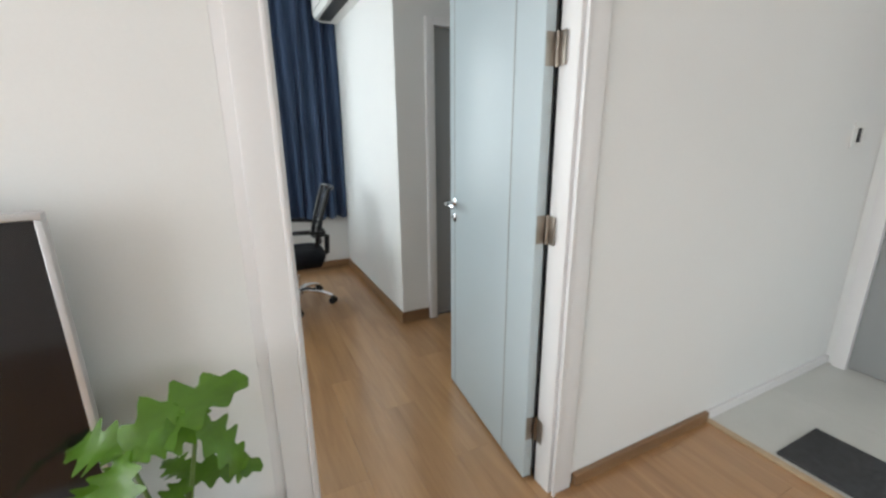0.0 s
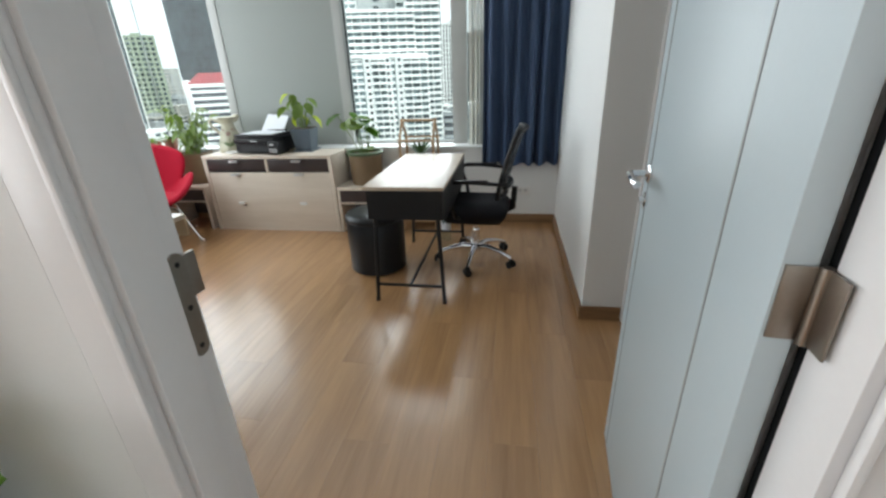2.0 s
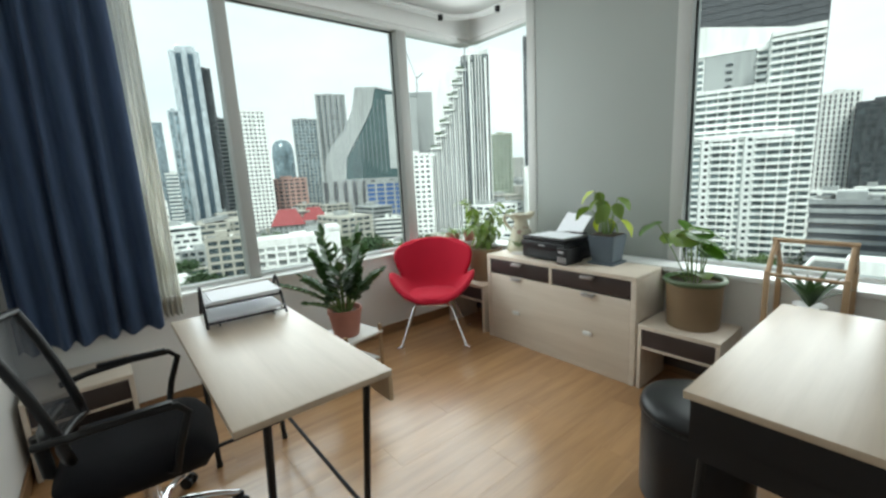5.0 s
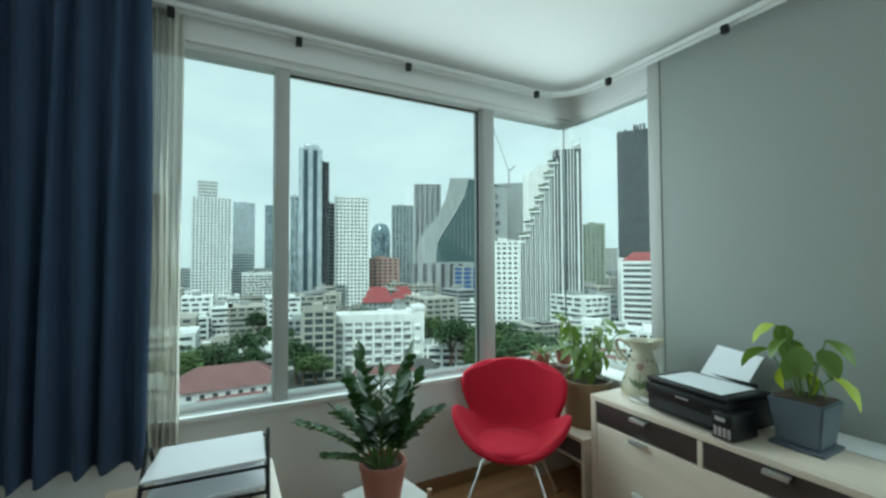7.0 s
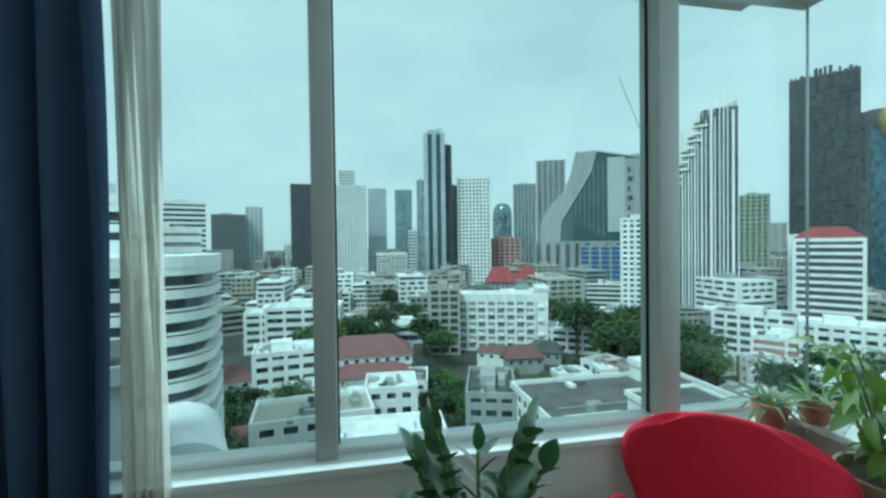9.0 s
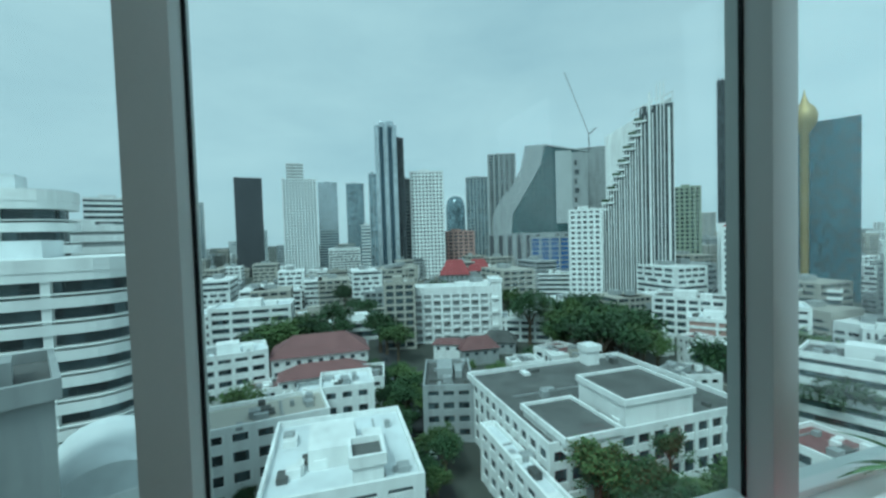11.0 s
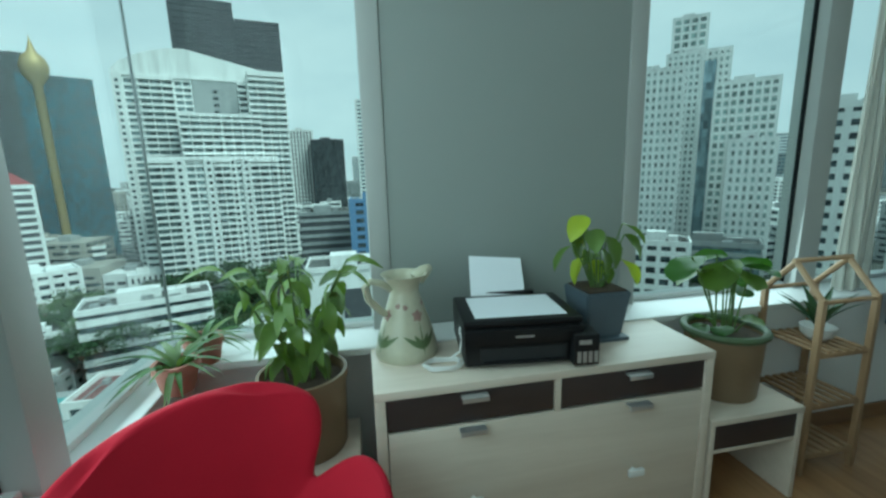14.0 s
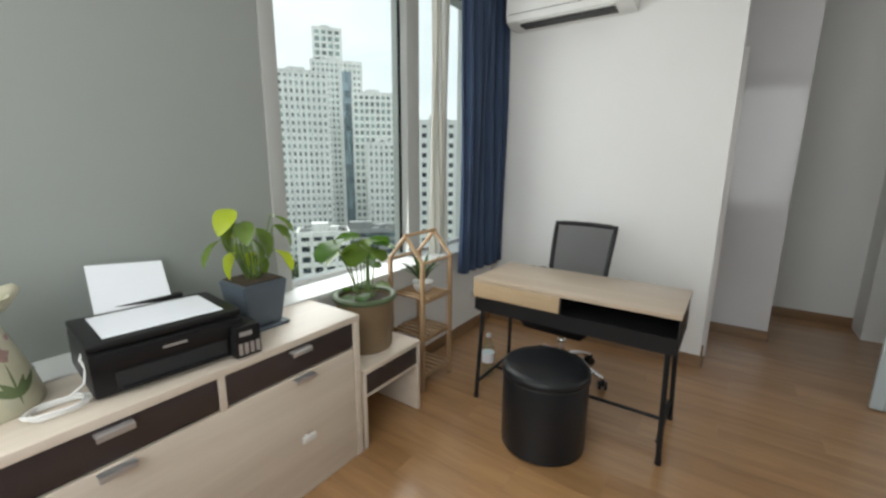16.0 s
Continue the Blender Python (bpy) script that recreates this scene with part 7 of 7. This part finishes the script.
for k in range(40):
    a = radians(25 + 95 * rng.random())
    D = rng.uniform(95, 215)
    hx, hy = -D * math.sin(a), D * math.cos(a)
    if -125 < hx < -40 and 28 < hy < 112 or abs(hy - 26 + (hx + 100) * 0.07) < 12:
        continue
    gabled("small_house", "small house with a tiled roof among trees", hx, hy, rng.uniform(9, 16), rng.uniform(7, 10), GROUND + rng.uniform(5, 8), GROUND + rng.uniform(9, 12), math.degrees(a) + rng.uniform(-20, 20), rng.choice((M_ROOFMAROON, M_ROOFMAROON, M_ROOFGREY)), rng.choice((M_CONC, M_CONC2)), 1)


# the dense low city between the towers
rng = random.Random(123)
for label, wall in (("white low blocks of the dense city", M_CONC), ("grey low blocks of the dense city", M_CONC2), ("beige low blocks of the dense city", M_BEIGE)):
    walls_, bands_, tops_ = [], [], []
    for k in range(330 if wall is M_CONC else 200):
        a = radians(rng.uniform(-60, 130))
        D = rng.uniform(250, 1150) if k % 3 else rng.uniform(250, 520)
        x, y = -D * math.sin(a), D * math.cos(a)
        w_, d_, h_ = rng.uniform(6, 17), rng.uniform(6, 13), rng.choice((7, 10, 10, 13.5, 17, 24, 31)) * (1.0 if D < 500 else 1.3)
        walls_.append((x - w_, y - d_, GROUND, x + w_, y + d_, GROUND + h_))
        tops_.append((x - w_ * 0.4, y - d_ * 0.4, GROUND + h_, x + w_ * 0.1, y + d_ * 0.2, GROUND + h_ + 2.6))
        for f in range(int(h_ / 3.4)):
            z = GROUND + 1.2 + 3.4 * f
            n_ = rng.choice((1, 3, 4))
            for q in range(n_):
                u0, u1 = -0.92 + 1.84 * q / n_, -0.92 + 1.84 * (q + (1 if n_ == 1 else 0.7)) / n_
                bands_.append((x + w_ * u0, y - d_ - 0.12, z, x + w_ * u1, y + d_ + 0.12, z + 1.5))
                bands_.append((x - w_ - 0.12, y + d_ * u0, z, x + w_ + 0.12, y + d_ * u1, z + 1.5))
    city = thing("city_blocks", label, "buildings", Matrix(), kind="stuff")
    piece("walls", boxes_mesh("walls", walls_, wall), city, Matrix())["kind"] = "stuff"
    piece("window_bands", boxes_mesh("window_bands", bands_, M_DGLASS), city, Matrix())["kind"] = "stuff"
    piece("roof_huts", boxes_mesh("roof_huts", tops_, M_CONC2), city, Matrix())["kind"] = "stuff"

# parked cars along the lane
def parked_car(label, m, paint):
    t = thing("car", label, "car", m, "cars in the lane")
    part("body", boxm(-2.1, -0.85, 0.28, 2.1, 0.85, 0.85, bevel=0.18), paint, t)
    part("cabin", boxm(-1.3, -0.75, 0.84, 0.9, 0.75, 1.42, bevel=0.22), M_DGLASS, t)
    part("roof", boxm(-1.0, -0.66, 1.40, 0.6, 0.66, 1.46, bevel=0.02), paint, t)
    for sx in (-1.3, 1.3):
        for sy in (-0.78, 0.78):
            part("wheel", tubem([(sx, sy - 0.1, 0.32), (sx, sy + 0.1, 0.32)], 0.32, 12), M_BLACKPLASTIC, t)


for k in range(11):
    cx = -62 - 11.5 * k
    parked_car(("white car standing in the lane", "dark car standing in the lane", "silver car standing in the lane")[k % 3], pose(cx, 26 - (cx + 100) * 0.07 + (1.9 if k % 2 else -1.9), GROUND + 0.15, 0, 0, -4 + 180 * (k % 2)), (M_CONC, M_DARKWALL, M_LGLASS)[k % 3])
# low roofs that fill the blocks
rng = random.Random(77)
for x0, x1, y0, y1, n in ((-136, -104, 44, 96, 12), (-185, -125, -16, 22, 8), (-60, -20, 96, 135, 9), (-165, -110, 140, 200, 9), (-50, 5, 90, 120, 4), (-100, -60, 104, 122, 4)):
    for k in range(n):
        w_ = rng.uniform(7, 14)
        tower("low_house", "low house with a flat roof among trees", rng.uniform(x0, x1), rng.uniform(y0, y1), w_, w_ * rng.uniform(0.6, 1.0), GROUND + rng.uniform(5, 11), rng.uniform(-20, 20) + rng.choice((0, 90)), rng.choice((M_CONC, M_CONC, M_CONC2, M_BEIGE)), M_DGLASS, 3.3, 1.7, 3, 1.2, True, rng.choice((M_ROOFGREY, M_ROOFWHITE, M_ROOFMAROON)), plant=False)


# trees
def crown_mesh(name, material, seed):
    r_ = random.Random(seed)
    v, f = [], []
    for c in range(26):
        a, b = r_.uniform(0, 6.28), r_.uniform(-0.3, 1.2)
        q = r_.uniform(0.35, 0.95)
        cx, cy, cz = q * math.cos(a) * math.cos(b) * 0.9, q * math.sin(a) * math.cos(b) * 0.9, 0.45 + q * math.sin(b) * 0.55
        for l_ in range(52):
            o = Vector((r_.gauss(0, 0.15), r_.gauss(0, 0.15), r_.gauss(0, 0.11)))
            p = Vector((cx, cy, cz)) + o
            d1 = Vector((r_.uniform(-1, 1), r_.uniform(-1, 1), r_.uniform(-0.5, 0.5))).normalized() * r_.uniform(0.05, 0.10)
            d2 = d1.cross(Vector((r_.uniform(-1, 1), r_.uniform(-1, 1), 1))).normalized() * 0.045
            i = len(v)
            v += [p - d1, p + d2, p + d1, p - d2]
            f.append((i, i + 1, i + 2, i + 3))
    me = bpy.data.meshes.new(name)
    me.from_pydata(v, [], f)
    me.update()
    me.materials.append(material)
    return me


CROWNS = [crown_mesh("crown", M_TREE, 1), crown_mesh("crown", M_TREE, 2), crown_mesh("crown", M_TREE2, 3)]
bm = bmesh.new()
tube(bm, [(0, 0, -1.1), (0.03, 0.0, -0.4), (0.0, 0.04, 0.3)], [0.09, 0.065, 0.03], 7)
for k in range(5):
    a = 1.256 * k
    tube(bm, [(0.02, 0, -0.35 + 0.08 * k), (0.25 * math.cos(a), 0.25 * math.sin(a), 0.1 + 0.05 * k), (0.5 * math.cos(a), 0.5 * math.sin(a), 0.45)], [0.035, 0.022, 0.010], 5)
TRUNK = mesh_of("trunk", bm, M_BARK)


def tree(x, y, size, k, base=GROUND, label="broad green city tree with a full crown"):
    t = thing("tree", label, "tree", pose(x, y, base + 1.1 * size, 0, 0, 37 * k) @ Matrix.Diagonal((size, size, size * (0.85 + 0.1 * (k % 4)), 1)), "city trees")
    piece("trunk", TRUNK, t, Matrix())
    piece("crown", CROWNS[k % 3], t, Matrix())


rng = random.Random(9)
k = 0
for x0, x1, y0, y1, n, s0, s1 in ((-212, -170, -22, 34, 26, 7, 10), (-195, -118, 96, 134, 38, 7, 11), (-59, -42, 42, 62, 24, 2.6, 5.2), (-150, -85, 18, 33, 20, 3.5, 6), (-70, -40, -8, 24, 4, 3, 5),
                                  (-110, -40, 115, 190, 34, 5, 9), (70, 130, 70, 130, 26, 6, 10), (-300, -220, 20, 150, 26, 7, 10), (-135, -95, -42, -18, 12, 4, 7), (-60, 10, 145, 215, 18, 5, 8), (-52, -30, 60, 80, 10, 4, 7), (-125, -75, 20, 24, 9, 2.5, 4), (-112, -88, -14, -4, 7, 2.2, 3.2), (-145, -105, 40, 96, 12, 3, 5)):
    for _ in range(n):
        tree(rng.uniform(x0, x1), rng.uniform(y0, y1), rng.uniform(s0, s1), k, -43.5 if s0 == 2.6 else GROUND)
        k += 1

# ---- floors, board by board ----
structure("floor_screed", boxm(-3.4, -3.0, -0.20, 3.4, 4.75, -0.010), M_SOIL, "dark underlay below the boards", "floor")
floor = thing("floor", "glossy oak laminate floor in long boards", "floor", kind="structure")
board = mesh_of("floor_board", boxm(0.0003, 0.0003, -0.010, 0.1897, 1.2097, 0.0, bevel=0.0004), M_FLOOR, False)
rng = random.Random(77)
PW, PL = 0.19, 1.21


def cut_board(x0, x1, y0, y1):
    return part("floor_board", boxm(x0 + 0.0003, y0 + 0.0003, -0.010, x1 - 0.0003, y1 - 0.0003, 0.0), M_FLOOR, floor, smooth=False)


x = -2.83
col = 0
while x < 2.70:
    x1 = min(x + PW, 2.70)
    y_hi = 4.42 if x < 1.07 else 2.765
    y_lo = -0.6 if -1.9 < x < 1.98 else 1.17
    x1 = min(x1, 1.985) if (x < 1.985 and y_lo < 0) else x1
    y = y_lo - (0.4 * (col % 3) + 0.05 * (col % 2))
    while y < y_hi:
        a, b = max(y, y_lo), min(y + PL, y_hi)
        if a > y - 1e-6 and b > y + PL - 1e-6 and x1 - x > PW - 1e-6:
            piece("floor_board", board, floor, pose(x, y, 0))
        elif b - a > 0.01:
            cut_board(x, x1, a, b)
        y += PL
    x = x1
    col += 1
floor2 = thing("floor_living", "oak laminate floor of the living room", "floor", kind="structure")
part("boards", boxm(-3.28, -2.88, -0.009, 1.985, -0.601, -0.0005), M_FLOOR, floor2, smooth=False)
part("boards", boxm(-3.28, -0.60, -0.009, -1.95, 1.03, -0.0005), M_FLOOR, floor2, smooth=False)
floor3 = thing("floor_hall", "pale glossy floor tiles in the hall", "floor", kind="structure")
tile = mesh_of("floor_tile", boxm(0.0015, 0.0015, -0.012, 0.5985, 0.5985, 0.004, bevel=0.002), M_TILE, False)
for i in range(2):
    for j in range(7):
        piece("floor_tile", tile, floor3, pose(2.021 + 0.6 * i, 0.43 - 0.6 * j, 0))
